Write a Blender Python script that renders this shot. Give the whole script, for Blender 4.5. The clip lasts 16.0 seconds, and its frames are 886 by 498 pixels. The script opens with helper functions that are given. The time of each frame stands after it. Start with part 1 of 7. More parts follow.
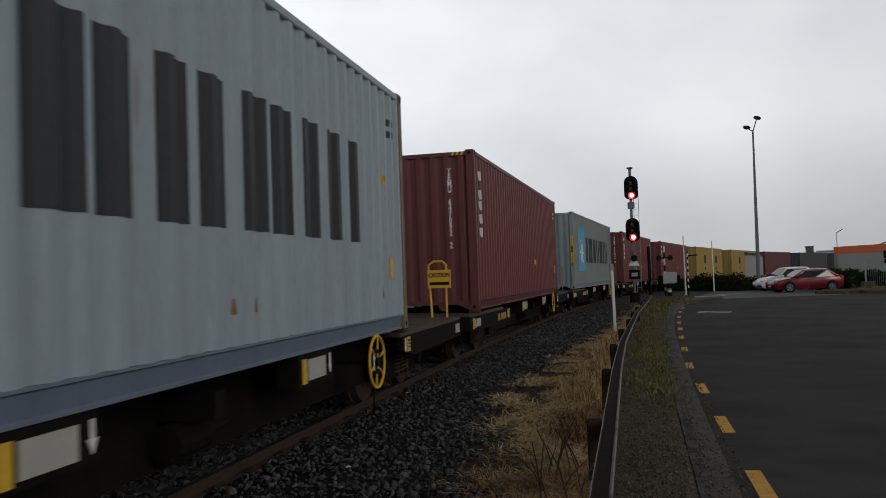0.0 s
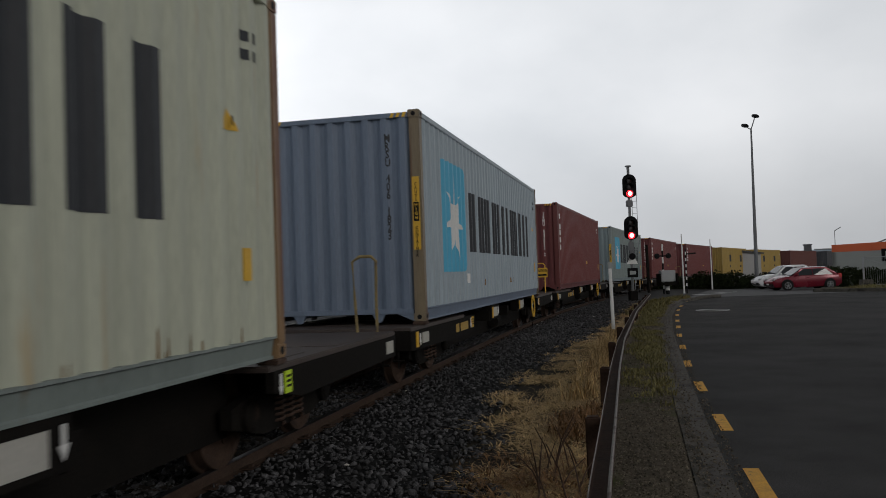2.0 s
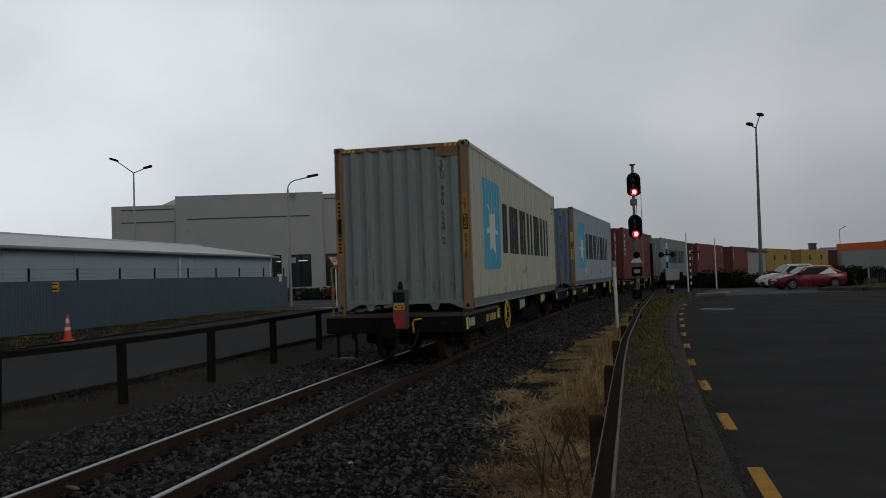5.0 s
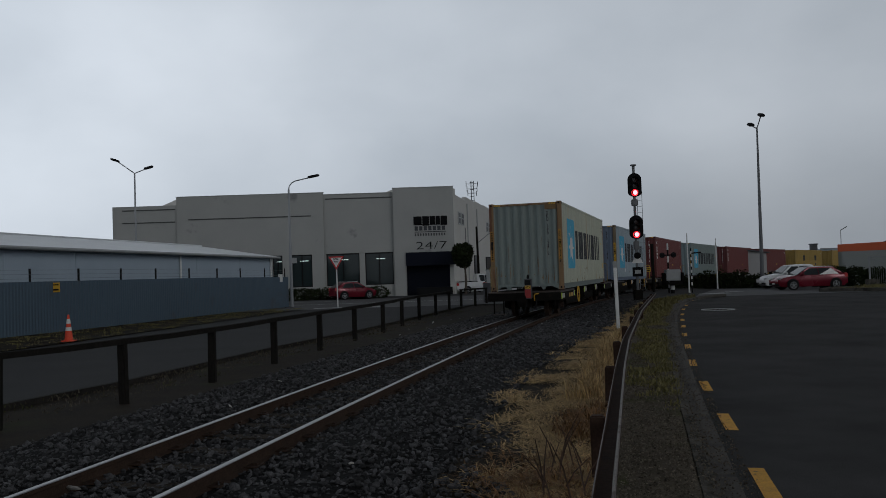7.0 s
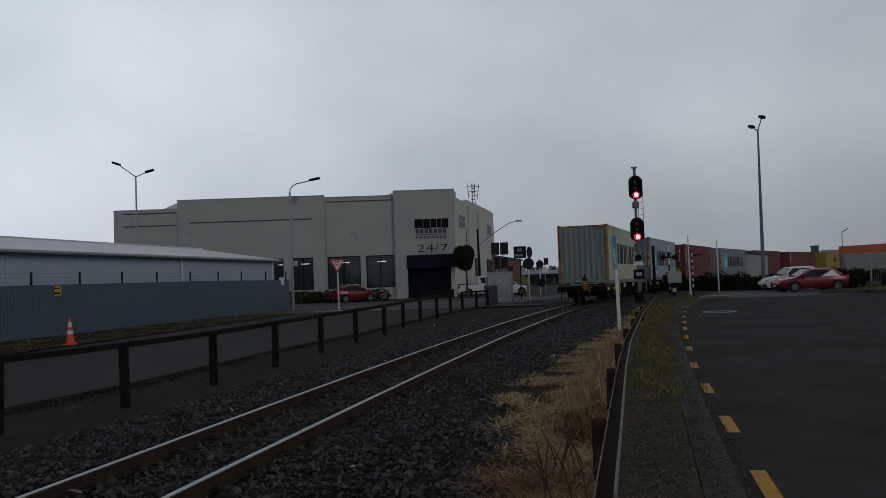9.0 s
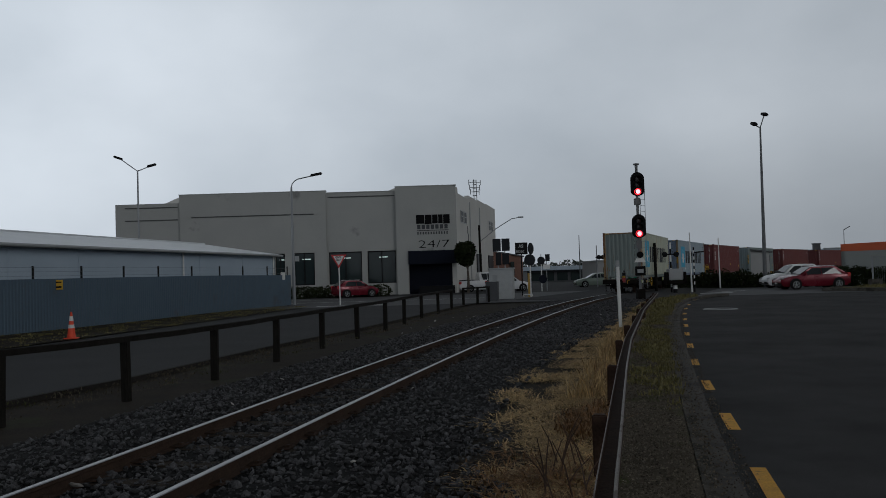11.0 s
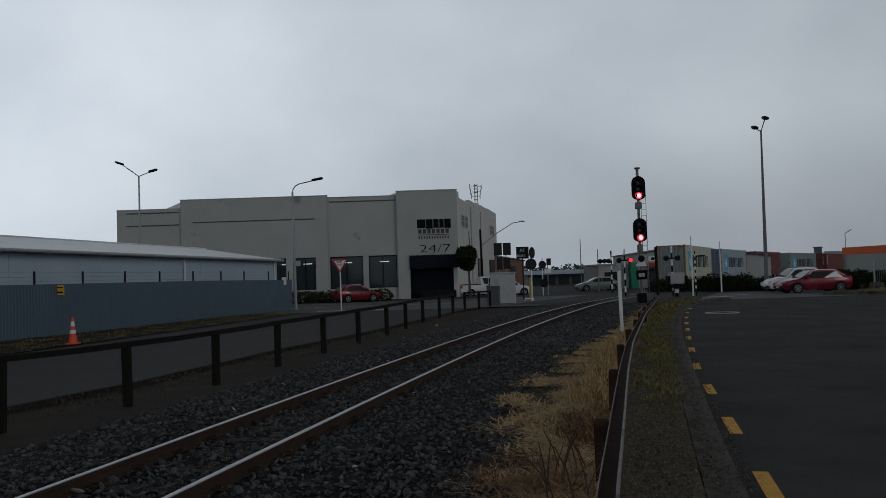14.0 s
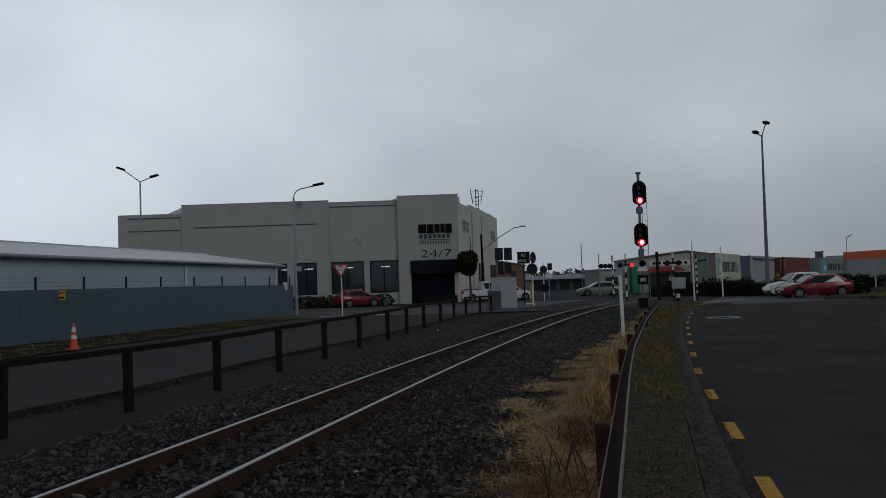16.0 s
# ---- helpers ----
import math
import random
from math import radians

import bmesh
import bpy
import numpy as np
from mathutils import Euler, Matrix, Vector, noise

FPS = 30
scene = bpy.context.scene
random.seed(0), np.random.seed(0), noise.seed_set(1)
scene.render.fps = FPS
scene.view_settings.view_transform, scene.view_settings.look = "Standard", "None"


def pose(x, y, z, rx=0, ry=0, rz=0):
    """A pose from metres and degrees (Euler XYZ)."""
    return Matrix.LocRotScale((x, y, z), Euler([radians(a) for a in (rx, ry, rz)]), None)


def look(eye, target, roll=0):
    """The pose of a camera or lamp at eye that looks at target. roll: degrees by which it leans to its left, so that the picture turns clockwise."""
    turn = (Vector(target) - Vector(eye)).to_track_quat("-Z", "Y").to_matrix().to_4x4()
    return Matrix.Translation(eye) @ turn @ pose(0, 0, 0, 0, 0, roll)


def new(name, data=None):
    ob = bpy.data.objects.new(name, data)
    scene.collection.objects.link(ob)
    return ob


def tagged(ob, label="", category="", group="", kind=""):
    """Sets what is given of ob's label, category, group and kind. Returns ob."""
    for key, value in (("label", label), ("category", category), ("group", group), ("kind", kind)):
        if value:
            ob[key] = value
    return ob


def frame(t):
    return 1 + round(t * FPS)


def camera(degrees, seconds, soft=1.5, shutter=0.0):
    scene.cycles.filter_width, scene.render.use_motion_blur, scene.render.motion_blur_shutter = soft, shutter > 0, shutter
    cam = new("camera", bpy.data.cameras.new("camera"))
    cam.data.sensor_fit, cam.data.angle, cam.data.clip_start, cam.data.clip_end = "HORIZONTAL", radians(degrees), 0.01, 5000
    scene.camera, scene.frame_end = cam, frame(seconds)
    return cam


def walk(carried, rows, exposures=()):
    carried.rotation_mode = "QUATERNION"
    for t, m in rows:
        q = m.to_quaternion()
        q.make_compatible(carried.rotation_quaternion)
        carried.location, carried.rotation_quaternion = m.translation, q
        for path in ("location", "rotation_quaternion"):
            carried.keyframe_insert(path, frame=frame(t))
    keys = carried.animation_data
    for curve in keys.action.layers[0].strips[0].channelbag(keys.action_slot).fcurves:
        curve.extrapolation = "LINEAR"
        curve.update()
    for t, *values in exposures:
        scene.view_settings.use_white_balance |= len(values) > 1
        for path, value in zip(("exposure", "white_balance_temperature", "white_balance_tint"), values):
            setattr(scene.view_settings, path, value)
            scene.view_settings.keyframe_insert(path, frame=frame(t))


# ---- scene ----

# ---------------------------------------------------------------- camera
EYE = 1.66
cam = camera(55.7, 16.0, soft=0.4, shutter=0.25)
walk(cam, [
    (0, pose(0, 0, EYE, 91.903, 1.963, -0.546)),
    (0.5, pose(0, 0, EYE, 91.858, 1.839, -0.608)),
    (1, pose(0, 0, EYE, 91.659, 1.967, -0.736)),
    (1.5, pose(0, 0, EYE, 91.768, 1.947, -0.790)),
    (2, pose(0, 0, EYE, 91.778, 1.989, -0.656)),
    (2.5, pose(0, 0, EYE, 91.719, 1.992, -0.549)),
    (3, pose(0, 0, EYE, 91.676, 2.011, -0.569)),
    (3.5, pose(0, 0, EYE, 91.724, 1.845, -0.820)),
    (4, pose(0, 0, EYE, 91.534, 1.608, -0.734)),
    (4.5, pose(0, 0, EYE, 91.637, 1.866, -0.414)),
    (7, pose(0, 0, EYE, 91.702, 1.873, -0.324)),
    (7.5, pose(0, 0, EYE, 91.615, 1.839, -0.408)),
    (8, pose(0, 0, EYE, 91.736, 1.891, -0.422)),
    (8.5, pose(0, 0, EYE, 91.824, 2.017, -0.067)),
    (9, pose(0, 0, EYE, 91.888, 1.984, -0.248)),
    (11.5, pose(0, 0, EYE, 91.576, 1.681, -0.139)),
    (12, pose(0, 0, EYE, 91.636, 1.815, -0.185)),
    (12.5, pose(0, 0, EYE, 91.642, 1.747, -0.181)),
    (13, pose(0, 0, EYE, 91.812, 1.776, -0.237)),
    (13.5, pose(0, 0, EYE, 91.893, 1.729, -0.227)),
    (14, pose(0, 0, EYE, 91.913, 1.840, -0.076)),
    (14.5, pose(0, 0, EYE, 92.083, 1.876, -0.044)),
    (15, pose(0, 0, EYE, 92.152, 1.817, -0.146)),
    (15.5, pose(0, 0, EYE, 92.290, 1.959, -0.009)),
    (16, pose(0, 0, EYE, 92.257, 1.900, -0.003)),
], exposures=[(0.0, 0.0, 6550, 11), (3.6, 0.0, 6550, 11), (4.1, -0.12, 6500, 11), (4.6, -0.52, 6450, 10), (5.6, -0.62, 6200, 10), (7.0, -0.71, 6050, 9), (16.0, -0.71, 6050, 8)])

# ---------------------------------------------------------------- sky and sun (overcast)
world = bpy.data.worlds.new("overcast")
scene.world = world
world.use_nodes = True
wn, wl = world.node_tree.nodes, world.node_tree.links
wn.clear()
out = wn.new("ShaderNodeOutputWorld")
bg = wn.new("ShaderNodeBackground")
sky = wn.new("ShaderNodeTexSky")
sky.sky_type, sky.sun_disc = "NISHITA", False
sky.sun_elevation, sky.sun_rotation = radians(26), radians(136)
sky.dust_density = 4.0
mix = wn.new("ShaderNodeMixRGB")
mix.inputs[0].default_value = 0.97
coord = wn.new("ShaderNodeTexCoord")
mapping = wn.new("ShaderNodeMapping")
mapping.inputs["Scale"].default_value = (1.0, 1.0, 1.6)
cloud = wn.new("ShaderNodeTexNoise")
cloud.inputs["Scale"].default_value, cloud.inputs["Detail"].default_value = 2.2, 6.0
cloud.inputs["Roughness"].default_value = 0.47
ramp = wn.new("ShaderNodeValToRGB")
ramp.color_ramp.elements[0].position, ramp.color_ramp.elements[0].color = 0.32, (5.9, 6.25, 6.6, 1)
ramp.color_ramp.elements[1].position, ramp.color_ramp.elements[1].color = 0.68, (8.7, 8.95, 9.2, 1)
# the cloud is darker low in the north-east and behind, brighter towards the west; overhead, out of view, it is darkened
# to dim the ground
axes = wn.new("ShaderNodeSeparateXYZ")
high = wn.new("ShaderNodeMapRange")
high.interpolation_type = "SMOOTHSTEP"
high.inputs["From Min"].default_value, high.inputs["From Max"].default_value = 0.27, 0.62
high.inputs["To Min"].default_value, high.inputs["To Max"].default_value = 1.0, 0.16
west = wn.new("ShaderNodeMapRange")
west.inputs["From Min"].default_value, west.inputs["From Max"].default_value = -0.6, 0.6
west.inputs["To Min"].default_value, west.inputs["To Max"].default_value = 1.46, 0.80
ahead = wn.new("ShaderNodeMapRange")
ahead.inputs["From Min"].default_value, ahead.inputs["From Max"].default_value = -0.6, 0.7
ahead.inputs["To Min"].default_value, ahead.inputs["To Max"].default_value = 0.74, 1.06
low = wn.new("ShaderNodeMapRange")
low.interpolation_type = "SMOOTHSTEP"
low.inputs["From Min"].default_value, low.inputs["From Max"].default_value = 0.0, 0.20
low.inputs["To Min"].default_value, low.inputs["To Max"].default_value = 1.0, 0.0
east = wn.new("ShaderNodeMapRange")
east.inputs["From Min"].default_value, east.inputs["From Max"].default_value = -0.25, 0.30
east.inputs["To Min"].default_value, east.inputs["To Max"].default_value = 0.0, -0.30
bank = wn.new("ShaderNodeMath")
bank.operation = "MULTIPLY_ADD"
bank.inputs[2].default_value = 1.0
fourth = wn.new("ShaderNodeMath")
fourth.operation = "MULTIPLY"
third = wn.new("ShaderNodeMath")
third.operation = "MULTIPLY"
both = wn.new("ShaderNodeMath")
both.operation = "MULTIPLY"
shade = wn.new("ShaderNodeVectorMath")
shade.operation = "SCALE"
bg.inputs["Strength"].default_value = 0.1
wl.new(coord.outputs["Generated"], axes.inputs[0])
wl.new(axes.outputs["Z"], high.inputs["Value"])
wl.new(axes.outputs["X"], west.inputs["Value"])
wl.new(high.outputs[0], both.inputs[0])
wl.new(west.outputs[0], both.inputs[1])
wl.new(coord.outputs["Generated"], mapping.inputs["Vector"])
wl.new(mapping.outputs["Vector"], cloud.inputs["Vector"])
wl.new(cloud.outputs["Fac"], ramp.inputs["Fac"])
wl.new(ramp.outputs["Color"], shade.inputs[0])
wl.new(axes.outputs["Y"], ahead.inputs["Value"])
wl.new(both.outputs[0], third.inputs[0])
wl.new(ahead.outputs[0], third.inputs[1])
wl.new(axes.outputs["Z"], low.inputs["Value"])
wl.new(axes.outputs["X"], east.inputs["Value"])
wl.new(low.outputs[0], bank.inputs[0])
wl.new(east.outputs[0], bank.inputs[1])
wl.new(third.outputs[0], fourth.inputs[0])
wl.new(bank.outputs[0], fourth.inputs[1])
wl.new(fourth.outputs[0], shade.inputs["Scale"])
wl.new(sky.outputs["Color"], mix.inputs[1])
wl.new(shade.outputs[0], mix.inputs[2])
wl.new(mix.outputs["Color"], bg.inputs["Color"])
wl.new(bg.outputs["Background"], out.inputs["Surface"])

sun = new("sun", bpy.data.lights.new("sun", "SUN"))
sun.data.energy, sun.data.angle, sun.data.color = 0.5, radians(18), (1.0, 0.97, 0.93)
sun.matrix_world = look((42, -34, 28), (0, 10, 0))

# ---------------------------------------------------------------- materials
def surf(name, a, b, scale=4.0, rough=0.8, metal=0.0, bump=0.2, fine=60.0, c=None, c_scale=1.0, c_at=0.6, stretch=(1, 1, 1), spread=0.0, spec=0.5, space="Object"):
    """Two colours mixed by a coarse and a fine grain, a third one in patches (stains, rust), and a fine relief."""
    m = bpy.data.materials.new(name)
    m.use_nodes = True
    n, l = m.node_tree.nodes, m.node_tree.links
    bsdf = n["Principled BSDF"]
    co = n.new("ShaderNodeTexCoord")
    mp = n.new("ShaderNodeMapping")
    mp.inputs["Scale"].default_value = stretch
    l.new(co.outputs[space], mp.inputs["Vector"])

    def grain(s, detail=5.0):
        t = n.new("ShaderNodeTexNoise")
        t.inputs["Scale"].default_value, t.inputs["Detail"].default_value = s, detail
        t.inputs["Roughness"].default_value = 0.62
        l.new(mp.outputs["Vector"], t.inputs["Vector"])
        return t
    g1, g2 = grain(scale), grain(fine, 3.0)
    add = n.new("ShaderNodeMath")
    add.operation = "MULTIPLY_ADD"
    add.inputs[1].default_value, add.inputs[2].default_value = 0.55, 0.0
    l.new(g2.outputs["Fac"], add.inputs[0])
    half = n.new("ShaderNodeMath")
    half.operation = "MULTIPLY_ADD"
    half.inputs[1].default_value = 0.55
    l.new(g1.outputs["Fac"], half.inputs[0])
    l.new(add.outputs[0], half.inputs[2])
    rm = n.new("ShaderNodeValToRGB")
    rm.color_ramp.elements[0].position, rm.color_ramp.elements[0].color = 0.36, (*a, 1)
    rm.color_ramp.elements[1].position, rm.color_ramp.elements[1].color = 0.74, (*b, 1)
    l.new(half.outputs[0], rm.inputs["Fac"])
    colour = rm.outputs["Color"]
    if c is not None:
        g3 = grain(c_scale, 8.0)
        r3 = n.new("ShaderNodeValToRGB")
        r3.color_ramp.elements[0].position, r3.color_ramp.elements[0].color = c_at, (0, 0, 0, 1)
        r3.color_ramp.elements[1].position, r3.color_ramp.elements[1].color = min(1.0, c_at + 0.09), (1, 1, 1, 1)
        l.new(g3.outputs["Fac"], r3.inputs["Fac"])
        mx = n.new("ShaderNodeMixRGB")
        l.new(r3.outputs["Color"], mx.inputs[0])
        l.new(colour, mx.inputs[1])
        mx.inputs[2].default_value = (*c, 1)
        colour = mx.outputs["Color"]
    if spread:
        info = n.new("ShaderNodeNewGeometry")
        hsv = n.new("ShaderNodeHueSaturation")
        mr = n.new("ShaderNodeMapRange")
        mr.inputs["To Min"].default_value, mr.inputs["To Max"].default_value = 1 - spread, 1 + spread
        l.new(info.outputs["Random Per Island"], mr.inputs["Value"])
        l.new(mr.outputs[0], hsv.inputs["Value"])
        l.new(colour, hsv.inputs["Color"])
        colour = hsv.outputs["Color"]
    l.new(colour, bsdf.inputs["Base Color"])
    rr = n.new("ShaderNodeMapRange")
    rr.inputs["To Min"].default_value, rr.inputs["To Max"].default_value = max(0.02, rough - 0.12), min(1.0, rough + 0.12)
    l.new(g1.outputs["Fac"], rr.inputs["Value"])
    l.new(rr.outputs[0], bsdf.inputs["Roughness"])
    bsdf.inputs["Metallic"].default_value = metal
    bsdf.inputs["Specular IOR Level"].default_value = spec
    if bump:
        bp = n.new("ShaderNodeBump")
        bp.inputs["Strength"].default_value, bp.inputs["Distance"].default_value = bump, 0.01
        l.new(g2.outputs["Fac"], bp.inputs["Height"])
        l.new(bp.outputs["Normal"], bsdf.inputs["Normal"])
    return m


def plain(name, col, rough=0.6, metal=0.0, var=0.12, spec=0.5):
    lo, hi = [max(0, v * (1 - var)) for v in col], [min(1, v * (1 + var)) for v in col]
    return surf(name, lo, hi, 3.0, rough, metal, 0.05, 40.0, spec=spec)


def glow(name, col, power):
    m = bpy.data.materials.new(name)
    m.use_nodes = True
    b = m.node_tree.nodes["Principled BSDF"]
    b.inputs["Base Color"].default_value = (*col, 1)
    b.inputs["Emission Color"].default_value, b.inputs["Emission Strength"].default_value = (*col, 1), power
    return m


def glassy(name, col=(0.02, 0.024, 0.028), rough=0.06):
    m = bpy.data.materials.new(name)
    m.use_nodes = True
    b = m.node_tree.nodes["Principled BSDF"]
    b.inputs["Base Color"].default_value, b.inputs["Roughness"].default_value = (*col, 1), rough
    b.inputs["Specular IOR Level"].default_value = 0.5
    return m


M = {
    "asphalt": surf("asphalt", (0.003, 0.003, 0.003), (0.084, 0.082, 0.081), 0.5, 0.88, 0, 0.8, 75, (0.036, 0.035, 0.035), 0.25, 0.6, spec=0.12),
    "asphalt_worn": surf("asphalt_worn", (0.03, 0.03, 0.031), (0.065, 0.065, 0.066), 0.4, 0.88, 0, 0.4, 70, (0.035, 0.035, 0.036), 0.3, 0.62, spec=0.12),
    "concrete": surf("concrete", (0.042, 0.038, 0.033), (0.14, 0.13, 0.112), 3.0, 0.95, 0, 0.6, 60, (0.035, 0.033, 0.028), 2.2, 0.52, spec=0.12),
    "gutter": surf("gutter", (0.04, 0.036, 0.032), (0.12, 0.108, 0.092), 2.5, 0.9, 0, 0.4, 60, (0.035, 0.034, 0.032), 1.6, 0.53),
    "soil": surf("soil", (0.012, 0.010, 0.008), (0.045, 0.036, 0.026), 1.5, 0.95, 0, 0.6, 40, (0.034, 0.034, 0.018), 0.8, 0.56, spec=0.1),
    "verge": surf("verge", (0.045, 0.038, 0.029), (0.15, 0.126, 0.092), 2.2, 0.95, 0, 0.7, 55, (0.06, 0.065, 0.025), 0.9, 0.52, spec=0.1),
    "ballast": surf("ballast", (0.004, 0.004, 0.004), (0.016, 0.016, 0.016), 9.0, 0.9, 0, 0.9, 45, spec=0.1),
    "stone": surf("stone", (0.006, 0.006, 0.0065), (0.098, 0.096, 0.100), 8.0, 0.8, 0, 0.4, 60, spread=0.85, spec=0.35),
    "straw": surf("straw", (0.19, 0.125, 0.055), (0.76, 0.54, 0.26), 5.0, 0.9, 0, 0.0, 60, spread=0.4),
    "grass": surf("grass", (0.085, 0.078, 0.024), (0.24, 0.205, 0.075), 3.0, 0.9, 0, 0.0, 60, spread=0.4),
    "rail_web": surf("rail_web", (0.030, 0.020, 0.015), (0.075, 0.048, 0.035), 6.0, 0.85, 0.1, 0.3, 60, spec=0.12),
    "rail_head": surf("rail_head", (0.16, 0.16, 0.165), (0.32, 0.32, 0.33), 3.0, 0.36, 1.0, 0.03, 60),
    "sleeper": surf("sleeper", (0.022, 0.018, 0.015), (0.075, 0.062, 0.050), 3.0, 0.95, 0, 0.5, 40, stretch=(1, 6, 6), spec=0.1),
    "rust": surf("rust", (0.030, 0.018, 0.013), (0.10, 0.055, 0.035), 5.0, 0.9, 0.1, 0.5, 45),
    "rail_worn": surf("rail_worn", (0.11, 0.095, 0.085), (0.24, 0.21, 0.19), 4.0, 0.6, 0.4, 0.3, 45, (0.07, 0.04, 0.03), 3.0, 0.56),
    "timber": surf("timber", (0.006, 0.0055, 0.005), (0.026, 0.023, 0.020), 3.0, 0.95, 0, 0.5, 40, (0.05, 0.048, 0.042), 2.5, 0.66, stretch=(6, 6, 1), spec=0.08),
    "black": plain("black", (0.010, 0.010, 0.011), 0.7, spec=0.15),
    "dark_steel": surf("dark_steel", (0.005, 0.0045, 0.004), (0.015, 0.013, 0.011), 3.0, 0.85, 0.0, 0.3, 50, (0.032, 0.021, 0.015), 2.0, 0.64, spec=0.08),
    "deck": surf("deck", (0.030, 0.022, 0.019), (0.085, 0.062, 0.052), 1.2, 0.6, 0.1, 0.3, 50, (0.10, 0.085, 0.078), 0.9, 0.58),
    "white": plain("white", (0.72, 0.72, 0.70), 0.6),
    "grey_paint": plain("grey_paint", (0.32, 0.33, 0.33), 0.6),
    "galv": plain("galv", (0.30, 0.31, 0.32), 0.5, 0.5),
    "yellow": plain("yellow", (0.68, 0.40, 0.03), 0.6),
    "road_yellow": surf("road_yellow", (0.52, 0.26, 0.03), (0.85, 0.45, 0.05), 9.0, 0.8, 0, 0.3, 70, (0.09, 0.08, 0.06), 12.0, 0.60),
    "road_white": surf("road_white", (0.42, 0.42, 0.41), (0.68, 0.68, 0.66), 6.0, 0.8, 0, 0.3, 60, (0.14, 0.14, 0.14), 8.0, 0.62),
    "lime": plain("lime", (0.55, 0.75, 0.03), 0.6),
    "orange": surf("orange", (0.65, 0.055, 0.02), (0.85, 0.09, 0.03), 3.0, 0.6, 0, 0.05, 40),
    "orange_wall": surf("orange_wall", (0.55, 0.10, 0.035), (0.66, 0.14, 0.05), 1.0, 0.7, 0, 0.1, 30),
    "rubber": plain("rubber", (0.014, 0.014, 0.014), 0.9, spec=0.1),
    "glass": glassy("glass"),
    "shop_glass": glassy("shop_glass", (0.020, 0.030, 0.030), 0.1),
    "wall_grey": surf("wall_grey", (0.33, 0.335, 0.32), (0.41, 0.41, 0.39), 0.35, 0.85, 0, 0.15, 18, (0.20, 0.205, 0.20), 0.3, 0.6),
    # wall_light: wall grey paled to carry the light on the side wall; also on gables
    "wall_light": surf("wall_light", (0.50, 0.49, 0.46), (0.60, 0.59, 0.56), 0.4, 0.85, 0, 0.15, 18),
    "navy": plain("navy", (0.005, 0.007, 0.016), 0.6, spec=0.15),
    "brick": surf("brick", (0.14, 0.075, 0.055), (0.24, 0.13, 0.10), 3.0, 0.9, 0, 0.2, 30),
    "shed_wall": surf("shed_wall", (0.33, 0.40, 0.47), (0.42, 0.49, 0.56), 0.6, 0.6, 0.1, 0.1, 20),
    "shed_roof": surf("shed_roof", (0.62, 0.64, 0.66), (0.78, 0.79, 0.80), 0.5, 0.45, 0.3, 0.1, 20),
    "fence_blue": surf("fence_blue", (0.060, 0.094, 0.130), (0.082, 0.122, 0.160), 0.7, 0.6, 0.1, 0.1, 20, (0.07, 0.085, 0.10), 0.8, 0.6),
    "beige_wall": surf("beige_wall", (0.27, 0.29, 0.27), (0.34, 0.35, 0.33), 0.5, 0.85, 0, 0.1, 20),
    "red_roof": plain("red_roof", (0.35, 0.035, 0.03), 0.6),
    "green_wall": plain("green_wall", (0.02, 0.22, 0.12), 0.6),
    "hedge": surf("hedge", (0.008, 0.014, 0.005), (0.030, 0.038, 0.014), 1.5, 0.9, 0, 0.0, 20, spread=0.5, spec=0.12),
    "bark": surf("bark", (0.05, 0.04, 0.03), (0.12, 0.10, 0.08), 4.0, 0.9, 0, 0.5, 30),
    "far_trees": surf("far_trees", (0.05, 0.065, 0.055), (0.09, 0.10, 0.085), 0.1, 0.9, 0, 0.0, 2, spread=0.3),
    "lens_red": glow("lens_red", (1.0, 0.02, 0.03), 2.6),
    "lens_hot": glow("lens_hot", (1.0, 0.42, 0.45), 3.2),
    "lens_dark": plain("lens_dark", (0.03, 0.01, 0.01), 0.2),
    "car_red": surf("car_red", (0.13, 0.006, 0.016), (0.17, 0.009, 0.022), 1.0, 0.25, 0.2, 0.0, 20),
    "car_white": surf("car_white", (0.66, 0.67, 0.68), (0.74, 0.74, 0.75), 1.0, 0.25, 0.0, 0.0, 20),
    "car_green": surf("car_green", (0.16, 0.20, 0.17), (0.20, 0.24, 0.20), 1.0, 0.3, 0.2, 0.0, 20),
    "alloy": plain("alloy", (0.42, 0.43, 0.44), 0.35, 0.8),
}
M["nib_dark"] = surf("nib_dark", (0.014, 0.013, 0.012), (0.05, 0.045, 0.04), 2.0, 0.95, 0, 0.4, 50, spec=0.1)
M["dead_brown"] = surf("dead_brown", (0.09, 0.046, 0.020), (0.33, 0.18, 0.072), 5.0, 0.9, 0, 0.0, 60, spread=0.5)
M["dull_glass"] = glassy("dull_glass", (0.02, 0.022, 0.024), 0.5)
M["card"] = plain("card", (0.42, 0.41, 0.37), 0.8)
M["sign_grey"] = plain("sign_grey", (0.05, 0.052, 0.06), 0.6)
M["groove_shade"] = plain("groove_shade", (0.07, 0.072, 0.07), 0.8)
M["sign_red"] = plain("sign_red", (0.5, 0.02, 0.02), 0.5)
M["tube_light"] = glow("tube_light", (0.8, 0.95, 0.9), 0.8)
M["signal_black"] = plain("signal_black", (0.006, 0.006, 0.007), 0.7, spec=0.1)
M["cab_grey"] = plain("cab_grey", (0.40, 0.41, 0.41), 0.6)
M["box_grey"] = plain("box_grey", (0.07, 0.072, 0.078), 0.7)
M["sign_back"] = plain("sign_back", (0.022, 0.024, 0.028), 0.7, spec=0.15)
M["lamp_grey"] = plain("lamp_grey", (0.13, 0.135, 0.14), 0.6)
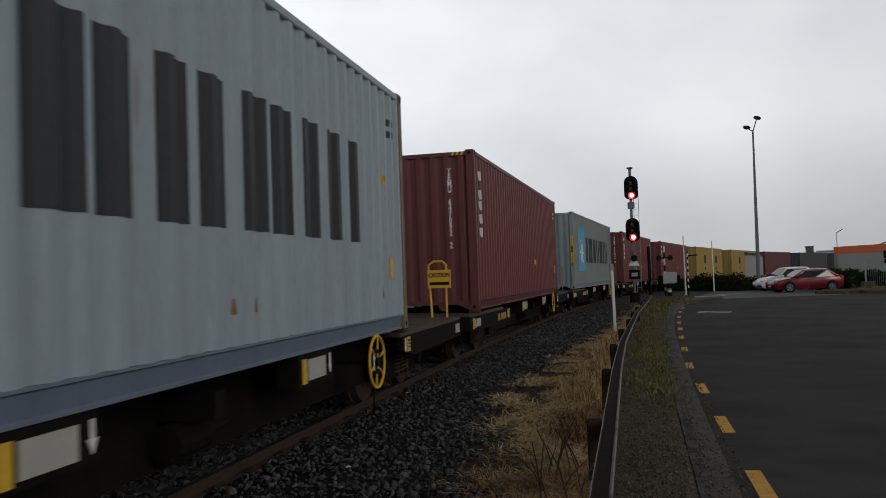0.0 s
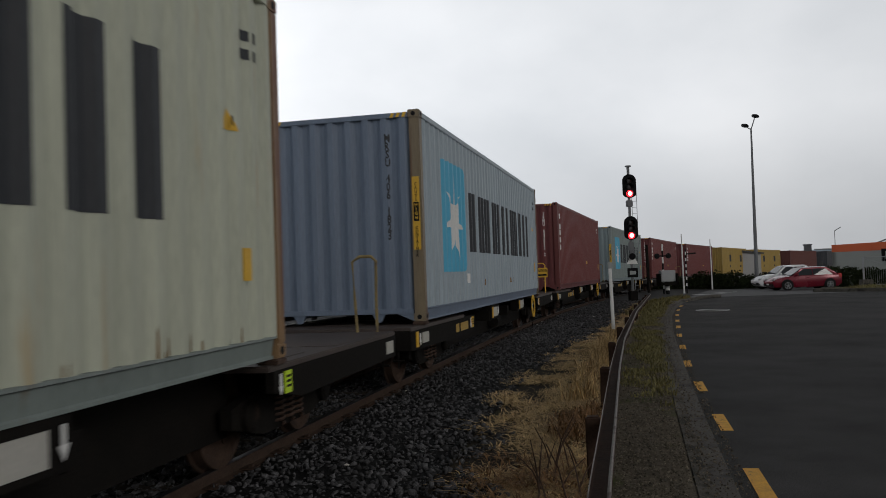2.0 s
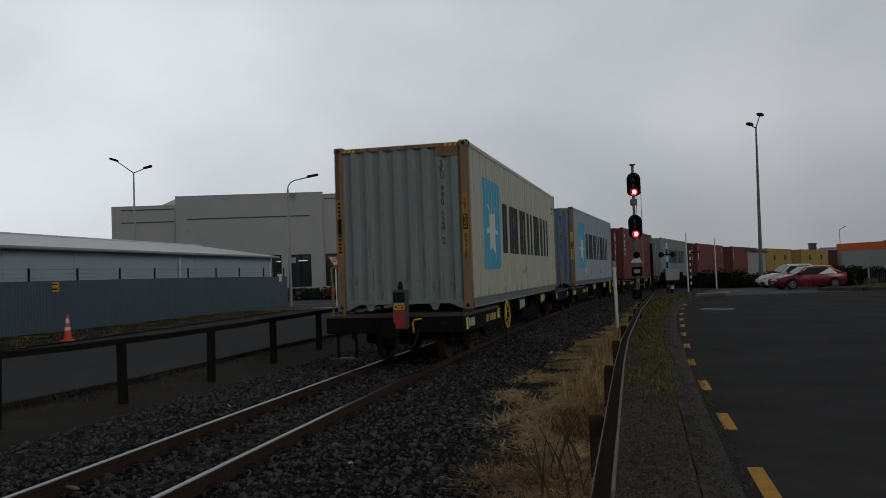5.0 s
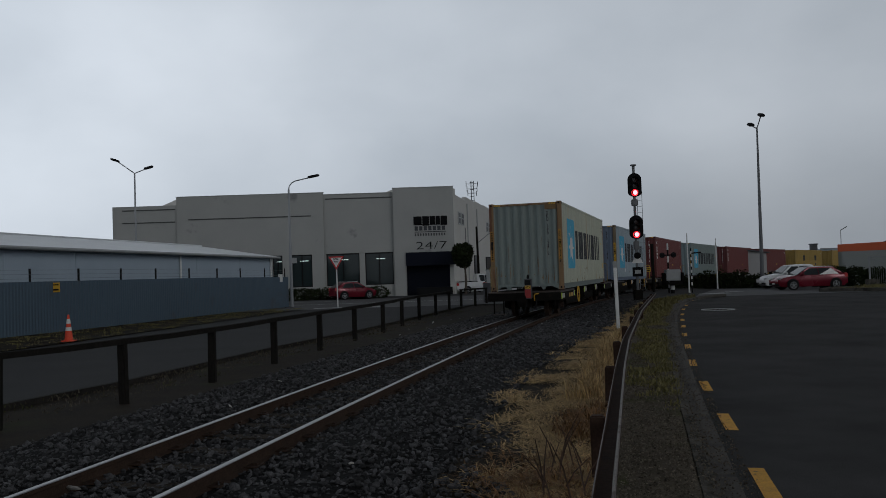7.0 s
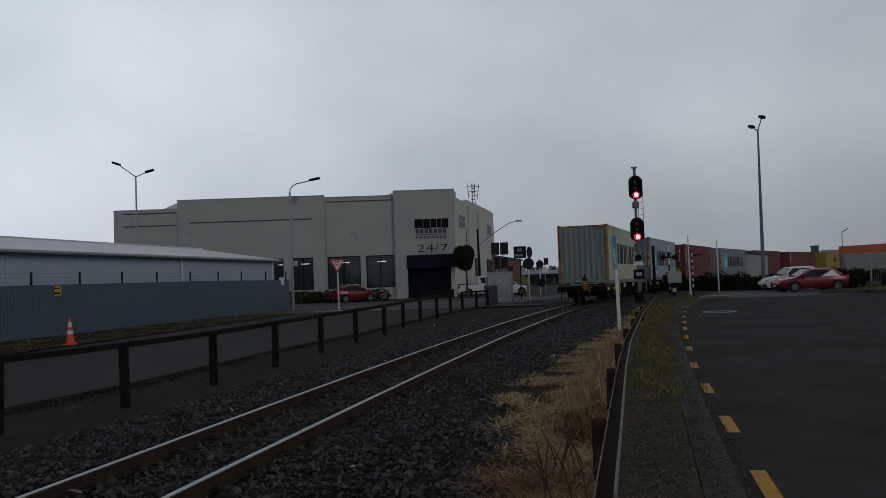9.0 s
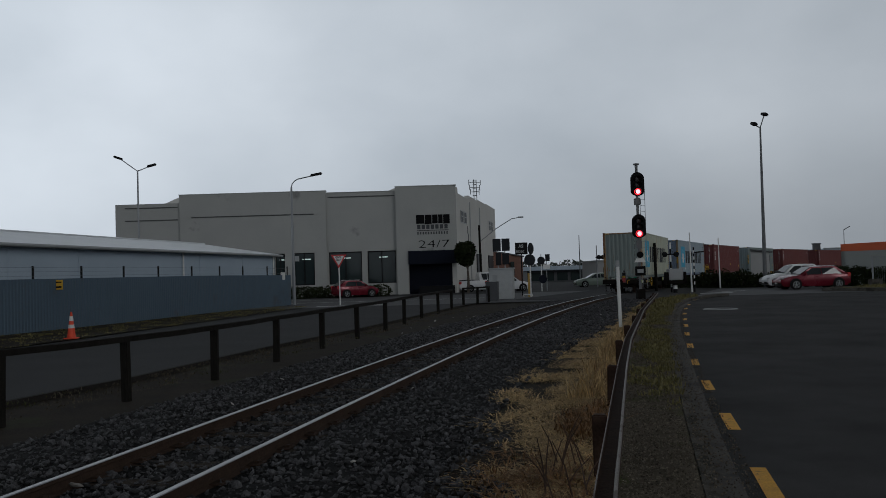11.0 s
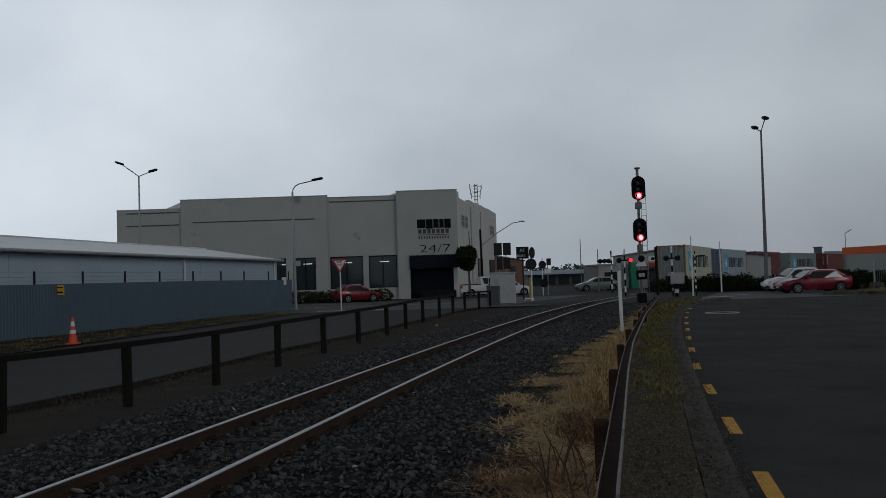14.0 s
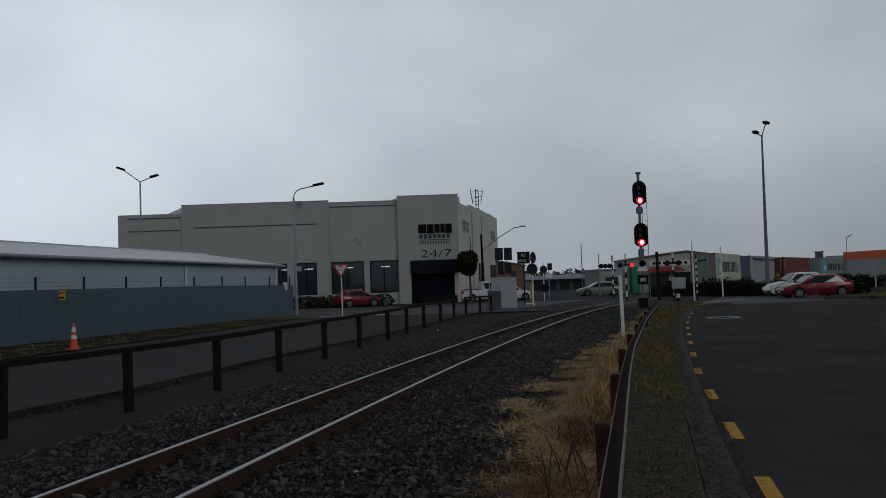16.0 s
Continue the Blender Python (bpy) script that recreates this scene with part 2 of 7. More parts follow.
M["shop_white"] = surf("shop_white", (0.33, 0.33, 0.33), (0.42, 0.42, 0.41), 0.5, 0.8, 0, 0.1, 20)
M["asphalt_cross"] = surf("asphalt_cross", (0.050, 0.050, 0.051), (0.11, 0.11, 0.111), 0.4, 0.75, 0, 0.4, 70, (0.030, 0.030, 0.031), 0.3, 0.62, spec=0.4)
M["guard_steel"] = surf("guard_steel", (0.020, 0.012, 0.009), (0.065, 0.038, 0.027), 5.0, 0.92, 0.0, 0.5, 45, spec=0.15)
M["rust_stain"] = surf("rust_stain", (0.15, 0.09, 0.045), (0.28, 0.19, 0.10), 6.0, 0.9, 0, 0.2, 40, spec=0.2)
M["grit"] = surf("grit", (0.035, 0.030, 0.024), (0.19, 0.16, 0.12), 8.0, 0.9, 0, 0.2, 60, spread=0.6, spec=0.2)
M["tape_old"] = surf("tape_old", (0.30, 0.15, 0.03), (0.46, 0.24, 0.04), 5.0, 0.7, 0, 0.1, 40, (0.14, 0.075, 0.03), 6.0, 0.56)
M["litter"] = surf("litter", (0.22, 0.20, 0.18), (0.50, 0.48, 0.45), 6.0, 0.8, 0, 0.1, 40, spread=0.4)

# ---------------------------------------------------------------- mesh tools
class Shape:
    """Collects corners and faces for one mesh."""

    def __init__(self):
        self.v, self.f = [], []

    def add(self, verts, faces):
        k = len(self.v)
        self.v += [tuple(p) for p in verts]
        self.f += [tuple(i + k for i in q) for q in faces]
        return self

    def box(self, x0, x1, y0, y1, z0, z1, m=None, cut=0.0):
        """A box; cut bevels its upright and lying edges."""
        if cut:
            bm = bmesh.new()
            bmesh.ops.create_cube(bm, size=1.0, matrix=Matrix.LocRotScale(((x0 + x1) / 2, (y0 + y1) / 2, (z0 + z1) / 2), None, (x1 - x0, y1 - y0, z1 - z0)))
            bmesh.ops.bevel(bm, geom=bm.edges[:], offset=cut, segments=2, affect="EDGES", clamp_overlap=True)
            bm.verts.index_update()
            vs, fs = [q.co.copy() for q in bm.verts], [[q.index for q in g.verts] for g in bm.faces]
            bm.free()
        else:
            vs = [Vector((x, y, z)) for z in (z0, z1) for x, y in ((x0, y0), (x1, y0), (x1, y1), (x0, y1))]
            fs = [(3, 2, 1, 0), (4, 5, 6, 7), (0, 1, 5, 4), (1, 2, 6, 5), (2, 3, 7, 6), (3, 0, 4, 7)]
        return self.add([m @ q for q in vs] if m else vs, fs)

    def tube(self, pts, r, n=8, r1=None):
        """A round bar along points, tapering from r to r1."""
        pts = [Vector(q) for q in pts]
        k, rings = len(pts), []
        for i, q in enumerate(pts):
            d = (pts[min(i + 1, k - 1)] - pts[max(i - 1, 0)]).normalized()
            a = d.orthogonal() if abs(d.z) < 0.999 else Vector((1, 0, 0))
            if abs(d.z) < 0.999:
                a = d.cross(Vector((0, 0, 1)))
            a.normalize()
            b = d.cross(a)
            w = r if r1 is None else r + (r1 - r) * i / (k - 1)
            rings.append([q + a * math.cos(t) * w + b * math.sin(t) * w for t in (2 * math.pi * j / n for j in range(n))])
        vs = [q for g in rings for q in g]
        fs = [(i * n + j, i * n + (j + 1) % n, (i + 1) * n + (j + 1) % n, (i + 1) * n + j) for i in range(k - 1) for j in range(n)]
        fs += [tuple(range(n))[::-1], tuple((k - 1) * n + j for j in range(n))]
        return self.add(vs, fs)

    def ring(self, c, r, w, axis, n=24):
        """A thin hoop of bar radius w round axis."""
        c, ax = Vector(c), Vector(axis).normalized()
        a = ax.orthogonal().normalized()
        b = ax.cross(a)
        vs, fs, k = [], [], 6
        for i in range(n):
            t = 2 * math.pi * i / n
            d = a * math.cos(t) + b * math.sin(t)
            vs += [c + d * (r + w * math.cos(u)) + ax * w * math.sin(u) for u in (2 * math.pi * j / k for j in range(k))]
        for i in range(n):
            for j in range(k):
                fs.append((i * k + j, (i + 1) % n * k + j, (i + 1) % n * k + (j + 1) % k, i * k + (j + 1) % k))
        return self.add(vs, fs)

    def lathe(self, c, axis, prof, n=16):
        """Turned shape: prof is (distance along axis, radius)."""
        c, ax = Vector(c), Vector(axis).normalized()
        a = ax.orthogonal().normalized()
        b = ax.cross(a)
        vs = [c + ax * h + (a * math.cos(2 * math.pi * j / n) + b * math.sin(2 * math.pi * j / n)) * r for h, r in prof for j in range(n)]
        k = len(prof)
        fs = [(i * n + j, i * n + (j + 1) % n, (i + 1) * n + (j + 1) % n, (i + 1) * n + j) for i in range(k - 1) for j in range(n)]
        fs += [tuple(range(n))[::-1], tuple((k - 1) * n + j for j in range(n))]
        return self.add(vs, fs)

    def prism(self, poly, lift):
        """A flat polygon given as 3D points, thickened by the vector lift."""
        n, lift = len(poly), Vector(lift)
        vs = [Vector(q) for q in poly] + [Vector(q) + lift for q in poly]
        fs = [tuple(range(n))[::-1], tuple(range(n, 2 * n))] + [(i, (i + 1) % n, (i + 1) % n + n, i + n) for i in range(n)]
        return self.add(vs, fs)

    def mesh(self, name, mat, smooth=False):
        me = bpy.data.meshes.new(name)
        me.from_pydata([tuple(q) for q in self.v], [], self.f)
        if smooth:
            me.shade_smooth()
            me.set_sharp_from_angle(angle=radians(40))
        me.materials.append(M[mat] if isinstance(mat, str) else mat)
        me.update()
        return me


def part(name, sh, mat, parent=None, label="", smooth=False):
    """One mesh object out of a Shape, under a thing or a part."""
    ob = new(name, sh.mesh(name, mat, smooth))
    ob.parent = parent
    if label:
        ob["label"] = label
    return ob


def thing(name, label, category, m=None, group="", kind=""):
    """An Empty at a thing's base."""
    ob = new(name)
    ob.empty_display_size = 0.1
    tagged(ob, label, category, group, kind)
    if m is not None:
        ob.matrix_basis = m
    return ob


def lettering(text, size, squeeze=1.0, weight=0.03):
    """Corners and faces of a line of text in the built-in font, from its left end, in x and y."""
    cu = bpy.data.curves.new("text", "FONT")
    cu.body, cu.size, cu.resolution_u, cu.offset = text, size, 2, size * weight
    ob = bpy.data.objects.new("text", cu)
    scene.collection.objects.link(ob)
    me = bpy.data.meshes.new_from_object(ob)
    vs, fs = [(q.co.x * squeeze, q.co.y) for q in me.vertices], [tuple(g.vertices) for g in me.polygons]
    bpy.data.objects.remove(ob)
    bpy.data.meshes.remove(me)
    bpy.data.curves.remove(cu)
    return vs, fs


def gz(y):
    """Height of the ground: level near by, falling slightly in the distance."""
    return -0.0065 * max(0.0, min(y, 160.0) - 40.0)


def lerp(pts, y):
    """x on a polyline of (x, y) at y, carried on straight past its ends."""
    for (xa, ya), (xb, yb) in zip(pts, pts[1:]):
        if y <= yb or (xb, yb) == pts[-1]:
            return xa + (xb - xa) * (y - ya) / (yb - ya)


def strip(name, mat, y0, y1, step, left, right, lift, kind="structure", label="", category="ground", across=1, parent=None, wave=0.0):
    """A sheet of ground between two lines x = left(y) and x = right(y)."""
    sh, n = Shape(), max(1, round((y1 - y0) / step))
    for i in range(n + 1):
        y = y0 + (y1 - y0) * i / n
        a, b = left(y), right(y)
        for j in range(across + 1):
            x = a + (b - a) * j / across
            w = wave * noise.noise((x * 0.9, y * 0.9, 3.0)) if 0 < j < across else 0.0
            sh.v.append((x, y, gz(y) + (lift(x, y) if callable(lift) else lift) + w))
    k = across + 1
    sh.f = [(i * k + j, i * k + j + 1, (i + 1) * k + j + 1, (i + 1) * k + j) for i in range(n) for j in range(across)]
    ob = part(name, sh, mat, parent, smooth=wave > 0)
    return tagged(ob, label, category, "", kind)

# ---------------------------------------------------------------- the line of the track
RAIL = 0.136      # top of the rails
BEND_AT = (0, 15, 30, 45, 60, 80, 110, 160, 260)
BEND = (0.00212, 0.00343, 0.00406, 0.00266, 0.00547, 0.00284, 0.00495, 0.00492, 0.00492)
_s = np.arange(-30, 301, 1.0)
_h = np.cumsum(np.interp(_s, BEND_AT, BEND))
_h = _h - _h[30] + 0.243
_x, _y = np.cumsum(np.sin(_h)), np.cumsum(np.cos(_h))
_x, _y = _x - _x[30] - 0.531, _y - _y[30] + 14.854


def on_track(s):
    """x, y of the track's middle s metres along it."""
    if s < -30:
        return _x[0] + np.sin(_h[0]) * (s + 30), _y[0] + np.cos(_h[0]) * (s + 30)
    return float(np.interp(s, _s, _x)), float(np.interp(s, _s, _y))


def off_track(s, d, z=0.0):
    """A point d metres to the right of the track's middle, z over the rails' top."""
    (xa, ya), (xb, yb) = on_track(s - 0.5), on_track(s + 0.5)
    x, y = on_track(s)
    ux, uy = xb - xa, yb - ya
    w = math.hypot(ux, uy)
    return Vector((x + uy / w * d, y - ux / w * d, RAIL + gz(y) + z))


def track_x(y):
    return float(np.interp(y, _y, _x))


# ---------------------------------------------------------------- ground, roads, kerbs
KERB = [(-1.6, -10), (0.35, 0.0), (1.87, 6.27), (2.55, 9.04), (3.33, 12.14), (4.35, 16.08), (5.83, 21.73), (7.54, 27.8), (9.26, 33.28), (11.2, 38.6), (13.6, 43.0), (17.0, 46.5)]
EDGE = [(-12.0, -6.0), (-6.28, 11.85), (-5.41, 14.41), (-4.1, 20.51), (-2.56, 25.85), (-0.61, 34.49), (0.9, 41.0)]
FAR_EDGE = [(-24.0, -10.0), (-11.44, 21.64), (-10.48, 26.58), (-8.95, 34.47), (-7.08, 46.58)]
GUARD = [(-0.60, -2.0), (0.81, 4.22), (1.05, 5.26), (1.27, 6.2), (1.59, 7.57), (2.09, 9.73), (3.03, 13.6), (5.40, 22.5), (9.25, 35.92)]
STRAW = [(-0.1, 2.0), (0.24, 6.09), (0.37, 7.6), (0.49, 9.0), (0.93, 11.55), (1.68, 14.6), (2.85, 18.2), (3.9, 21.2), (6.9, 31.0), (9.0, 38.0)]

sh = Shape()
ys = [-80, -40, -20, 0, 10, 20, 30, 40, 50, 60, 80, 100, 130, 160, 250, 500, 1000, 2200]
xs = [-2200, -900, -400, -200, -100, -50, -25, 0, 25, 50, 100, 200, 400, 900, 2200]
sh.v = [(x, y, gz(y) - 0.06) for y in ys for x in xs]
sh.f = [(j * len(xs) + i, j * len(xs) + i + 1, (j + 1) * len(xs) + i + 1, (j + 1) * len(xs) + i) for j in range(len(ys) - 1) for i in range(len(xs) - 1)]
tagged(part("ground", sh, "soil"), "flat ground of dry soil and short grass", "ground", "", "structure")

strip("road", "asphalt", -40, 45.0, 1.0, lambda y: lerp(KERB, y) + 0.30, lambda y: 60.0, 0.0, label="dark asphalt road with a concrete channel along its kerb", category="road")
strip("road_crossing", "asphalt_cross", 45.0, 69.0, 2.0, lambda y: -70.0, lambda y: 110.0, 0.004, label="asphalt cross road over the railway", category="road")
strip("forecourt", "asphalt_worn", 69.0, 160.0, 7.0, lambda y: -90.0, lambda y: 18.0 + (y - 69) * 0.18, 0.0, label="worn asphalt forecourt and side street", category="road")
strip("lane", "asphalt_worn", -30, 45.0, 1.5, lambda y: lerp(FAR_EDGE, y), lambda y: lerp(EDGE, y), 0.0, label="asphalt lane beside the railway", category="road")
strip("verge", "verge", -12, 44.0, 0.5, lambda y: lerp(GUARD, y) - 0.1, lambda y: lerp(KERB, y), lambda x, y: 0.118 if y < 41 else 0.118 - (y - 41) * 0.036, label="narrow verge of gravel and grass between guard rail and kerb", across=6, wave=0.03)
strip("dry_verge", "soil", -12, 43.0, 0.5, lambda y: track_x(y) + 2.4, lambda y: lerp(GUARD, y) - 0.1, lambda x, y: 0.02, label="dry soil under straw beside the ballast", across=6, wave=0.06)
strip("far_verge", "soil", 0, 44.0, 1.0, lambda y: lerp(FAR_EDGE, y) - 5.0, lambda y: lerp(FAR_EDGE, y), 0.03, label="strip of dirt and dry grass before the fence", across=3, wave=0.05)

# kerb: a row of cast stones; channel beside it
kerb = thing("kerb", "weathered concrete kerb with a flat channel", "kerb", kind="structure")
ch = Shape()
y = -6.0
while y < 44:
    y1 = y + 1.15
    xa, xb = lerp(KERB, y), lerp(KERB, y1)
    s1 = Shape()
    s1.add([(xa, y, -0.05), (xa + 0.13, y, -0.05), (xa + 0.115, y, 0.105), (xa + 0.01, y, 0.125), (xb, y1 - 0.012, -0.05), (xb + 0.13, y1 - 0.012, -0.05), (xb + 0.115, y1 - 0.012, 0.105), (xb + 0.01, y1 - 0.012, 0.125)],
           [(0, 1, 2, 3), (7, 6, 5, 4), (1, 5, 6, 2), (2, 6, 7, 3), (3, 7, 4, 0)])
    part("kerb_stone", s1, "concrete", kerb)
    ch.add([(xa + 0.12, y, 0.004), (xa + 0.33, y, 0.012), (xb + 0.33, y1, 0.012), (xb + 0.12, y1, 0.004)], [(0, 1, 2, 3)])
    y = y1
part("channel", ch, "gutter", kerb)

# lane edge: low concrete nib
nib = thing("edge_nib", "low dark concrete nib along the lane's edge", "kerb", kind="structure")
y = 0.0
while y < 41:
    y1 = y + 1.6
    xa, xb = lerp(EDGE, y), lerp(EDGE, y1)
    s1 = Shape().add([(xa, y, -0.08), (xa + 0.10, y, -0.08), (xa + 0.10, y, 0.03), (xa, y, 0.03), (xb, y1 - 0.01, -0.08), (xb + 0.10, y1 - 0.01, -0.08), (xb + 0.10, y1 - 0.01, 0.03), (xb, y1 - 0.01, 0.03)],
                     [(0, 1, 2, 3), (7, 6, 5, 4), (1, 5, 6, 2), (2, 6, 7, 3), (3, 7, 4, 0)])
    part("nib_stone", s1, "nib_dark", nib)
    y = y1

# painted lines
DASH = [(2.0, 3.8), (2.41, 6.36), (3.0, 8.89), (3.63, 11.58), (4.3, 14.37), (5.09, 17.3), (5.9, 20.29), (6.71, 23.14), (7.46, 25.8), (8.33, 28.8), (9.35, 32.14), (10.39, 35.27), (12.09, 40.0)]
for k, (x, y) in enumerate(DASH):
    q = DASH[min(k + 1, len(DASH) - 1)] if k < len(DASH) - 1 else (DASH[k][0] * 2 - DASH[k - 1][0], DASH[k][1] * 2 - DASH[k - 1][1])
    d = Vector((q[0] - x, q[1] - y, 0)).normalized()
    r = Vector((d.y, -d.x, 0)) * 0.062
    c = Vector((x, y, 0.006))
    n = 5
    pts = [c + d * (0.98 * i / n - 0.49) for i in range(n + 1)]
    sh = Shape()
    sh.v = [p + r * (sg * (1 + 0.12 * noise.noise((k, i, sg)))) for i, p in enumerate(pts) for sg in (-1, 1)]
    sh.f = [(2 * i, 2 * i + 1, 2 * i + 3, 2 * i + 2) for i in range(n)]
    tagged(part("yellow_dash", sh, "road_yellow"), "worn yellow no-stopping dash painted on the asphalt", "road marking", "yellow dashes along the kerb")


def painted(name, x0, x1, y0, y1, skew=0.0, lift=0.010, label="white line painted on the road"):
    sh = Shape().add([(x0, y0, gz(y0) + lift), (x1, y0 + skew, gz(y0 + skew) + lift), (x1, y1 + skew, gz(y1 + skew) + lift), (x0, y1, gz(y1) + lift)], [(0, 1, 2, 3)])
    return tagged(part(name, sh, "road_white"), label, "road marking")


painted("holding_line", 14.6, 17.6, 50.2, 51.0, 0.2)
painted("centre_line", -30.0, 3.5, 55.4, 55.7)
painted("holding_line", -7.0, -3.2, 46.6, 47.4)
painted("holding_line", 17.8, 19.6, 53.0, 53.5, 0.8)
painted("edge_line", -28.0, -6.5, 63.6, 63.9, 0.0)

# a round cover and patches in the road
sh = Shape().lathe((10.26, 30.9, 0.0), (0, 0, 1), [(0.0, 0.66), (0.008, 0.66)], 32)
part("patch", sh, "gutter", tagged(new("manhole"), "round iron manhole cover in a concrete ring", "manhole cover"))
man = [o for o in scene.objects if o.name == "manhole"][0]
part("ring", Shape().ring((10.26, 30.9, 0.006), 0.58, 0.03, (0, 0, 1)), "grey_paint", man)
part("cover", Shape().lathe((10.26, 30.9, 0.0), (0, 0, 1), [(0.0, 0.33), (0.014, 0.32)], 24), "dark_steel", man)

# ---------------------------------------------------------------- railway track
# bed sheet in near-black: the shade of gaps between stones is in its colour
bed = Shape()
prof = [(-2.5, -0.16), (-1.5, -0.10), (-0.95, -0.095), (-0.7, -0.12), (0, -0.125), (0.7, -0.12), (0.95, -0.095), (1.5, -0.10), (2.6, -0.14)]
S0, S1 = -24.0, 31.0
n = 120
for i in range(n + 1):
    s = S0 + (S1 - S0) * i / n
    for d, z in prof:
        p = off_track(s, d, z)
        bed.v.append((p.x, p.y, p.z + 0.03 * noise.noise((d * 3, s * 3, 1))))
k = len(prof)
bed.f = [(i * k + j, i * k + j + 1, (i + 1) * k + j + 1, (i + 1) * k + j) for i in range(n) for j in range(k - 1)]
tagged(part("ballast_bed", bed, "ballast"), "near-black ballast bed, coloured like the shade between stones", "ballast", "", "structure")
panel = Shape()
for i in range(31):
    s = 30.0 + i
    for d, z in ((-6.0, -0.16), (-2.2, -0.035), (-0.66, -0.02), (-0.60, -0.02), (0.60, -0.02), (0.66, -0.02), (2.2, -0.035), (6.0, -0.16)):
        p = off_track(s, d, z - 0.16 * max(0.0, 1 - i / 3))
        panel.v.append((p.x, p.y, p.z))
panel.f = [(i * 8 + j, i * 8 + j + 1, (i + 1) * 8 + j + 1, (i + 1) * 8 + j) for i in range(30) for j in range(7)]
tagged(part("crossing_surface", panel, "asphalt_worn"), "asphalt level crossing surface round the rails", "level crossing", "", "structure")

track = thing("railway_track", "narrow-gauge track with worn shiny rail heads on sleepers", "railway track", kind="structure")
for side in (-1, 1):
    foot, head = Shape(), Shape()
    line = [off_track(S0 + i * 1.0, side * 0.566) for i in range(190)]
    for sh, sec in ((foot, [(-0.065, -0.135), (0.065, -0.135), (0.065, -0.12), (0.012, -0.10), (0.012, -0.04), (0.034, -0.03), (0.034, -0.004), (-0.034, -0.004), (-0.034, -0.03), (-0.012, -0.04), (-0.012, -0.10), (-0.065, -0.12)]),
                    (head, [(-0.031, -0.004), (0.031, -0.004), (0.033, -0.001), (0.024, 0.003), (-0.024, 0.003), (-0.033, -0.001)])):
        k = len(sec)
        for i, p in enumerate(line):
            q = line[min(i + 1, len(line) - 1)] - line[max(i - 1, 0)]
            r = Vector((q.y, -q.x, 0)).normalized()
            sh.v += [p + r * a + Vector((0, 0, b)) for a, b in sec]
        sh.f = [(i * k + j, i * k + (j + 1) % k, (i + 1) * k + (j + 1) % k, (i + 1) * k + j) for i in range(len(line) - 1) for j in range(k)]
    rail = part("rail", foot, "rail_web", track)
    part("rail_head", head, "rail_head", rail, "polished steel running surface")
slp = Shape().box(-1.05, 1.05, -0.115, 0.115, -0.30, -0.113, cut=0.012).mesh("sleeper", "sleeper")
plate = Shape()
for sx in (-0.566, 0.566):
    plate.box(sx - 0.13, sx + 0.13, -0.09, 0.09, -0.10, -0.090)
    for dx in (-0.085, 0.085):
        plate.box(sx + dx - 0.02, sx + dx + 0.02, -0.03, 0.03, -0.095, -0.070)
plate = plate.mesh("fastening", "rail_web")
s = S0
rng = random.Random(4)
while s < 30:
    p, q = off_track(s, 0), off_track(s + 0.3, 0)
    m = pose(p.x, p.y, p.z + rng.uniform(-0.008, 0.004), 0, 0, -math.degrees(math.atan2(q.x - p.x, q.y - p.y)) + rng.uniform(-1.5, 1.5))
    for nm, me in (("sleeper", slp), ("fastening", plate)):
        ob = new(nm, me)
        ob.parent, ob.matrix_basis = track, m
    s += 0.66

# ---------------------------------------------------------------- loose ballast stones, straw and grass
ico = bmesh.new()
bmesh.ops.create_icosphere(ico, subdivisions=1, radius=1.0)
ICO_V = np.array([q.co[:] for q in ico.verts])
ico.verts.index_update()
ICO_F = np.array([[q.index for q in g.verts] for g in ico.faces])
ico.free()


def scatter(name, mat, places, sizes, label, category, flat=0.6, seed=1, parent=None):
    """Many small angular stones in one mesh."""
    r = np.random.RandomState(seed)
    n, k = len(places), len(ICO_V)
    v = np.repeat(ICO_V[None], n, 0) * r.uniform(0.45, 1.3, (n, k, 1)) * r.uniform(0.45, 1.4, (n, 1, 3))
    v[:, :, 2] *= flat
    a, b = r.uniform(0, 6.28, n), r.uniform(-1.1, 1.1, n)
    ca, sa, cb, sb = np.cos(a)[:, None], np.sin(a)[:, None], np.cos(b)[:, None], np.sin(b)[:, None]
    x, y, z = v[:, :, 0], v[:, :, 1], v[:, :, 2]
    y, z = y * cb - z * sb, y * sb + z * cb
    x, y = x * ca - y * sa, x * sa + y * ca
    v = np.stack([x, y, z], -1) * np.asarray(sizes)[:, None, None] + np.asarray(places)[:, None, :]
    f = (ICO_F[None] + (np.arange(n) * k)[:, None, None]).reshape(-1, 3)
    me = bpy.data.meshes.new(name)
    me.vertices.add(n * k)
    me.vertices.foreach_set("co", v.reshape(-1))
    me.loops.add(f.size)
    me.loops.foreach_set("vertex_index", f.reshape(-1))
    me.polygons.add(len(f))
    me.polygons.foreach_set("loop_start", np.arange(0, f.size, 3))
    me.update(calc_edges=True)
    me.materials.append(M[mat])
    ob = new(name, me)
    return tagged(ob, label, category, "", "stuff")


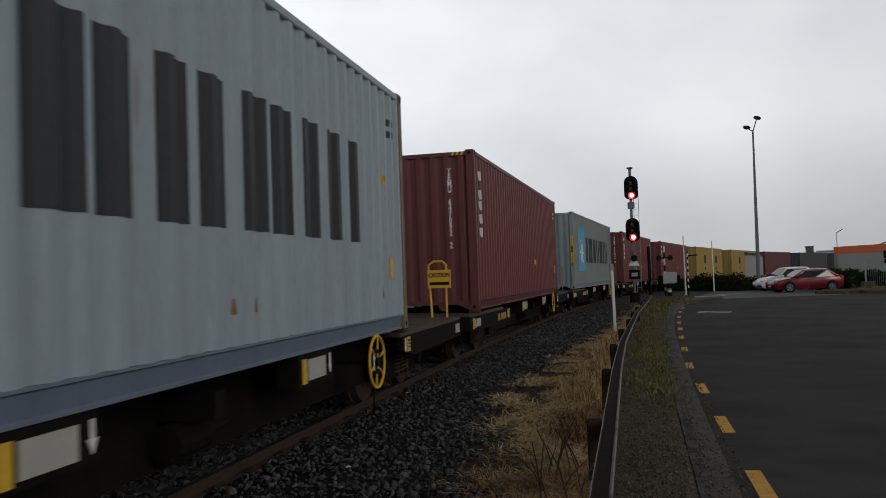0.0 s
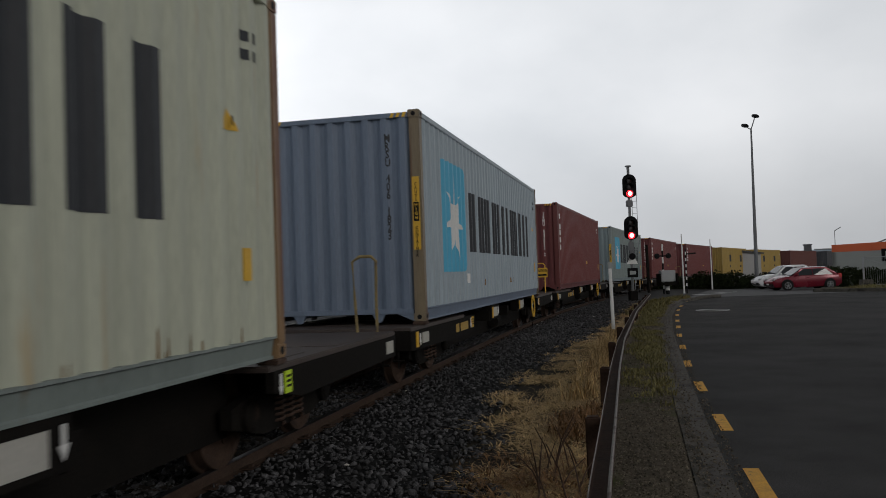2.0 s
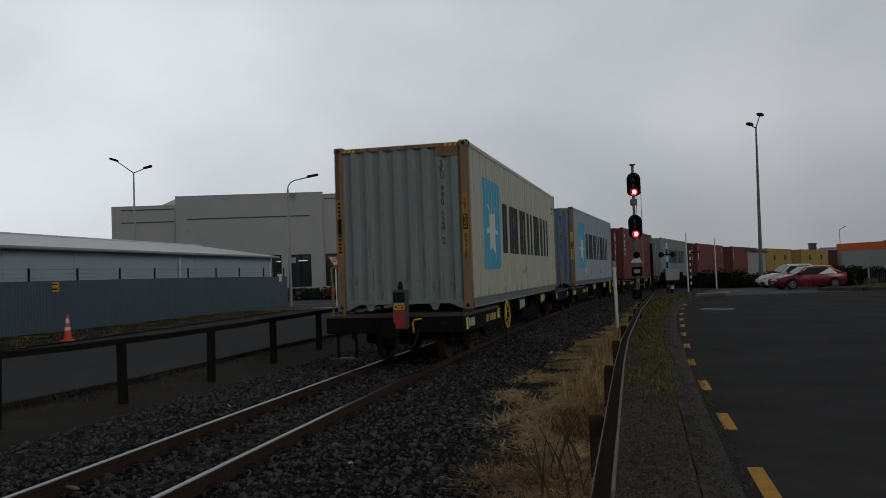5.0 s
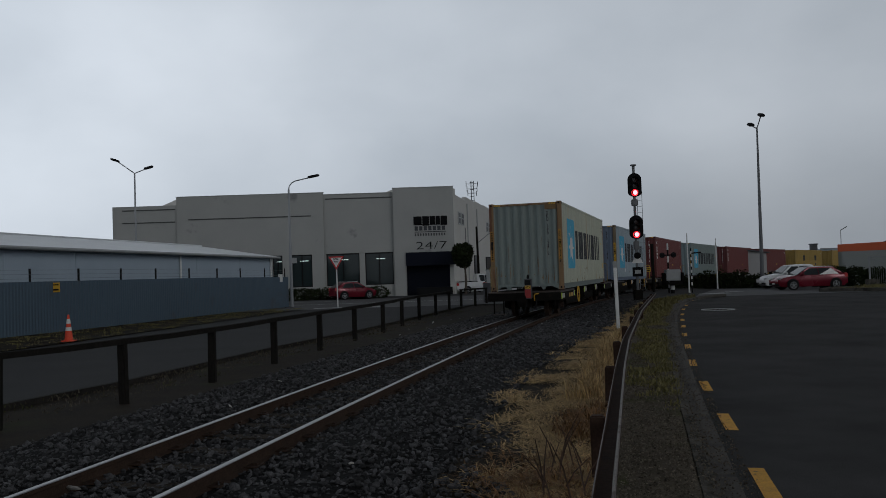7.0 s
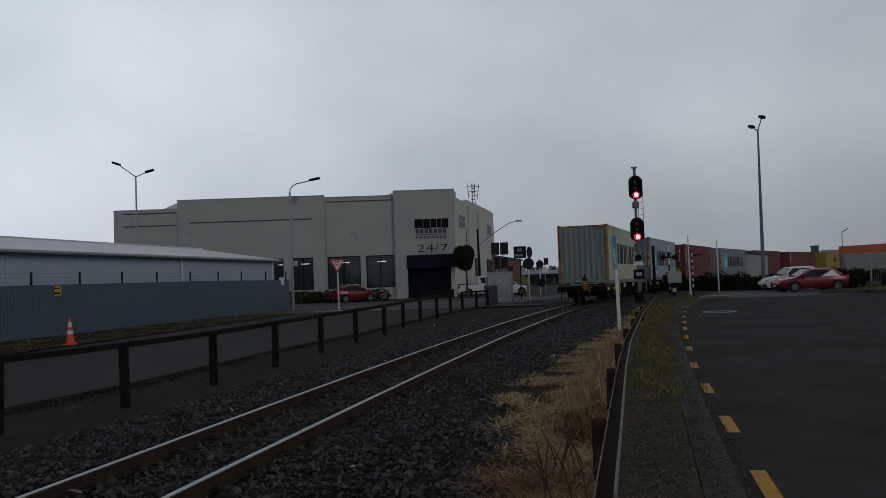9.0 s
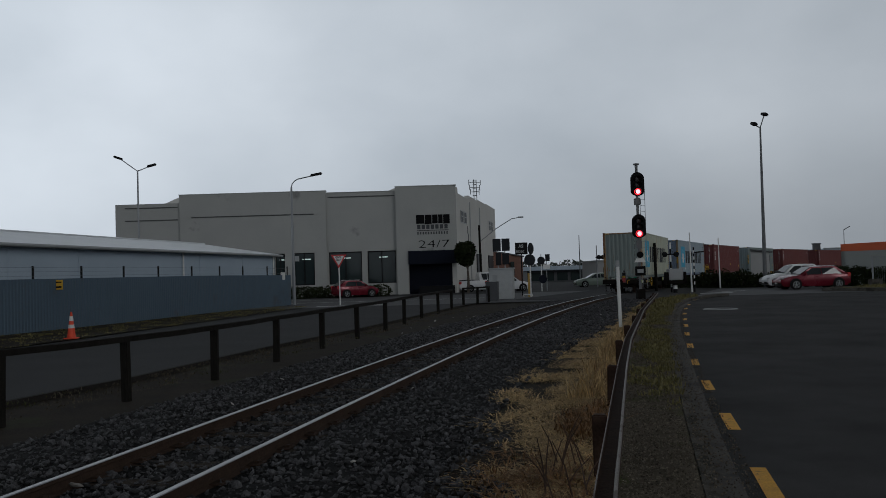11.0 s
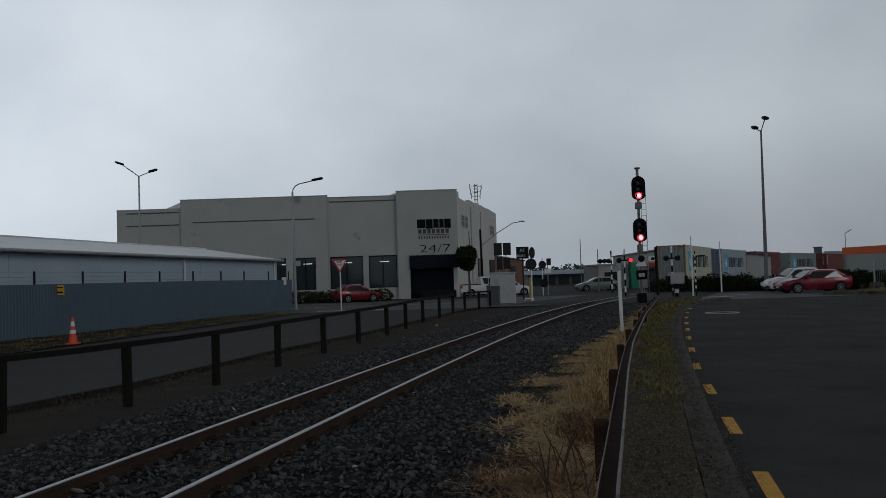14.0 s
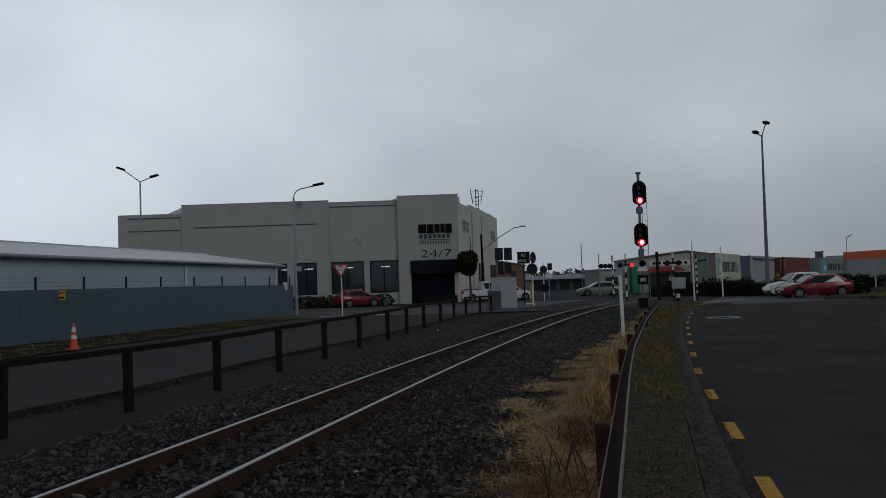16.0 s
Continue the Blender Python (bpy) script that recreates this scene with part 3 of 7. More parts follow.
rs = np.random.RandomState(7)
pl, sz = [], []
while len(pl) < 80000:
    s = S0 + (S1 - S0) * rs.rand() ** 1.5 if rs.rand() < 0.75 else rs.uniform(-14, 12)
    d = rs.uniform(-2.5, 4.2)
    if abs(abs(d) - 0.566) < 0.07:
        continue
    z = np.interp(d, [q[0] for q in prof], [q[1] for q in prof])
    p = off_track(s, d, z)
    if d > 2.0 and p.x > lerp(STRAW, p.y) + 0.12 + 0.35 * noise.noise((p.x * 0.9, p.y * 0.9, 0)):
        continue
    if d > 2.3:
        p.z = max(p.z, 0.045)
    pl.append((p.x, p.y, p.z + rs.uniform(-0.010, 0.020)))
    sz.append((0.013 + 0.030 * rs.rand() ** 1.8) * (1.25 if s > 5 else 1.0))
lit, lsz = [], []
for k in range(46):
    s, d = rs.uniform(-9, 24), rs.choice([rs.uniform(-3.4, -0.8), rs.uniform(0.7, 3.4), rs.uniform(-0.5, 0.5)])
    p = off_track(s, d, -0.08)
    lit.append((p.x, p.y, max(p.z, 0.03)))
    lsz.append(rs.uniform(0.02, 0.05))
scatter("litter", "litter", lit, lsz, "scraps of pale litter on the ballast", "litter", 0.3, 12)
scatter("ballast_stones", "stone", pl, sz, "loose crushed grey ballast stones", "ballast")


def blades(name, mat, places, heights, lean, label, seed=2, width=0.006):
    """Many narrow blades in one mesh, each bent once."""
    r = np.random.RandomState(seed)
    n = len(places)
    P, h = np.asarray(places, float), np.asarray(heights, float)
    a = r.uniform(0, 6.28, n)
    d = np.stack([np.cos(a), np.sin(a), np.zeros(n)], -1)
    w = np.stack([-np.sin(a), np.cos(a), np.zeros(n)], -1) * (width * r.uniform(0.6, 1.5, n))[:, None]
    ln = (r.uniform(0.2, 1.0, n) * lean)[:, None]
    up = np.array([0, 0, 1.0])
    mid = P + up * (h * 0.6)[:, None] + d * ln * h[:, None] * 0.45
    tip = P + up * (h * r.uniform(0.55, 1.0, n))[:, None] + d * ln * h[:, None] * 1.3
    v = np.stack([P - w, P + w, mid + w * 0.8, mid - w * 0.8, tip], 1)
    base = (np.arange(n) * 5)[:, None]
    quads = base + np.array([[0, 1, 2, 3]])
    tris = base + np.array([[3, 2, 4]])
    me = bpy.data.meshes.new(name)
    me.vertices.add(n * 5)
    me.vertices.foreach_set("co", v.reshape(-1))
    loops = np.concatenate([quads.reshape(-1), tris.reshape(-1)])
    me.loops.add(len(loops))
    me.loops.foreach_set("vertex_index", loops)
    me.polygons.add(2 * n)
    me.polygons.foreach_set("loop_start", np.concatenate([np.arange(n) * 4, n * 4 + np.arange(n) * 3]))
    me.update(calc_edges=True)
    me.materials.append(M[mat])
    ob = new(name, me)
    return tagged(ob, label, "grass", "", "stuff")


def tufts(n, place, spread, per, hmin, hmax, rng):
    pts, hs = [], []
    for _ in range(n):
        x, y, z = place(rng)
        k = rng.randint(per // 2, per)
        hh = rng.uniform(hmin, hmax)
        for _ in range(k):
            pts.append((x + rng.gauss(0, spread), y + rng.gauss(0, spread), z))
            hs.append(hh * rng.uniform(0.5, 1.15))
    return pts, hs


def in_strip(rng):
    while True:
        y = 2.5 + 36 * rng.random() ** 1.6
        a, b = lerp(STRAW, y) - 0.02, lerp(GUARD, y) - 0.22
        t = rng.random()
        x = a + (b - a) * t
        if b - a > 0.1 and noise.noise((x * 1.9, y * 1.3, 9)) > 0.22 - 0.75 * t:
            return x, y, 0.03


pl, sz = [], []
while len(pl) < 26000:
    y = 3.5 + 30 * rs.rand() ** 2.0
    a, b = lerp(GUARD, y), lerp(KERB, y)
    x = a + (b - a + 0.45) * rs.rand()
    if x > b - 0.02 and rs.rand() < 0.62:
        continue
    pl.append((x, y, 0.012 if x > b + 0.13 else 0.122 if x > b else 0.124 + 0.03 * noise.noise((x * 0.9, y * 0.9, 3.0))))
    sz.append(rs.uniform(0.004, 0.013))
scatter("grit", "grit", pl, sz, "loose grit and fine gravel on the verge", "gravel", 0.7, 3)
rng = random.Random(11)
pl, hs = tufts(6500, in_strip, 0.11, 16, 0.012, 0.055, rng)
blades("dry_grass", "straw", pl, hs, 4.5, "trampled straw-coloured dry grass")
pl, hs = tufts(120, lambda r: (lambda y: (lerp(GUARD, y) - r.uniform(0.30, 0.65), y, 0.04))(r.uniform(10.4, 20)), 0.06, 26, 0.15, 0.38, rng)
blades("tall_dry_grass", "straw", pl, hs, 0.9, "taller dry grass against the guard rail", 5)
pl, hs = tufts(120, lambda r: (lambda y: (r.uniform(lerp(STRAW, y) - 0.05, lerp(GUARD, y) - 0.3), y, 0.03))(r.uniform(4.6, 7.4)), 0.08, 24, 0.03, 0.13, rng)
blades("dead_weeds", "dead_brown", pl, hs, 2.6, "matted dead brown weeds beside the guard rail", 15)
pl, hs = tufts(90, lambda r: (lambda y: (lerp(GUARD, y) - r.uniform(0.25, 0.6), y, 0.03))(r.choice((9.3, 12.6, 8.6)) + r.gauss(0, 0.3)), 0.07, 22, 0.06, 0.22, rng)
blades("dead_weeds", "dead_brown", pl, hs, 1.6, "brown weeds at the foot of the guard posts", 16)


def in_verge(rng):
    while True:
        y = 3 + 38 * rng.random() ** 1.4
        a, b = lerp(GUARD, y), lerp(KERB, y)
        x = a + (b - a) * rng.random()
        if noise.noise((x * 1.1, y * 0.45, 4)) > (0.12 if y < 10 else -0.15):
            return x, y, 0.112


pl, hs = tufts(1900, in_verge, 0.06, 14, 0.03, 0.10, rng)
blades("verge_grass", "grass", pl, hs, 0.9, "patchy yellow-green grass on the verge", 6)
pl, hs = tufts(170, lambda r: (lambda y: (lerp(KERB, y) - r.uniform(0.1, 1.2), y, 0.10))(r.uniform(28, 42)), 0.09, 18, 0.1, 0.28, rng)
blades("weeds", "grass", pl, hs, 0.8, "green weeds at the end of the guard rail", 8, 0.012)
pl, hs = tufts(700, lambda r: (lambda y: (lerp(EDGE, y) + r.uniform(0.1, 1.4), y, 0.0))(4 + 34 * r.random() ** 1.5), 0.10, 12, 0.02, 0.07, rng)
blades("lane_edge_grass", "verge", pl, hs, 1.0, "dry grass between ballast and lane", 9)
pl, hs = tufts(700, lambda r: (lambda y: (lerp(FAR_EDGE, y) - r.uniform(0.0, 4.0), y, 0.03))(14 + 32 * r.random()), 0.12, 14, 0.02, 0.07, rng)
blades("fence_grass", "grass", pl, hs, 0.9, "short grass along the fence", 10, 0.012)

# ---------------------------------------------------------------- freight train
LONG, WIDE, HIGH = 12.192, 2.438, 2.896
DECK = 0.911        # container's underside over the rails
PITCH = 16.936
CAR_T = (0, 1.5, 3, 4.5, 7, 9, 12, 14, 16)
CAR_S = (-33.393, -23.547, -13.486, -3.635, 13.401, 26.916, 46.238, 59.6, 73.072)


def inset(u, period, depth):
    """Depth of the pressed ribs at u: flat crest, slope, flat trough, slope."""
    t = (u / period) % 1.0
    return depth * min(1.0, max(0.0, (t - 0.27) / 0.23)) if t < 0.77 else depth * (1.0 - (t - 0.77) / 0.23)


def breaks(u0, u1, period):
    ks = range(int(u0 / period) - 1, int(u1 / period) + 2)
    return sorted({u0, u1, *[q for k in ks for q in (k * period, (k + 0.27) * period, (k + 0.5) * period, (k + 0.77) * period) if u0 < q < u1]})


SIDE_P, SIDE_D, END_P, END_D = 0.278, 0.040, 0.262, 0.050


def side_map(u, v, out):
    return Vector((WIDE / 2 - 0.006 - inset(u, SIDE_P, SIDE_D) + out, u, v))


def end_map(u, v, out):
    return Vector((u, 0.012 + inset(u + 3.0, END_P, END_D) - out, v))


def ribbed(place, u0, u1, v0, v1, period, shift=0.0):
    sh = Shape()
    us = [q - shift for q in breaks(u0 + shift, u1 + shift, period)]
    sh.v = [place(u, v, 0.0) for u in us for v in (v0, v1)]
    sh.f = [(2 * i, 2 * i + 2, 2 * i + 3, 2 * i + 1) for i in range(len(us) - 1)]
    return sh


def decal(place, polys, period, shift=0.0, out=0.004, fine=0.05):
    """Flat painted shapes laid on the ribs, column by column."""
    sh = Shape()
    for poly in polys:
        lo, hi = min(q[0] for q in poly), max(q[0] for q in poly)
        cuts = set(q - shift for q in breaks(lo + shift, hi + shift, period)) | {q[0] for q in poly}
        k = int((hi - lo) / fine)
        cuts |= {lo + (hi - lo) * i / (k + 1) for i in range(k + 1)}
        cuts = sorted(cuts)
        for a, b in zip(cuts, cuts[1:]):
            if b - a < 1e-4:
                continue
            cols = []
            for u in (a + 1e-5, b - 1e-5):
                hit = []
                for (x0, y0), (x1, y1) in zip(poly, poly[1:] + poly[:1]):
                    if (x0 <= u < x1) or (x1 <= u < x0):
                        hit.append(y0 + (y1 - y0) * (u - x0) / (x1 - x0))
                cols.append(sorted(hit))
            if len(cols[0]) == len(cols[1]):
                for i in range(0, len(cols[0]) - 1, 2):
                    p = [place(a, cols[0][i], out), place(b, cols[1][i], out), place(b, cols[1][i + 1], out), place(a, cols[0][i + 1], out)]
                    sh.add(p, [(0, 1, 2, 3)])
    # weld the columns
    seen, idx, vs = {}, [], []
    for q in sh.v:
        key = tuple(round(c, 4) for c in q)
        if key not in seen:
            seen[key] = len(vs)
            vs.append(q)
        idx.append(seen[key])
    sh.v, sh.f = vs, [tuple(dict.fromkeys(idx[i] for i in g)) for g in sh.f]
    sh.f = [g for g in sh.f if len(g) > 2]
    return sh


def word(place, text, size, u, v, squeeze=1.0, step=0.0, out=0.005, weight=0.03):
    """Lettering on a wall; step > 0 writes downwards, one letter under another."""
    sh = Shape()
    for i, ch in enumerate(text if step else [text]):
        if ch == " ":
            continue
        vs, fs = lettering(ch, size, squeeze, weight)
        w = max(q[0] for q in vs) + min(q[0] for q in vs)
        sh.add([place(u + x - (w / 2 if step else 0), v - i * step + y, out) for x, y in vs], fs)
    return sh


def bars(spans, v0, v1):
    """Pairs of plain upright painted bars, one pair for each span, that stand for a large painted name."""
    out_ = []
    for a, b in spans:
        w = (b - a) * 0.36
        out_ += [[(q, v0), (q + w, v0), (q + w, v1), (q, v1)] for q in (a, b - w)]
    return out_


def star(cu, cv, r):
    """A seven-pointed star with uneven long points."""
    pts = []
    long = (1.0, 0.78, 0.82, 1.0, 0.98, 0.82, 0.80)
    for k in range(7):
        a = math.pi / 2 - 2 * math.pi * k / 7
        pts.append((cu + math.cos(a) * r * long[k] * 0.86, cv + math.sin(a) * r * long[k]))
        a -= math.pi / 7
        pts.append((cu + math.cos(a) * r * 0.29, cv + math.sin(a) * r * 0.29))
    return pts


def steel(name, col, rust, dirt=None, tone=0.2):
    """Sun-faded container paint with streaks of rust."""
    return surf(name, [q * (1 - tone) for q in col], [min(1, q * (1 + tone)) for q in col], 1.6, 0.55, 0, 0.12, 25,
                c=dirt or (0.16, 0.08, 0.045), c_scale=1.5, c_at=rust, stretch=(3, 3, 0.30), spec=0.4)


PAINT = {
    # slate and sage ends repeat the side paint darker: rear-face shade in the colour
    "slate": (steel("slate_steel", (0.315, 0.375, 0.415), 0.70), steel("slate_end_shade", (0.145, 0.185, 0.25), 0.68, (0.10, 0.085, 0.07)), steel("slate_frame", (0.21, 0.165, 0.105), 0.50, (0.11, 0.055, 0.03))),
    "sage": (steel("sage_steel", (0.455, 0.475, 0.38), 0.60, (0.42, 0.345, 0.21)), steel("sage_end_shade", (0.20, 0.235, 0.222), 0.64, (0.15, 0.09, 0.05)), steel("sage_frame", (0.25, 0.155, 0.075), 0.50, (0.14, 0.055, 0.025))),
    "grey": (steel("grey_steel", (0.20, 0.24, 0.23), 0.75), steel("grey_end", (0.20, 0.25, 0.26), 0.75), steel("grey_frame", (0.24, 0.28, 0.28), 0.6)),
    "maroon": (steel("maroon_steel", (0.150, 0.034, 0.030), 0.78, (0.10, 0.04, 0.03)), steel("maroon_end", (0.120, 0.026, 0.026), 0.8, (0.08, 0.03, 0.03)), steel("maroon_frame", (0.125, 0.030, 0.027), 0.75, (0.07, 0.03, 0.02))),
    "brown": (steel("brown_steel", (0.125, 0.036, 0.028), 0.7, (0.07, 0.035, 0.025)), steel("brown_end", (0.11, 0.032, 0.026), 0.7, (0.06, 0.03, 0.025)), steel("brown_frame", (0.11, 0.03, 0.025), 0.7, (0.06, 0.03, 0.02))),
    "ochre": (steel("ochre_steel", (0.36, 0.24, 0.055), 0.7, (0.22, 0.13, 0.04)), steel("ochre_end", (0.32, 0.21, 0.05), 0.7), steel("ochre_frame", (0.30, 0.20, 0.05), 0.6)),
    "coal": (steel("coal_steel", (0.060, 0.060, 0.066), 0.7, (0.05, 0.045, 0.045)), steel("coal_end", (0.055, 0.055, 0.06), 0.7, (0.05, 0.045, 0.045)), steel("coal_frame", (0.05, 0.05, 0.055), 0.7, (0.05, 0.045, 0.045))),
}
M["ink"] = surf("ink", (0.010, 0.012, 0.016), (0.030, 0.034, 0.040), 1.5, 0.6, 0, 0.08, 25, (0.22, 0.24, 0.25), 3.0, 0.78, stretch=(1, 2.0, 0.4))
M["sky_blue"] = surf("sky_blue", (0.055, 0.34, 0.52), (0.085, 0.42, 0.62), 1.2, 0.55, 0, 0.1, 25, (0.20, 0.42, 0.52), 2.0, 0.72, stretch=(1, 2.0, 0.4))
M["chalk"] = surf("chalk", (0.58, 0.59, 0.57), (0.72, 0.72, 0.70), 1.5, 0.6, 0, 0.1, 25)


NAME = ((3.28, 4.48), (4.66, 5.86), (5.98, 6.92), (7.08, 8.10), (8.26, 9.22), (9.46, 10.42))


def container(hue, label, mark, code="", tape=True, high=HIGH):
    """A 12.2 m box: ribbed walls in a frame of posts, rails and castings. Its base is the middle of its rear lower edge."""
    body, endm, framem = PAINT[hue]
    top = thing("shipping_container", label, "container", group="containers on the train")
    w = WIDE / 2
    part("side_panel", ribbed(side_map, 0.14, LONG - 0.14, 0.16, high - 0.10, SIDE_P), body, top)
    far = ribbed(lambda u, v, o: Vector((-side_map(u, v, o).x, u, v)), 0.14, LONG - 0.14, 0.16, high - 0.10, SIDE_P)
    part("side_panel", far, body, top)
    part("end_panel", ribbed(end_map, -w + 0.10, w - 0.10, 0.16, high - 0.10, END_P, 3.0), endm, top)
    part("door", Shape().box(-w + 0.1, -0.01, LONG - 0.05, LONG - 0.01, 0.16, high - 0.10), body, top)
    part("door", Shape().box(0.01, w - 0.1, LONG - 0.05, LONG - 0.01, 0.16, high - 0.10), body, top)
    roof = Shape()
    us = [0.05 + (LONG - 0.1) * i / 120 for i in range(121)]
    roof.v = [(x, u, high - 0.035 + 0.015 * (i % 4 in (1, 2))) for i, u in enumerate(us) for x in (-w + 0.06, w - 0.06)]
    roof.f = [(2 * i, 2 * i + 1, 2 * i + 3, 2 * i + 2) for i in range(120)]
    part("roof", roof, body, top)
    part("floor_pan", Shape().box(-w + 0.06, w - 0.06, 0.1, LONG - 0.1, 0.10, 0.15), "dark_steel", top)
    for sx in (-1, 1):
        part("top_rail", Shape().box(sx * w - (0.06 if sx > 0 else 0), sx * w + (0.06 if sx < 0 else 0), 0.178, LONG - 0.178, high - 0.10, high - 0.02, cut=0.008), body, top)
        part("bottom_rail", Shape().prism([(sx * (w - a_), 0.178, z_) for a_, z_ in ((0.003, 0.178), (0.003, 0.160), (0.028, 0.152), (0.050, 0.03), (0.035, 0.02), (0.035, 0.0), (0.11, 0.0), (0.11, 0.178))], (0, LONG - 0.356, 0)), endm, top)
        for y0, y1 in ((0.0, 0.15), (LONG - 0.15, LONG)):
            part("corner_post", Shape().box(sx * w - (0.15 if sx > 0 else 0), sx * w + (0.15 if sx < 0 else 0), y0 + 0.003, y1 - 0.003, 0.11, high - 0.11, cut=0.012), framem, top)
            for z0, z1 in ((0.0, 0.118), (high - 0.118, high)):
                cast = Shape()
                xa, xb = (w - 0.162, w + 0.003) if sx > 0 else (-w - 0.003, -w + 0.162)
                ya, yb = (y0 - 0.003, y0 + 0.178) if y0 == 0 else (y1 - 0.178, y1 + 0.003)
                cast.box(xa, xb, ya, yb, z0, z1, cut=0.012)
                c = part("corner_casting", cast, framem, top)
                zc, yc, xc = (z0 + z1) / 2, (ya + yb) / 2, (xa + xb) / 2
                hole = Shape().lathe((xb + 0.001 if sx > 0 else xa - 0.001, yc, zc), (sx, 0, 0), [(-0.01, 0.035), (0.002, 0.035)], 12)
                part("socket", hole, "black", c, "dark socket hole")
                hole = Shape().lathe((xc, ya - 0.001 if y0 == 0 else yb + 0.001, zc), (0, -1 if y0 == 0 else 1, 0), [(-0.01, 0.032), (0.002, 0.032)], 12)
                part("socket", hole, "black", c, "dark socket hole")
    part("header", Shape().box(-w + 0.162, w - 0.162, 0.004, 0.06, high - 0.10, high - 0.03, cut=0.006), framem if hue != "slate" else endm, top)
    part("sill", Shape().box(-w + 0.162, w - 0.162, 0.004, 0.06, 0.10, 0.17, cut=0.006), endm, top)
    for x in (-0.62, 0.55):
        part("gusset", Shape().prism([(x - 0.10, 0.03, 0.11), (x + 0.10, 0.03, 0.11), (x + 0.03, 0.03, -0.01), (x - 0.03, 0.03, -0.01)], (0, 0.05, 0)), endm, top)
    for sx in (-1, 1):
        part("gusset", Shape().prism([(sx * (w - 0.16), 0.02, 0.11), (sx * (w - 0.42), 0.02, 0.11), (sx * (w - 0.16), 0.02, 0.0)], (0, 0.05, 0)), endm, top)
    if tape:
        for x0 in (-w + 0.17, w - 0.42):
            hz = Shape()
            for i in range(3):
                hz.add([(x0 + i * 0.085, 0.0, high - 0.095), (x0 + i * 0.085 + 0.045, 0.0, high - 0.095), (x0 + i * 0.085 + 0.075, 0.0, high - 0.035), (x0 + i * 0.085 + 0.03, 0.0, high - 0.035)], [(0, 1, 2, 3)])
            part("hazard_stripes", hz, "yellow", top, "yellow and black warning stripes")
        if mark == "star":
            for x0 in (-w + 0.025, w - 0.125):
                tag = part("caution_label", Shape().box(x0, x0 + 0.10, -0.004, 0.002, 0.97, 1.97), "tape_old" if hue == "sage" else "yellow", top, "orange caution label on the corner post")
                for i in range(13):
                    if i in (5, 6, 7):
                        continue
                    part("lettering", Shape().box(x0 + 0.028, x0 + 0.075, -0.008, -0.003, 1.02 + i * 0.072, 1.065 + i * 0.072), "black", tag) if x0 < 0 else None
                part("band", Shape().box(x0 + 0.012, x0 + 0.088, -0.007, -0.003, 1.36, 1.62), "black", tag)
                if x0 > 0:
                    for t, v in (("CAUTION", 1.90), ("CONTAINER", 1.30)):
                        part("lettering", word(lambda u, vv, o: Vector((u, -0.005 - o, vv)), t, 0.056, x0 + 0.05, v - 0.05, 0.95, 0.047 if len(t) > 7 else 0.055, 0.002), "black", tag)
                    part("lettering", word(lambda u, vv, o: Vector((u, -0.008 - o, vv)), "HIGH", 0.062, x0 + 0.05, 1.56, 0.9, 0.058, 0.002), "yellow", tag)
    if mark == "star":
        u0, u1, v0, v1 = 1.26, 2.85, 0.66, 2.38
        c = 0.10
        em = part("emblem", decal(side_map, [[(u0, v0 + c * 0.3), (u0 + c * 0.3, v0), (u1 - c, v0), (u1, v0 + c), (u1, v1 - c), (u1 - c, v1), (u0 + c * 0.3, v1), (u0, v1 - c * 0.3)]], SIDE_P), "sky_blue", top, "light blue painted panel")
        part("star", decal(side_map, [star(2.05, 1.50, 0.82)], SIDE_P, out=0.008, fine=0.03), "chalk", em, "white seven-pointed star")
        for q in bars(NAME, 1.0, 2.03):
            part("painted_bar", decal(side_map, [q], SIDE_P), "ink", top, "large dark painted bar")
    if mark == "star":
        tri_ = part("warning_triangle", decal(side_map, [[(11.22, 1.70), (11.42, 1.70), (11.32, 1.86)]], SIDE_P, out=0.006), "yellow", top, "yellow warning triangle")
        part("lettering", Shape().box(WIDE / 2 + 0.002, WIDE / 2 + 0.004, 11.31, 11.33, 1.73, 1.80), "black", tri_)
    if hue == "sage":
        rs_ = random.Random(77)
        for k in range(26):
            u, v, h_, w_ = rs_.uniform(-1.05, 1.02), rs_.uniform(0.18, 0.5), rs_.choice((0.05, 0.1, 0.2, 0.4, 0.6)), rs_.uniform(0.008, 0.026)
            part("rust_streak", decal(end_map, [[(u, v), (u + w_, v), (u + w_ * 0.9, v + h_ * 0.6), (u + w_ * 0.55, v + h_), (u + w_ * 0.2, v + h_ * 0.8)]], END_P, 3.0, 0.003), "rust_stain", top)
        for k in range(70):
            near = k < 30
            u, v, h_, w_ = rs_.gauss(6.1, 0.32) if near else rs_.uniform(0.3, LONG - 0.4), rs_.uniform(0.42, 0.66) if near else 0.18, rs_.choice((0.04, 0.07, 0.12, 0.2)), rs_.uniform(0.008, 0.03)
            part("rust_streak", decal(side_map, [[(u, v), (u + w_, v), (u + w_ * 0.9, v + h_ * 0.6), (u + w_ * 0.55, v + h_), (u + w_ * 0.2, v + h_ * 0.8)]], SIDE_P, 0.0, 0.003), "rust_stain", top)
        part("rust_patch", Shape().box(w - 0.55, w - 0.17, 0.001, 0.008, high - 0.26, high - 0.10), "rust_stain", top, "rust patch under the header")
        part("sticker", decal(side_map, [[(4.75, 0.62), (4.9, 0.58), (4.98, 0.74), (4.82, 0.80)]], SIDE_P), "lime", top, "fluorescent yellow sticker")
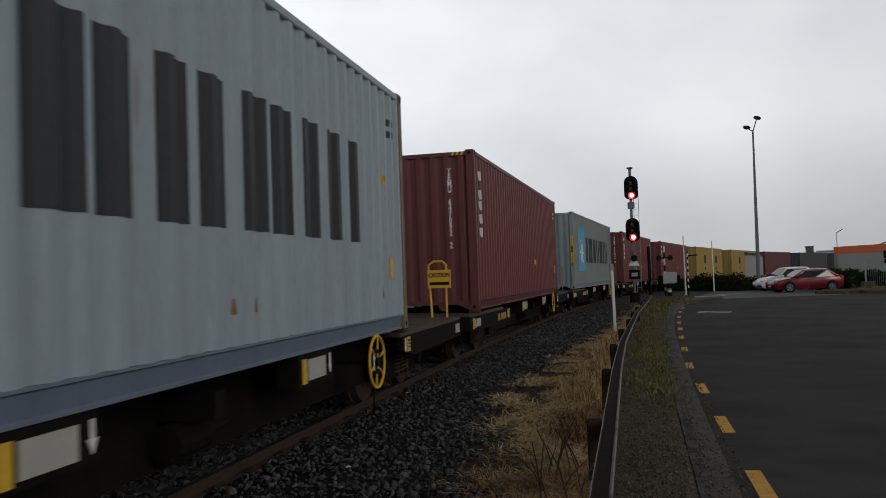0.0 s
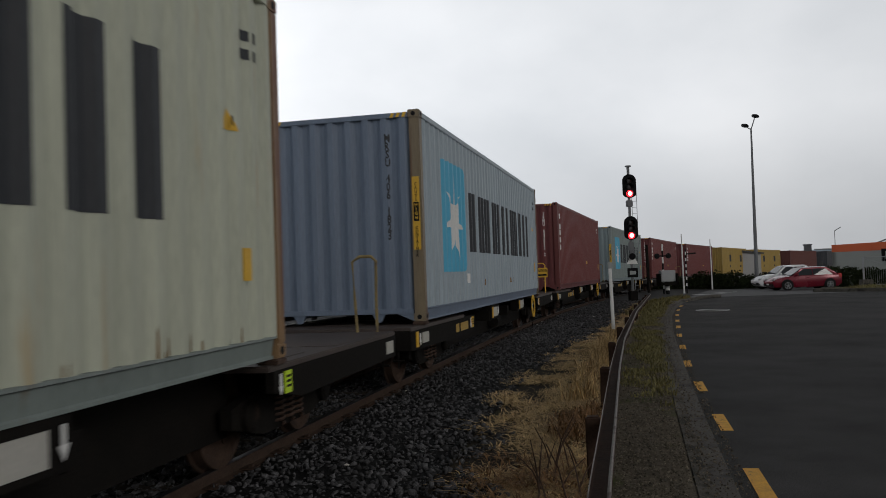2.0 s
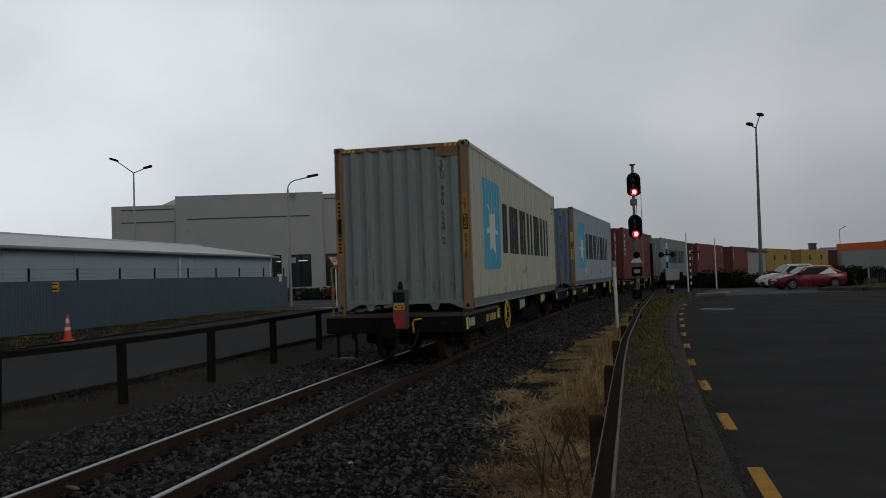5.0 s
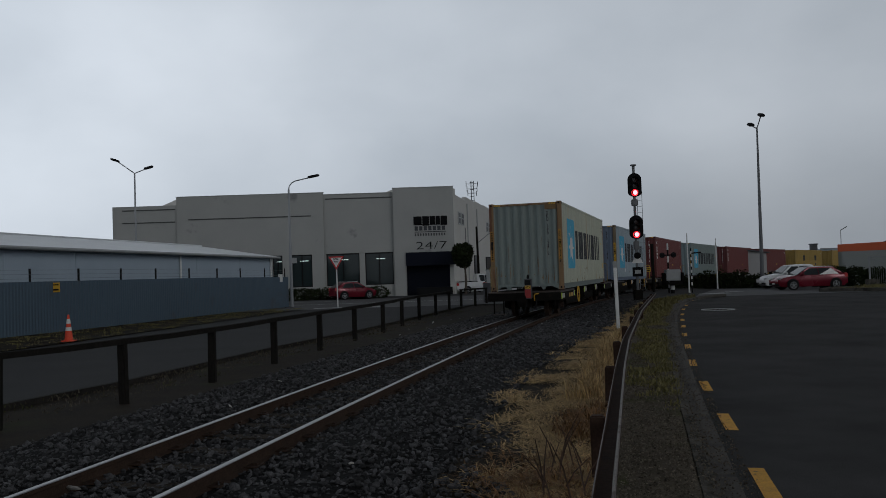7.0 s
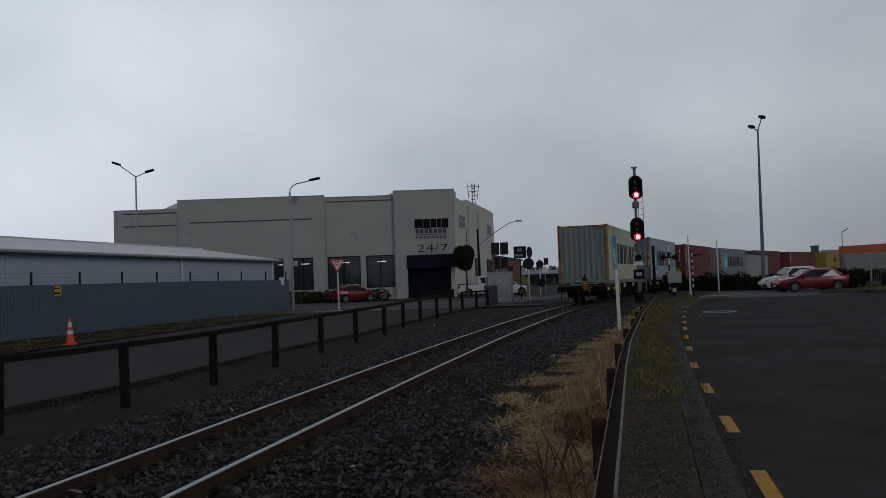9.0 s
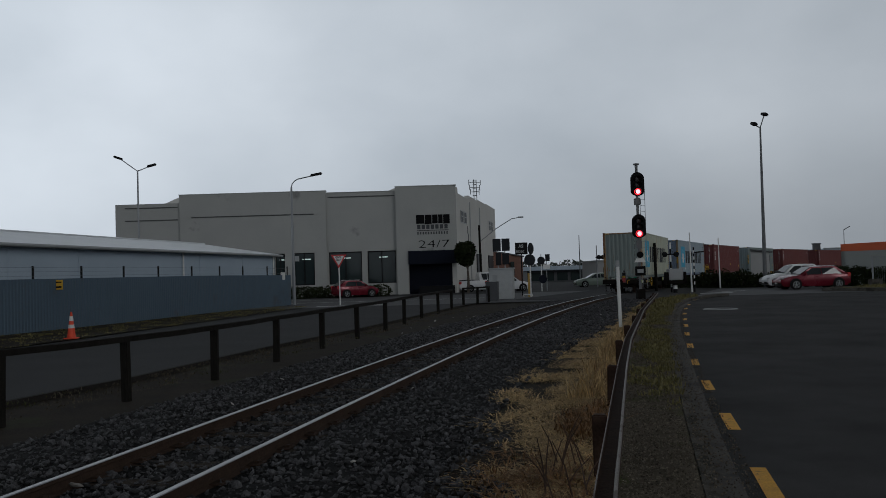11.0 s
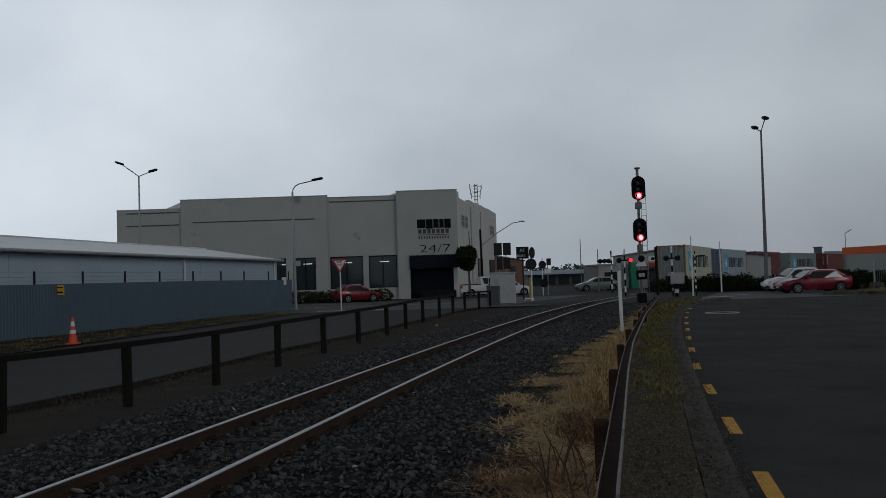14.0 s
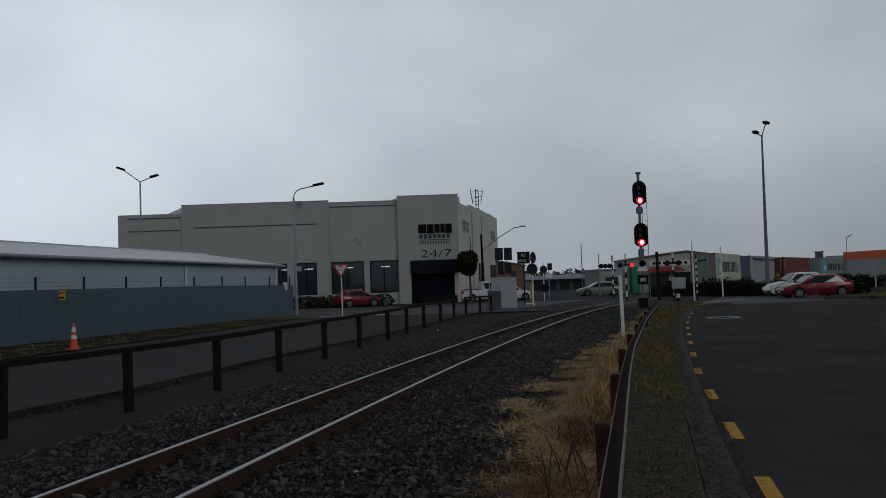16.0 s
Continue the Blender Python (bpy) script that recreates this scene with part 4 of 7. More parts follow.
    if hue == "slate":
        part("paper_note", decal(side_map, [[(2.8, 0.48), (3.06, 0.46), (3.08, 0.62), (2.82, 0.64)]], SIDE_P), "white", top, "torn white paper note")
        rs_ = random.Random(5)
        for k in range(5):
            u, v = rs_.uniform(0.3, 11.8), rs_.choice((0.175, 0.175, 0.4))
            part("rust_streak", decal(side_map, [[(u, v), (u + 0.05, v), (u + 0.03, v + 0.12), (u + 0.01, v + 0.1)]], SIDE_P, 0.0, 0.003), "rust_stain", top)
    if mark == "code":
        for k, v in enumerate((2.55, 2.2, 2.0, 1.75, 1.5)):
            part("marking", decal(side_map, [[(0.48, v), (0.60, v), (0.62 + 0.03 * (k % 2), v - 0.16), (0.52, v - 0.18)]], SIDE_P), "chalk", top, "worn white marking")
        part("plate", Shape().box(w - 0.004, w + 0.004, 7.2, 7.5, 0.86, 0.98), "yellow", top)
    if mark == "square":
        for u in (3.4, 8.6):
            part("marking", decal(side_map, [[(u, 1.35), (u + 0.9, 1.35), (u + 0.9, 2.1), (u, 2.1)]], SIDE_P), "ink", top, "dark painted square")
            part("marking", decal(side_map, [[(u + 0.2, 0.7), (u + 0.7, 0.7), (u + 0.7, 0.95), (u + 0.2, 0.95)]], SIDE_P), "ink", top, "small dark painted square")
    if mark != "none":
        for k in range(4):
            part("stencil", decal(side_map, [[(LONG - 0.62 + 0.14 * (k % 2), 2.42 - 0.14 * (k // 2)), (LONG - 0.53 + 0.14 * (k % 2), 2.42 - 0.14 * (k // 2)), (LONG - 0.53 + 0.14 * (k % 2), 2.50 - 0.14 * (k // 2)), (LONG - 0.62 + 0.14 * (k % 2), 2.50 - 0.14 * (k // 2))]], SIDE_P), "ink" if mark == "star" else "chalk", top)
        part("data_plate", Shape().box(w - 0.004, w + 0.005, LONG - 0.75, LONG - 0.62, 0.62, 0.86), "yellow", top)
    if code:
        part("serial_number", word(end_map, code, 0.155, 0.75, 2.47, 0.62, 0.112, 0.006), "ink" if mark == "star" else "chalk", top, "serial number painted downwards")
    return top


def wheel_set():
    sh = Shape()
    for sx in (-1, 1):
        sh.lathe((sx * 0.566, 0, 0), (sx, 0, 0), [(-0.07, 0.44), (-0.045, 0.44), (-0.04, 0.415), (0.055, 0.405), (0.06, 0.34), (0.02, 0.30), (0.02, 0.12), (0.09, 0.11), (0.09, 0.0)], 24)
    sh.tube([(-0.78, 0, 0), (0.78, 0, 0)], 0.07, 10)
    for k in range(4):
        a = k * math.pi / 2
        for sx in (-1, 1):
            sh.lathe((sx * 0.59, math.cos(a) * 0.21, math.sin(a) * 0.21), (sx, 0, 0), [(0.0, 0.03), (0.012, 0.03)], 8)
    return sh


def wagon(brake_at, label, caution=False, tail=False):
    """A flat container wagon; its base is on the rails under the container's rear edge."""
    top = thing("container_wagon", label, "wagon", group="wagons of the train")
    A, B, w = -0.62, 15.70, 1.19
    back = -0.70 if tail else 0.0
    d = DECK - 0.05
    for y0, y1, nm in ((A, 2.6, "end_deck"), (11.9, B, "end_deck")):
        dk = part(nm, Shape().box(-w, w, y0, y1, d - 0.05, d, cut=0.01), "deck", top, "rusty brown steel deck plate")
        rr = random.Random(int(y0 * 10))
        for k in range(4):
            x, y = rr.uniform(-0.8, 0.8), rr.uniform(y0 + 0.4, y1 - 0.5)
            part("plate_patch", Shape().box(x - 0.3, x + 0.35, y - 0.22, y + 0.25, d - 0.002, d + 0.006), "deck", dk)
    for sx in (-1, 1):
        x = sx * (w - 0.04)
        poly = [(A, d - 0.05), (2.4, d - 0.05), (3.2, d - 0.02), (11.2, d - 0.02), (12.0, d - 0.05), (B, d - 0.05), (B, d - 0.30), (13.0, d - 0.34), (3.4, d - 0.36), (A, d - 0.30)]
        if sx > 0:
            part("sill_beam", Shape().prism([(x - 0.03, q, z) for q, z in ((A, d - 0.05), (3.45 + back, d - 0.05), (3.45 + back, d - 0.26), (3.0 + back, d - 0.34), (A, d - 0.30))], (0.07, 0, 0)), "dark_steel", top)
            part("sill_beam", Shape().prism([(x - 0.03, q, z) for q, z in ((12.0, d - 0.05), (B, d - 0.05), (B, d - 0.30), (12.6, d - 0.32), (12.0, d - 0.22))], (0.07, 0, 0)), "dark_steel", top)
        else:
            part("sill_beam", Shape().prism([(x - 0.03, q, z) for q, z in poly], (0.07, 0, 0)), "dark_steel", top)
    part("centre_sill", Shape().box(-0.24, 0.24, A + 0.1, B - 0.1, d - 0.50, d - 0.06), "dark_steel", top)
    for sx in (-1, 1):
        part("solebar", Shape().box(sx * 0.62 - 0.06, sx * 0.62 + 0.06, 2.5, 12.2, d - 0.60, d - 0.06), "dark_steel", top)
    for y in (3.0, 5.2, 7.4, 9.6):
        part("cross_bearer", Shape().box(-w + 0.06, w - 0.06, y - 0.08, y + 0.08, d - 0.26, d - 0.06), "dark_steel", top)
    for y in (0.09, LONG - 0.09):
        for sx in (-1, 1):
            part("twist_lock", Shape().box(sx * 1.13 - 0.09, sx * 1.13 + 0.09, y - 0.10, y + 0.10, d - 0.002, d + 0.048, cut=0.01), "rust", top)
    # end gear
    for y, sg in ((A, -1), (B, 1)):
        part("headstock", Shape().box(-w, w, y - 0.02 if sg < 0 else y - 0.10, y + 0.10 if sg < 0 else y + 0.02, d - 0.30, d - 0.04, cut=0.01), "dark_steel", top)
        cp = part("coupler", Shape().box(-0.11, 0.11, min(y, y + sg * 0.30), max(y, y + sg * 0.30), 0.52, 0.74, cut=0.02), "dark_steel", top)
        part("knuckle", Shape().box(-0.17, 0.17, min(y + sg * 0.16, y + sg * 0.31), max(y + sg * 0.16, y + sg * 0.31), 0.48, 0.78, cut=0.04), "dark_steel", cp)
        hose = [(0.42, y, 0.62), (0.44, y + sg * 0.15, 0.48), (0.40, y + sg * 0.28, 0.34), (0.30, y + sg * 0.40, 0.38)]
        part("brake_hose", Shape().tube(hose, 0.025, 8), "rubber", top)
        lever = Shape().tube([(1.02, y + sg * 0.03, d - 0.30), (1.02, y + sg * 0.03, d - 0.52)], 0.012, 6).tube([(0.94, y + sg * 0.03, d - 0.42), (1.10, y + sg * 0.03, d - 0.42)], 0.016, 6)
        part("uncoupling_lever", lever, "dark_steel", top)
    # hoops
    def hoop(x0, x1, y, h=0.92, mat="yellow", skew=0.0):
        z = d
        pts = [(x0, y, z), (x0 - skew, y, z + h * 0.45), (x0 - 0.02 - skew, y, z + h - 0.06), (x0 + 0.05, y, z + h), (x1 - 0.05, y, z + h), (x1 + 0.01, y, z + h - 0.06), (x1, y, z + h * 0.4), (x1, y, z)]
        return part("hand_hoop", Shape().tube(pts, 0.019, 8), mat, top, "worn yellow hand hoop")
    h = hoop(0.74, 0.99, B - 0.08, 0.92, "yellow" if caution else "hoop", 0.02)
    if caution:
        bd = part("caution_board", Shape().box(0.69, 1.08, B - 0.12, B - 0.105, d + 0.48, d + 0.78), "yellow", h, "yellow caution board")
        part("lettering", word(lambda u, v, o: Vector((u, B - 0.12 - o, v)), "CAUTION", 0.10, 0.705, d + 0.66, 0.8, 0.0, 0.003), "black", bd)
        part("lettering", Shape().box(0.72, 1.05, B - 0.125, B - 0.119, d + 0.53, d + 0.58), "black", bd)
    hoop(-1.10, -0.90, A + 0.1, 0.86, "hoop")
    # plates and boxes on the near side
    x = w + 0.002
    def tag(y0, y1, z0, z1, mat, lab=""):
        return part("tag", Shape().box(x - 0.01, x + 0.012, y0, y1, z0, z1), mat, top, lab)
    tag(-0.10, 0.22, d - 0.24, d - 0.10, "card", "off-white blank card")
    tag(-0.40, -0.30, d - 0.27, d - 0.07, "lime" if tail else "yellow")
    part("arrow", Shape().prism([(x + 0.002, -0.22, d - 0.10), (x + 0.002, -0.18, d - 0.10), (x + 0.002, -0.18, d - 0.19), (x + 0.002, -0.155, d - 0.19), (x + 0.002, -0.20, d - 0.26), (x + 0.002, -0.245, d - 0.19), (x + 0.002, -0.22, d - 0.19)], (0.008, 0, 0)), "white", top)
    tag(B - 0.42, B - 0.14, d - 0.24, d - 0.10, "card", "off-white blank card")
    for i in range(8):
        if i != 2:
            part("number_bar", Shape().box(x - 0.01, x + 0.008, 1.95 + back + i * 0.115, 2.035 + back + i * 0.115, d - 0.25, d - 0.12), "ochre_ink", top, "ochre bar")
    for y in (3.06 + back, 12.12):
        part("arrow", Shape().prism([(x + 0.002, y + q, d + z) for q, z in ((-0.02, -0.08), (0.02, -0.08), (0.02, -0.18), (0.045, -0.18), (0.0, -0.25), (-0.045, -0.18), (-0.02, -0.18))], (0.008, 0, 0)), "white", top)
        tg = tag(y + 0.08, y + 0.22, d - 0.25, d - 0.07, "lime" if tail else "yellow")
        for z in (-0.11, -0.15, -0.19):
            part("lettering", Shape().box(x + 0.011, x + 0.015, y + 0.10, y + 0.20, d + z - 0.012, d + z + 0.008), "black", tg)
    for y, zz in ((5.58, -0.10), (9.12, -0.10)):
        bx = part("card_box", Shape().box(w - 0.22, w - 0.02, y - 0.42, y + 0.42, d + zz - 0.14, d + zz + 0.16, cut=0.01), "dark_steel", top, "dark steel box with a white card")
        part("card", Shape().box(w - 0.02, w - 0.008, y - 0.20, y + 0.22, d + zz - 0.09, d + zz + 0.09), "card", bx)
        part("card", Shape().box(w - 0.02, w - 0.008, y - 0.33, y - 0.24, d + zz - 0.11, d + zz + 0.10), "lime" if tail else "yellow", bx)
        part("arrow", Shape().prism([(w - 0.016, y + 0.32, d + zz + 0.10), (w - 0.016, y + 0.35, d + zz + 0.10), (w - 0.016, y + 0.35, d + zz), (w - 0.016, y + 0.375, d + zz), (w - 0.016, y + 0.335, d + zz - 0.08), (w - 0.016, y + 0.295, d + zz), (w - 0.016, y + 0.32, d + zz)], (0.008, 0, 0)), "white", bx)
    # hand brake wheel
    hw = part("brake_wheel", Shape().ring((w + 0.05, brake_at, d - 0.22), 0.275, 0.016, (1, 0, 0), 28), "yellow", top, "yellow spoked hand brake wheel")
    part("hub", Shape().lathe((w + 0.02, brake_at, d - 0.22), (1, 0, 0), [(0.0, 0.05), (0.05, 0.045), (0.05, 0.0)], 12), "dark_steel", hw)
    for k in range(6):
        a = k * math.pi / 3 + 0.35
        part("spoke", Shape().tube([(w + 0.05, brake_at + math.cos(a) * 0.13, d - 0.22 + math.sin(a) * 0.13), (w + 0.05, brake_at + math.cos(a) * 0.27, d - 0.22 + math.sin(a) * 0.27)], 0.011, 6), "yellow", hw)
    part("shaft", Shape().tube([(0.5, brake_at, d - 0.22), (w + 0.03, brake_at, d - 0.22)], 0.025, 8), "dark_steel", hw)
    zc = d - 0.22
    part("hub_plate", Shape().lathe((w + 0.03, brake_at, zc), (1, 0, 0), [(0.0, 0.155), (0.012, 0.155), (0.012, 0.0)], 20), "dark_steel", hw, "dark round hub plate")
    part("hub_arrow", Shape().prism([(w + 0.043, brake_at + q, zc + z) for q, z in ((-0.11, -0.08), (-0.08, -0.09), (-0.075, 0.03), (-0.05, 0.03), (-0.09, 0.10), (-0.13, 0.03), (-0.105, 0.03))], (0.004, 0, 0)), "white", hw)
    for q in (-0.07, -0.04, -0.01, 0.04, 0.07):
        part("lettering", Shape().box(w + 0.043, w + 0.047, brake_at + 0.03, brake_at + 0.07, zc - q - 0.011, zc - q + 0.011), "yellow", hw)
    part("chain", Shape().tube([(w + 0.04, brake_at - 0.10, d - 0.49), (w + 0.03, brake_at - 0.10, d - 0.66), (w + 0.0, brake_at - 0.02, d - 0.78)], 0.012, 6), "dark_steel", hw)
    # brake gear under the floor
    part("air_reservoir", Shape().lathe((-0.9, 6.5, 0.42), (0, 1, 0), [(0, 0.0), (0.04, 0.17), (1.1, 0.17), (1.14, 0.0)], 16), "dark_steel", top)
    part("brake_cylinder", Shape().lathe((0.8, 7.2, 0.46), (0, 1, 0), [(0, 0.0), (0.02, 0.13), (0.5, 0.13), (0.52, 0.05), (0.9, 0.04), (0.9, 0.0)], 14), "dark_steel", top)
    part("brake_rod", Shape().tube([(0.3, 2.6, 0.36), (0.3, 12.0, 0.36)], 0.02, 6), "dark_steel", top)
    sets = []
    for yb in (1.55, 13.1):
        bg_ = part("bogie", Shape().box(-0.75, 0.75, yb - 0.16, yb + 0.16, 0.34, 0.60, cut=0.02), "dark_steel", top)
        for sx in (-1, 1):
            xx = sx * 0.80
            fr = Shape().prism([(xx - 0.05, yb + q, z) for q, z in ((-1.15, 0.36), (-1.15, 0.52), (-0.45, 0.64), (0.45, 0.64), (1.15, 0.52), (1.15, 0.36), (0.55, 0.22), (-0.55, 0.22))], (0.10, 0, 0))
            part("side_frame", fr, "dark_steel", bg_)
            for q in (-0.875, 0.875):
                part("axle_box", Shape().lathe((xx, yb + q, 0.42), (sx, 0, 0), [(-0.02, 0.13), (0.10, 0.13), (0.12, 0.09), (0.12, 0.0)], 14), "dark_steel", bg_)
            for q in (-0.22, 0.0, 0.22):
                coil = [(k / 10 * 2 * math.pi, 0.25 + k / 10 * 0.05) for k in range(61)]
                spr = Shape().tube([(xx + sx * 0.02 + 0.075 * math.cos(a), yb + q + 0.075 * math.sin(a), z) for a, z in coil], 0.014, 6)
                part("spring", spr, "rust", bg_)
        for q in (-0.875, 0.875):
            ws = part("wheelset", wheel_set(), "rail_web", top, smooth=True)
            ws.location = (0, yb + q, 0.405)
            sets.append(ws)
    if tail:
        z = d - 0.22
        lamp = part("tail_unit", Shape().box(-0.02, 0.20, A - 0.30, A - 0.10, z, z + 0.64, cut=0.015), "box_grey", top, "end-of-train unit with amber label")
        part("panel", Shape().box(-0.005, 0.185, A - 0.308, A - 0.298, z + 0.02, z + 0.30), "tail_red", lamp, "red reflector")
        part("panel", Shape().box(-0.005, 0.185, A - 0.308, A - 0.298, z + 0.44, z + 0.60), "black", lamp)
        part("label", Shape().box(0.0, 0.18, A - 0.308, A - 0.298, z + 0.32, z + 0.42), "yellow", lamp)
        part("lettering", word(lambda u, v, o: Vector((u, A - 0.308 - o, v)), "ATX", 0.09, 0.012, z + 0.335, 0.9, 0.0, 0.002), "black", lamp)
        part("antenna", Shape().lathe((0.09, A - 0.2, z + 0.64), (0, 0, 1), [(0, 0.045), (0.05, 0.045), (0.12, 0.03), (0.14, 0.0)], 12), "black", lamp)
        part("bracket", Shape().box(0.05, 0.14, A - 0.12, A, z - 0.05, z + 0.3), "black", lamp)
        lamp.location.x = 0.11
        part("tail_hose", Shape().tube([(0.10, A - 0.2, z), (0.14, A - 0.25, z - 0.2), (0.05, A - 0.3, z - 0.42), (-0.1, A - 0.15, z - 0.50), (-0.18, A, z - 0.35)], 0.028, 8), "rubber", top)
        part("grab_iron", Shape().tube([(0.36, A - 0.04, d - 0.30), (0.36, A - 0.10, d - 0.14), (0.40, A - 0.12, d - 0.08), (0.50, A - 0.06, d - 0.07)], 0.016, 6), "yellow", top)
        part("step", Shape().box(-1.05, -0.62, A - 0.06, A + 0.18, 0.12, 0.15), "deck", top)
        part("step_hanger", Shape().box(-1.02, -0.98, A + 0.02, A + 0.06, 0.14, d - 0.28), "dark_steel", top)
        part("step_hanger", Shape().box(-0.70, -0.66, A + 0.02, A + 0.06, 0.14, d - 0.28), "dark_steel", top)
    return top, sets


M["hoop"] = surf("hoop", (0.16, 0.12, 0.05), (0.30, 0.22, 0.08), 6.0, 0.7, 0, 0.2, 40, (0.07, 0.05, 0.03), 5.0, 0.55)
M["ochre_ink"] = plain("ochre_ink", (0.42, 0.27, 0.06), 0.7)
M["tail_red"] = plain("tail_red", (0.30, 0.015, 0.015), 0.4)

LOADS = [
    ("sage", "star", "weathered sage-grey container with rust streaks and a star panel", "SKU 990 124 2"),
    ("slate", "star", "blue-grey container with light blue star panel", "MRSU 406 1823"),
    ("maroon", "code", "maroon corrugated steel container with white markings", "TEMU 647092 2"),
    ("grey", "star", "green-grey container with faded star panel", ""),
    ("maroon", "code", "maroon corrugated steel container", "TEMU 513846 0"),
    ("maroon", "code", "maroon corrugated steel container further along", ""),
    ("ochre", "square", "ochre yellow container with dark painted squares", ""),
    ("ochre", "square", "ochre yellow container with dark painted squares", ""),
    ("brown", "none", "brown corrugated steel container", ""),
    ("coal", "none", "dark grey steel container", ""),
    ("coal", "none", "dark grey steel container", ""),
    ("coal", "none", "dark grey steel container", ""),
]
TRAIN = []
for k, (hue, mark, label, code) in enumerate(LOADS):
    load = container(hue, label, mark, code, tape=hue in ("slate", "sage", "grey", "maroon"))
    flat, sets = wagon(3.2 if k == 0 else 10.75, "last flat container wagon with a tail unit" if k == 0 else "dark steel flat container wagon", k == 1, k == 0)
    TRAIN.append((k, load, flat, sets))

# ---------------------------------------------------------------- beside the lane: timber rail fence
POSTS = [(-6.35, 7.9), (-5.41, 10.25), (-4.58, 12.16), (-3.91, 14.4), (-3.40, 17.2), (-2.86, 20.0), (-2.30, 22.7), (-1.72, 25.5), (-1.28, 28.6), (-0.77, 31.9), (-0.15, 35.2), (0.46, 38.6)]
POSTS2 = [(1.12, 42.6), (1.92, 44.6), (2.62, 46.4)]
RAIL_H = 0.86


def rail_fence(posts, label):
    top = thing("rail_fence", label, "fence")
    for i, (x, y) in enumerate(posts):
        j = min(i, len(posts) - 2)
        a = math.atan2(posts[j + 1][0] - posts[j][0], posts[j + 1][1] - posts[j][1])
        m = pose(x, y, gz(y), random.Random(i).uniform(-1.5, 1.5), 0, -math.degrees(a))
        part("post", Shape().box(-0.06, 0.06, -0.05, 0.05, -0.15, RAIL_H + 0.02, m, cut=0.012), "timber", top)
    for (xa, ya), (xb, yb) in zip(posts, posts[1:]):
        a, b = Vector((xa + 0.02, ya, gz(ya) + RAIL_H - 0.02)), Vector((xb + 0.02, yb, gz(yb) + RAIL_H - 0.02))
        d = (b - a).normalized()
        r = Vector((d.y, -d.x, 0)).normalized()
        up = Vector((0, 0, 1))
        mid = (a + b) / 2 - up * 0.008
        sh = Shape()
        for p in (a, mid, b):
            sh.v += [p - r * 0.055 - up * 0.042, p + r * 0.055 - up * 0.042, p + r * 0.055 + up * 0.04, p - r * 0.055 + up * 0.04]
        sh.f = [(k * 4 + j, k * 4 + (j + 1) % 4, (k + 1) * 4 + (j + 1) % 4, (k + 1) * 4 + j) for k in range(2) for j in range(4)] + [(3, 2, 1, 0), (8, 9, 10, 11)]
        part("rail", sh, "timber", top)
    return top


rail_fence(POSTS, "dark weathered timber post and rail fence beside the lane")
rail_fence(POSTS2, "short dark timber rail fence beside the cabinet")

# ---------------------------------------------------------------- blue sheet fence with a yard behind it
FENCE = [(-19.0, 12.0), (-14.31, 27.06), (-12.63, 33.45), (-9.06, 50.71)]
fence = thing("sheet_fence", "blue-grey corrugated steel fence with wire posts on top", "fence")
seg = []
for (xa, ya), (xb, yb) in zip(FENCE, FENCE[1:]):
    n = round(math.hypot(xb - xa, yb - ya) / 0.76)
    seg += [((xa + (xb - xa) * i / n, ya + (yb - ya) * i / n), (xa + (xb - xa) * (i + 1) / n, ya + (yb - ya) * (i + 1) / n)) for i in range(n)]
for a, b in seg:
    sh, k = Shape(), 20
    dx, dy = b[0] - a[0], b[1] - a[1]
    w = math.hypot(dx, dy)
    for back in (0.0, -0.006):
        for i in range(k + 1):
            t = i / k
            o = 0.007 * (1 if (i % 4) in (1, 2) else -1) + back
            for z in (0.0, 1.80):
                sh.v.append((a[0] + dx * t + dy / w * o, a[1] + dy * t - dx / w * o, gz(a[1]) + 0.05 + z))
    h = 2 * (k + 1)
    sh.f = [(2 * i, 2 * i + 2, 2 * i + 3, 2 * i + 1) for i in range(k)] + [(h + 2 * i, h + 2 * i + 1, h + 2 * i + 3, h + 2 * i + 2) for i in range(k)]
    part("sheet", sh, "fence_blue", fence)
for y in (15.6, 18.2, 20.8, 23.5, 26.2, 28.7, 31.1, 33.55, 36.1, 38.95, 41.7, 44.3, 47.4, 50.3):
    x = lerp(FENCE, y) - 0.05
    part("wire_post", Shape().box(x - 0.03, x + 0.03, y - 0.03, y + 0.03, gz(y), 2.30), "black", fence)
for z in (1.95, 2.10, 2.25):
    part("wire", Shape().tube([(x, y, gz(y) + z) for x, y in FENCE], 0.004, 5), "lamp_grey", fence)
y = 29.75
x = lerp(FENCE, y) + 0.06
sg = tagged(part("fence_sign", Shape().box(x - 0.16, x + 0.16, y - 0.02, y, 1.46, 1.80, cut=0.005), "yellow"), "small yellow warning sign on the sheet fence", "sign")
part("lettering", Shape().box(x - 0.12, x + 0.12, y - 0.026, y - 0.019, 1.70, 1.74), "black", sg)
part("lettering", Shape().box(x - 0.12, x + 0.12, y - 0.026, y - 0.019, 1.52, 1.58), "black", sg)
tagged(part("fence_notice", Shape().box(-9.42, -9.16, 49.4, 49.42, 1.5, 1.95), "white"), "small white notice at the end of the fence", "sign")

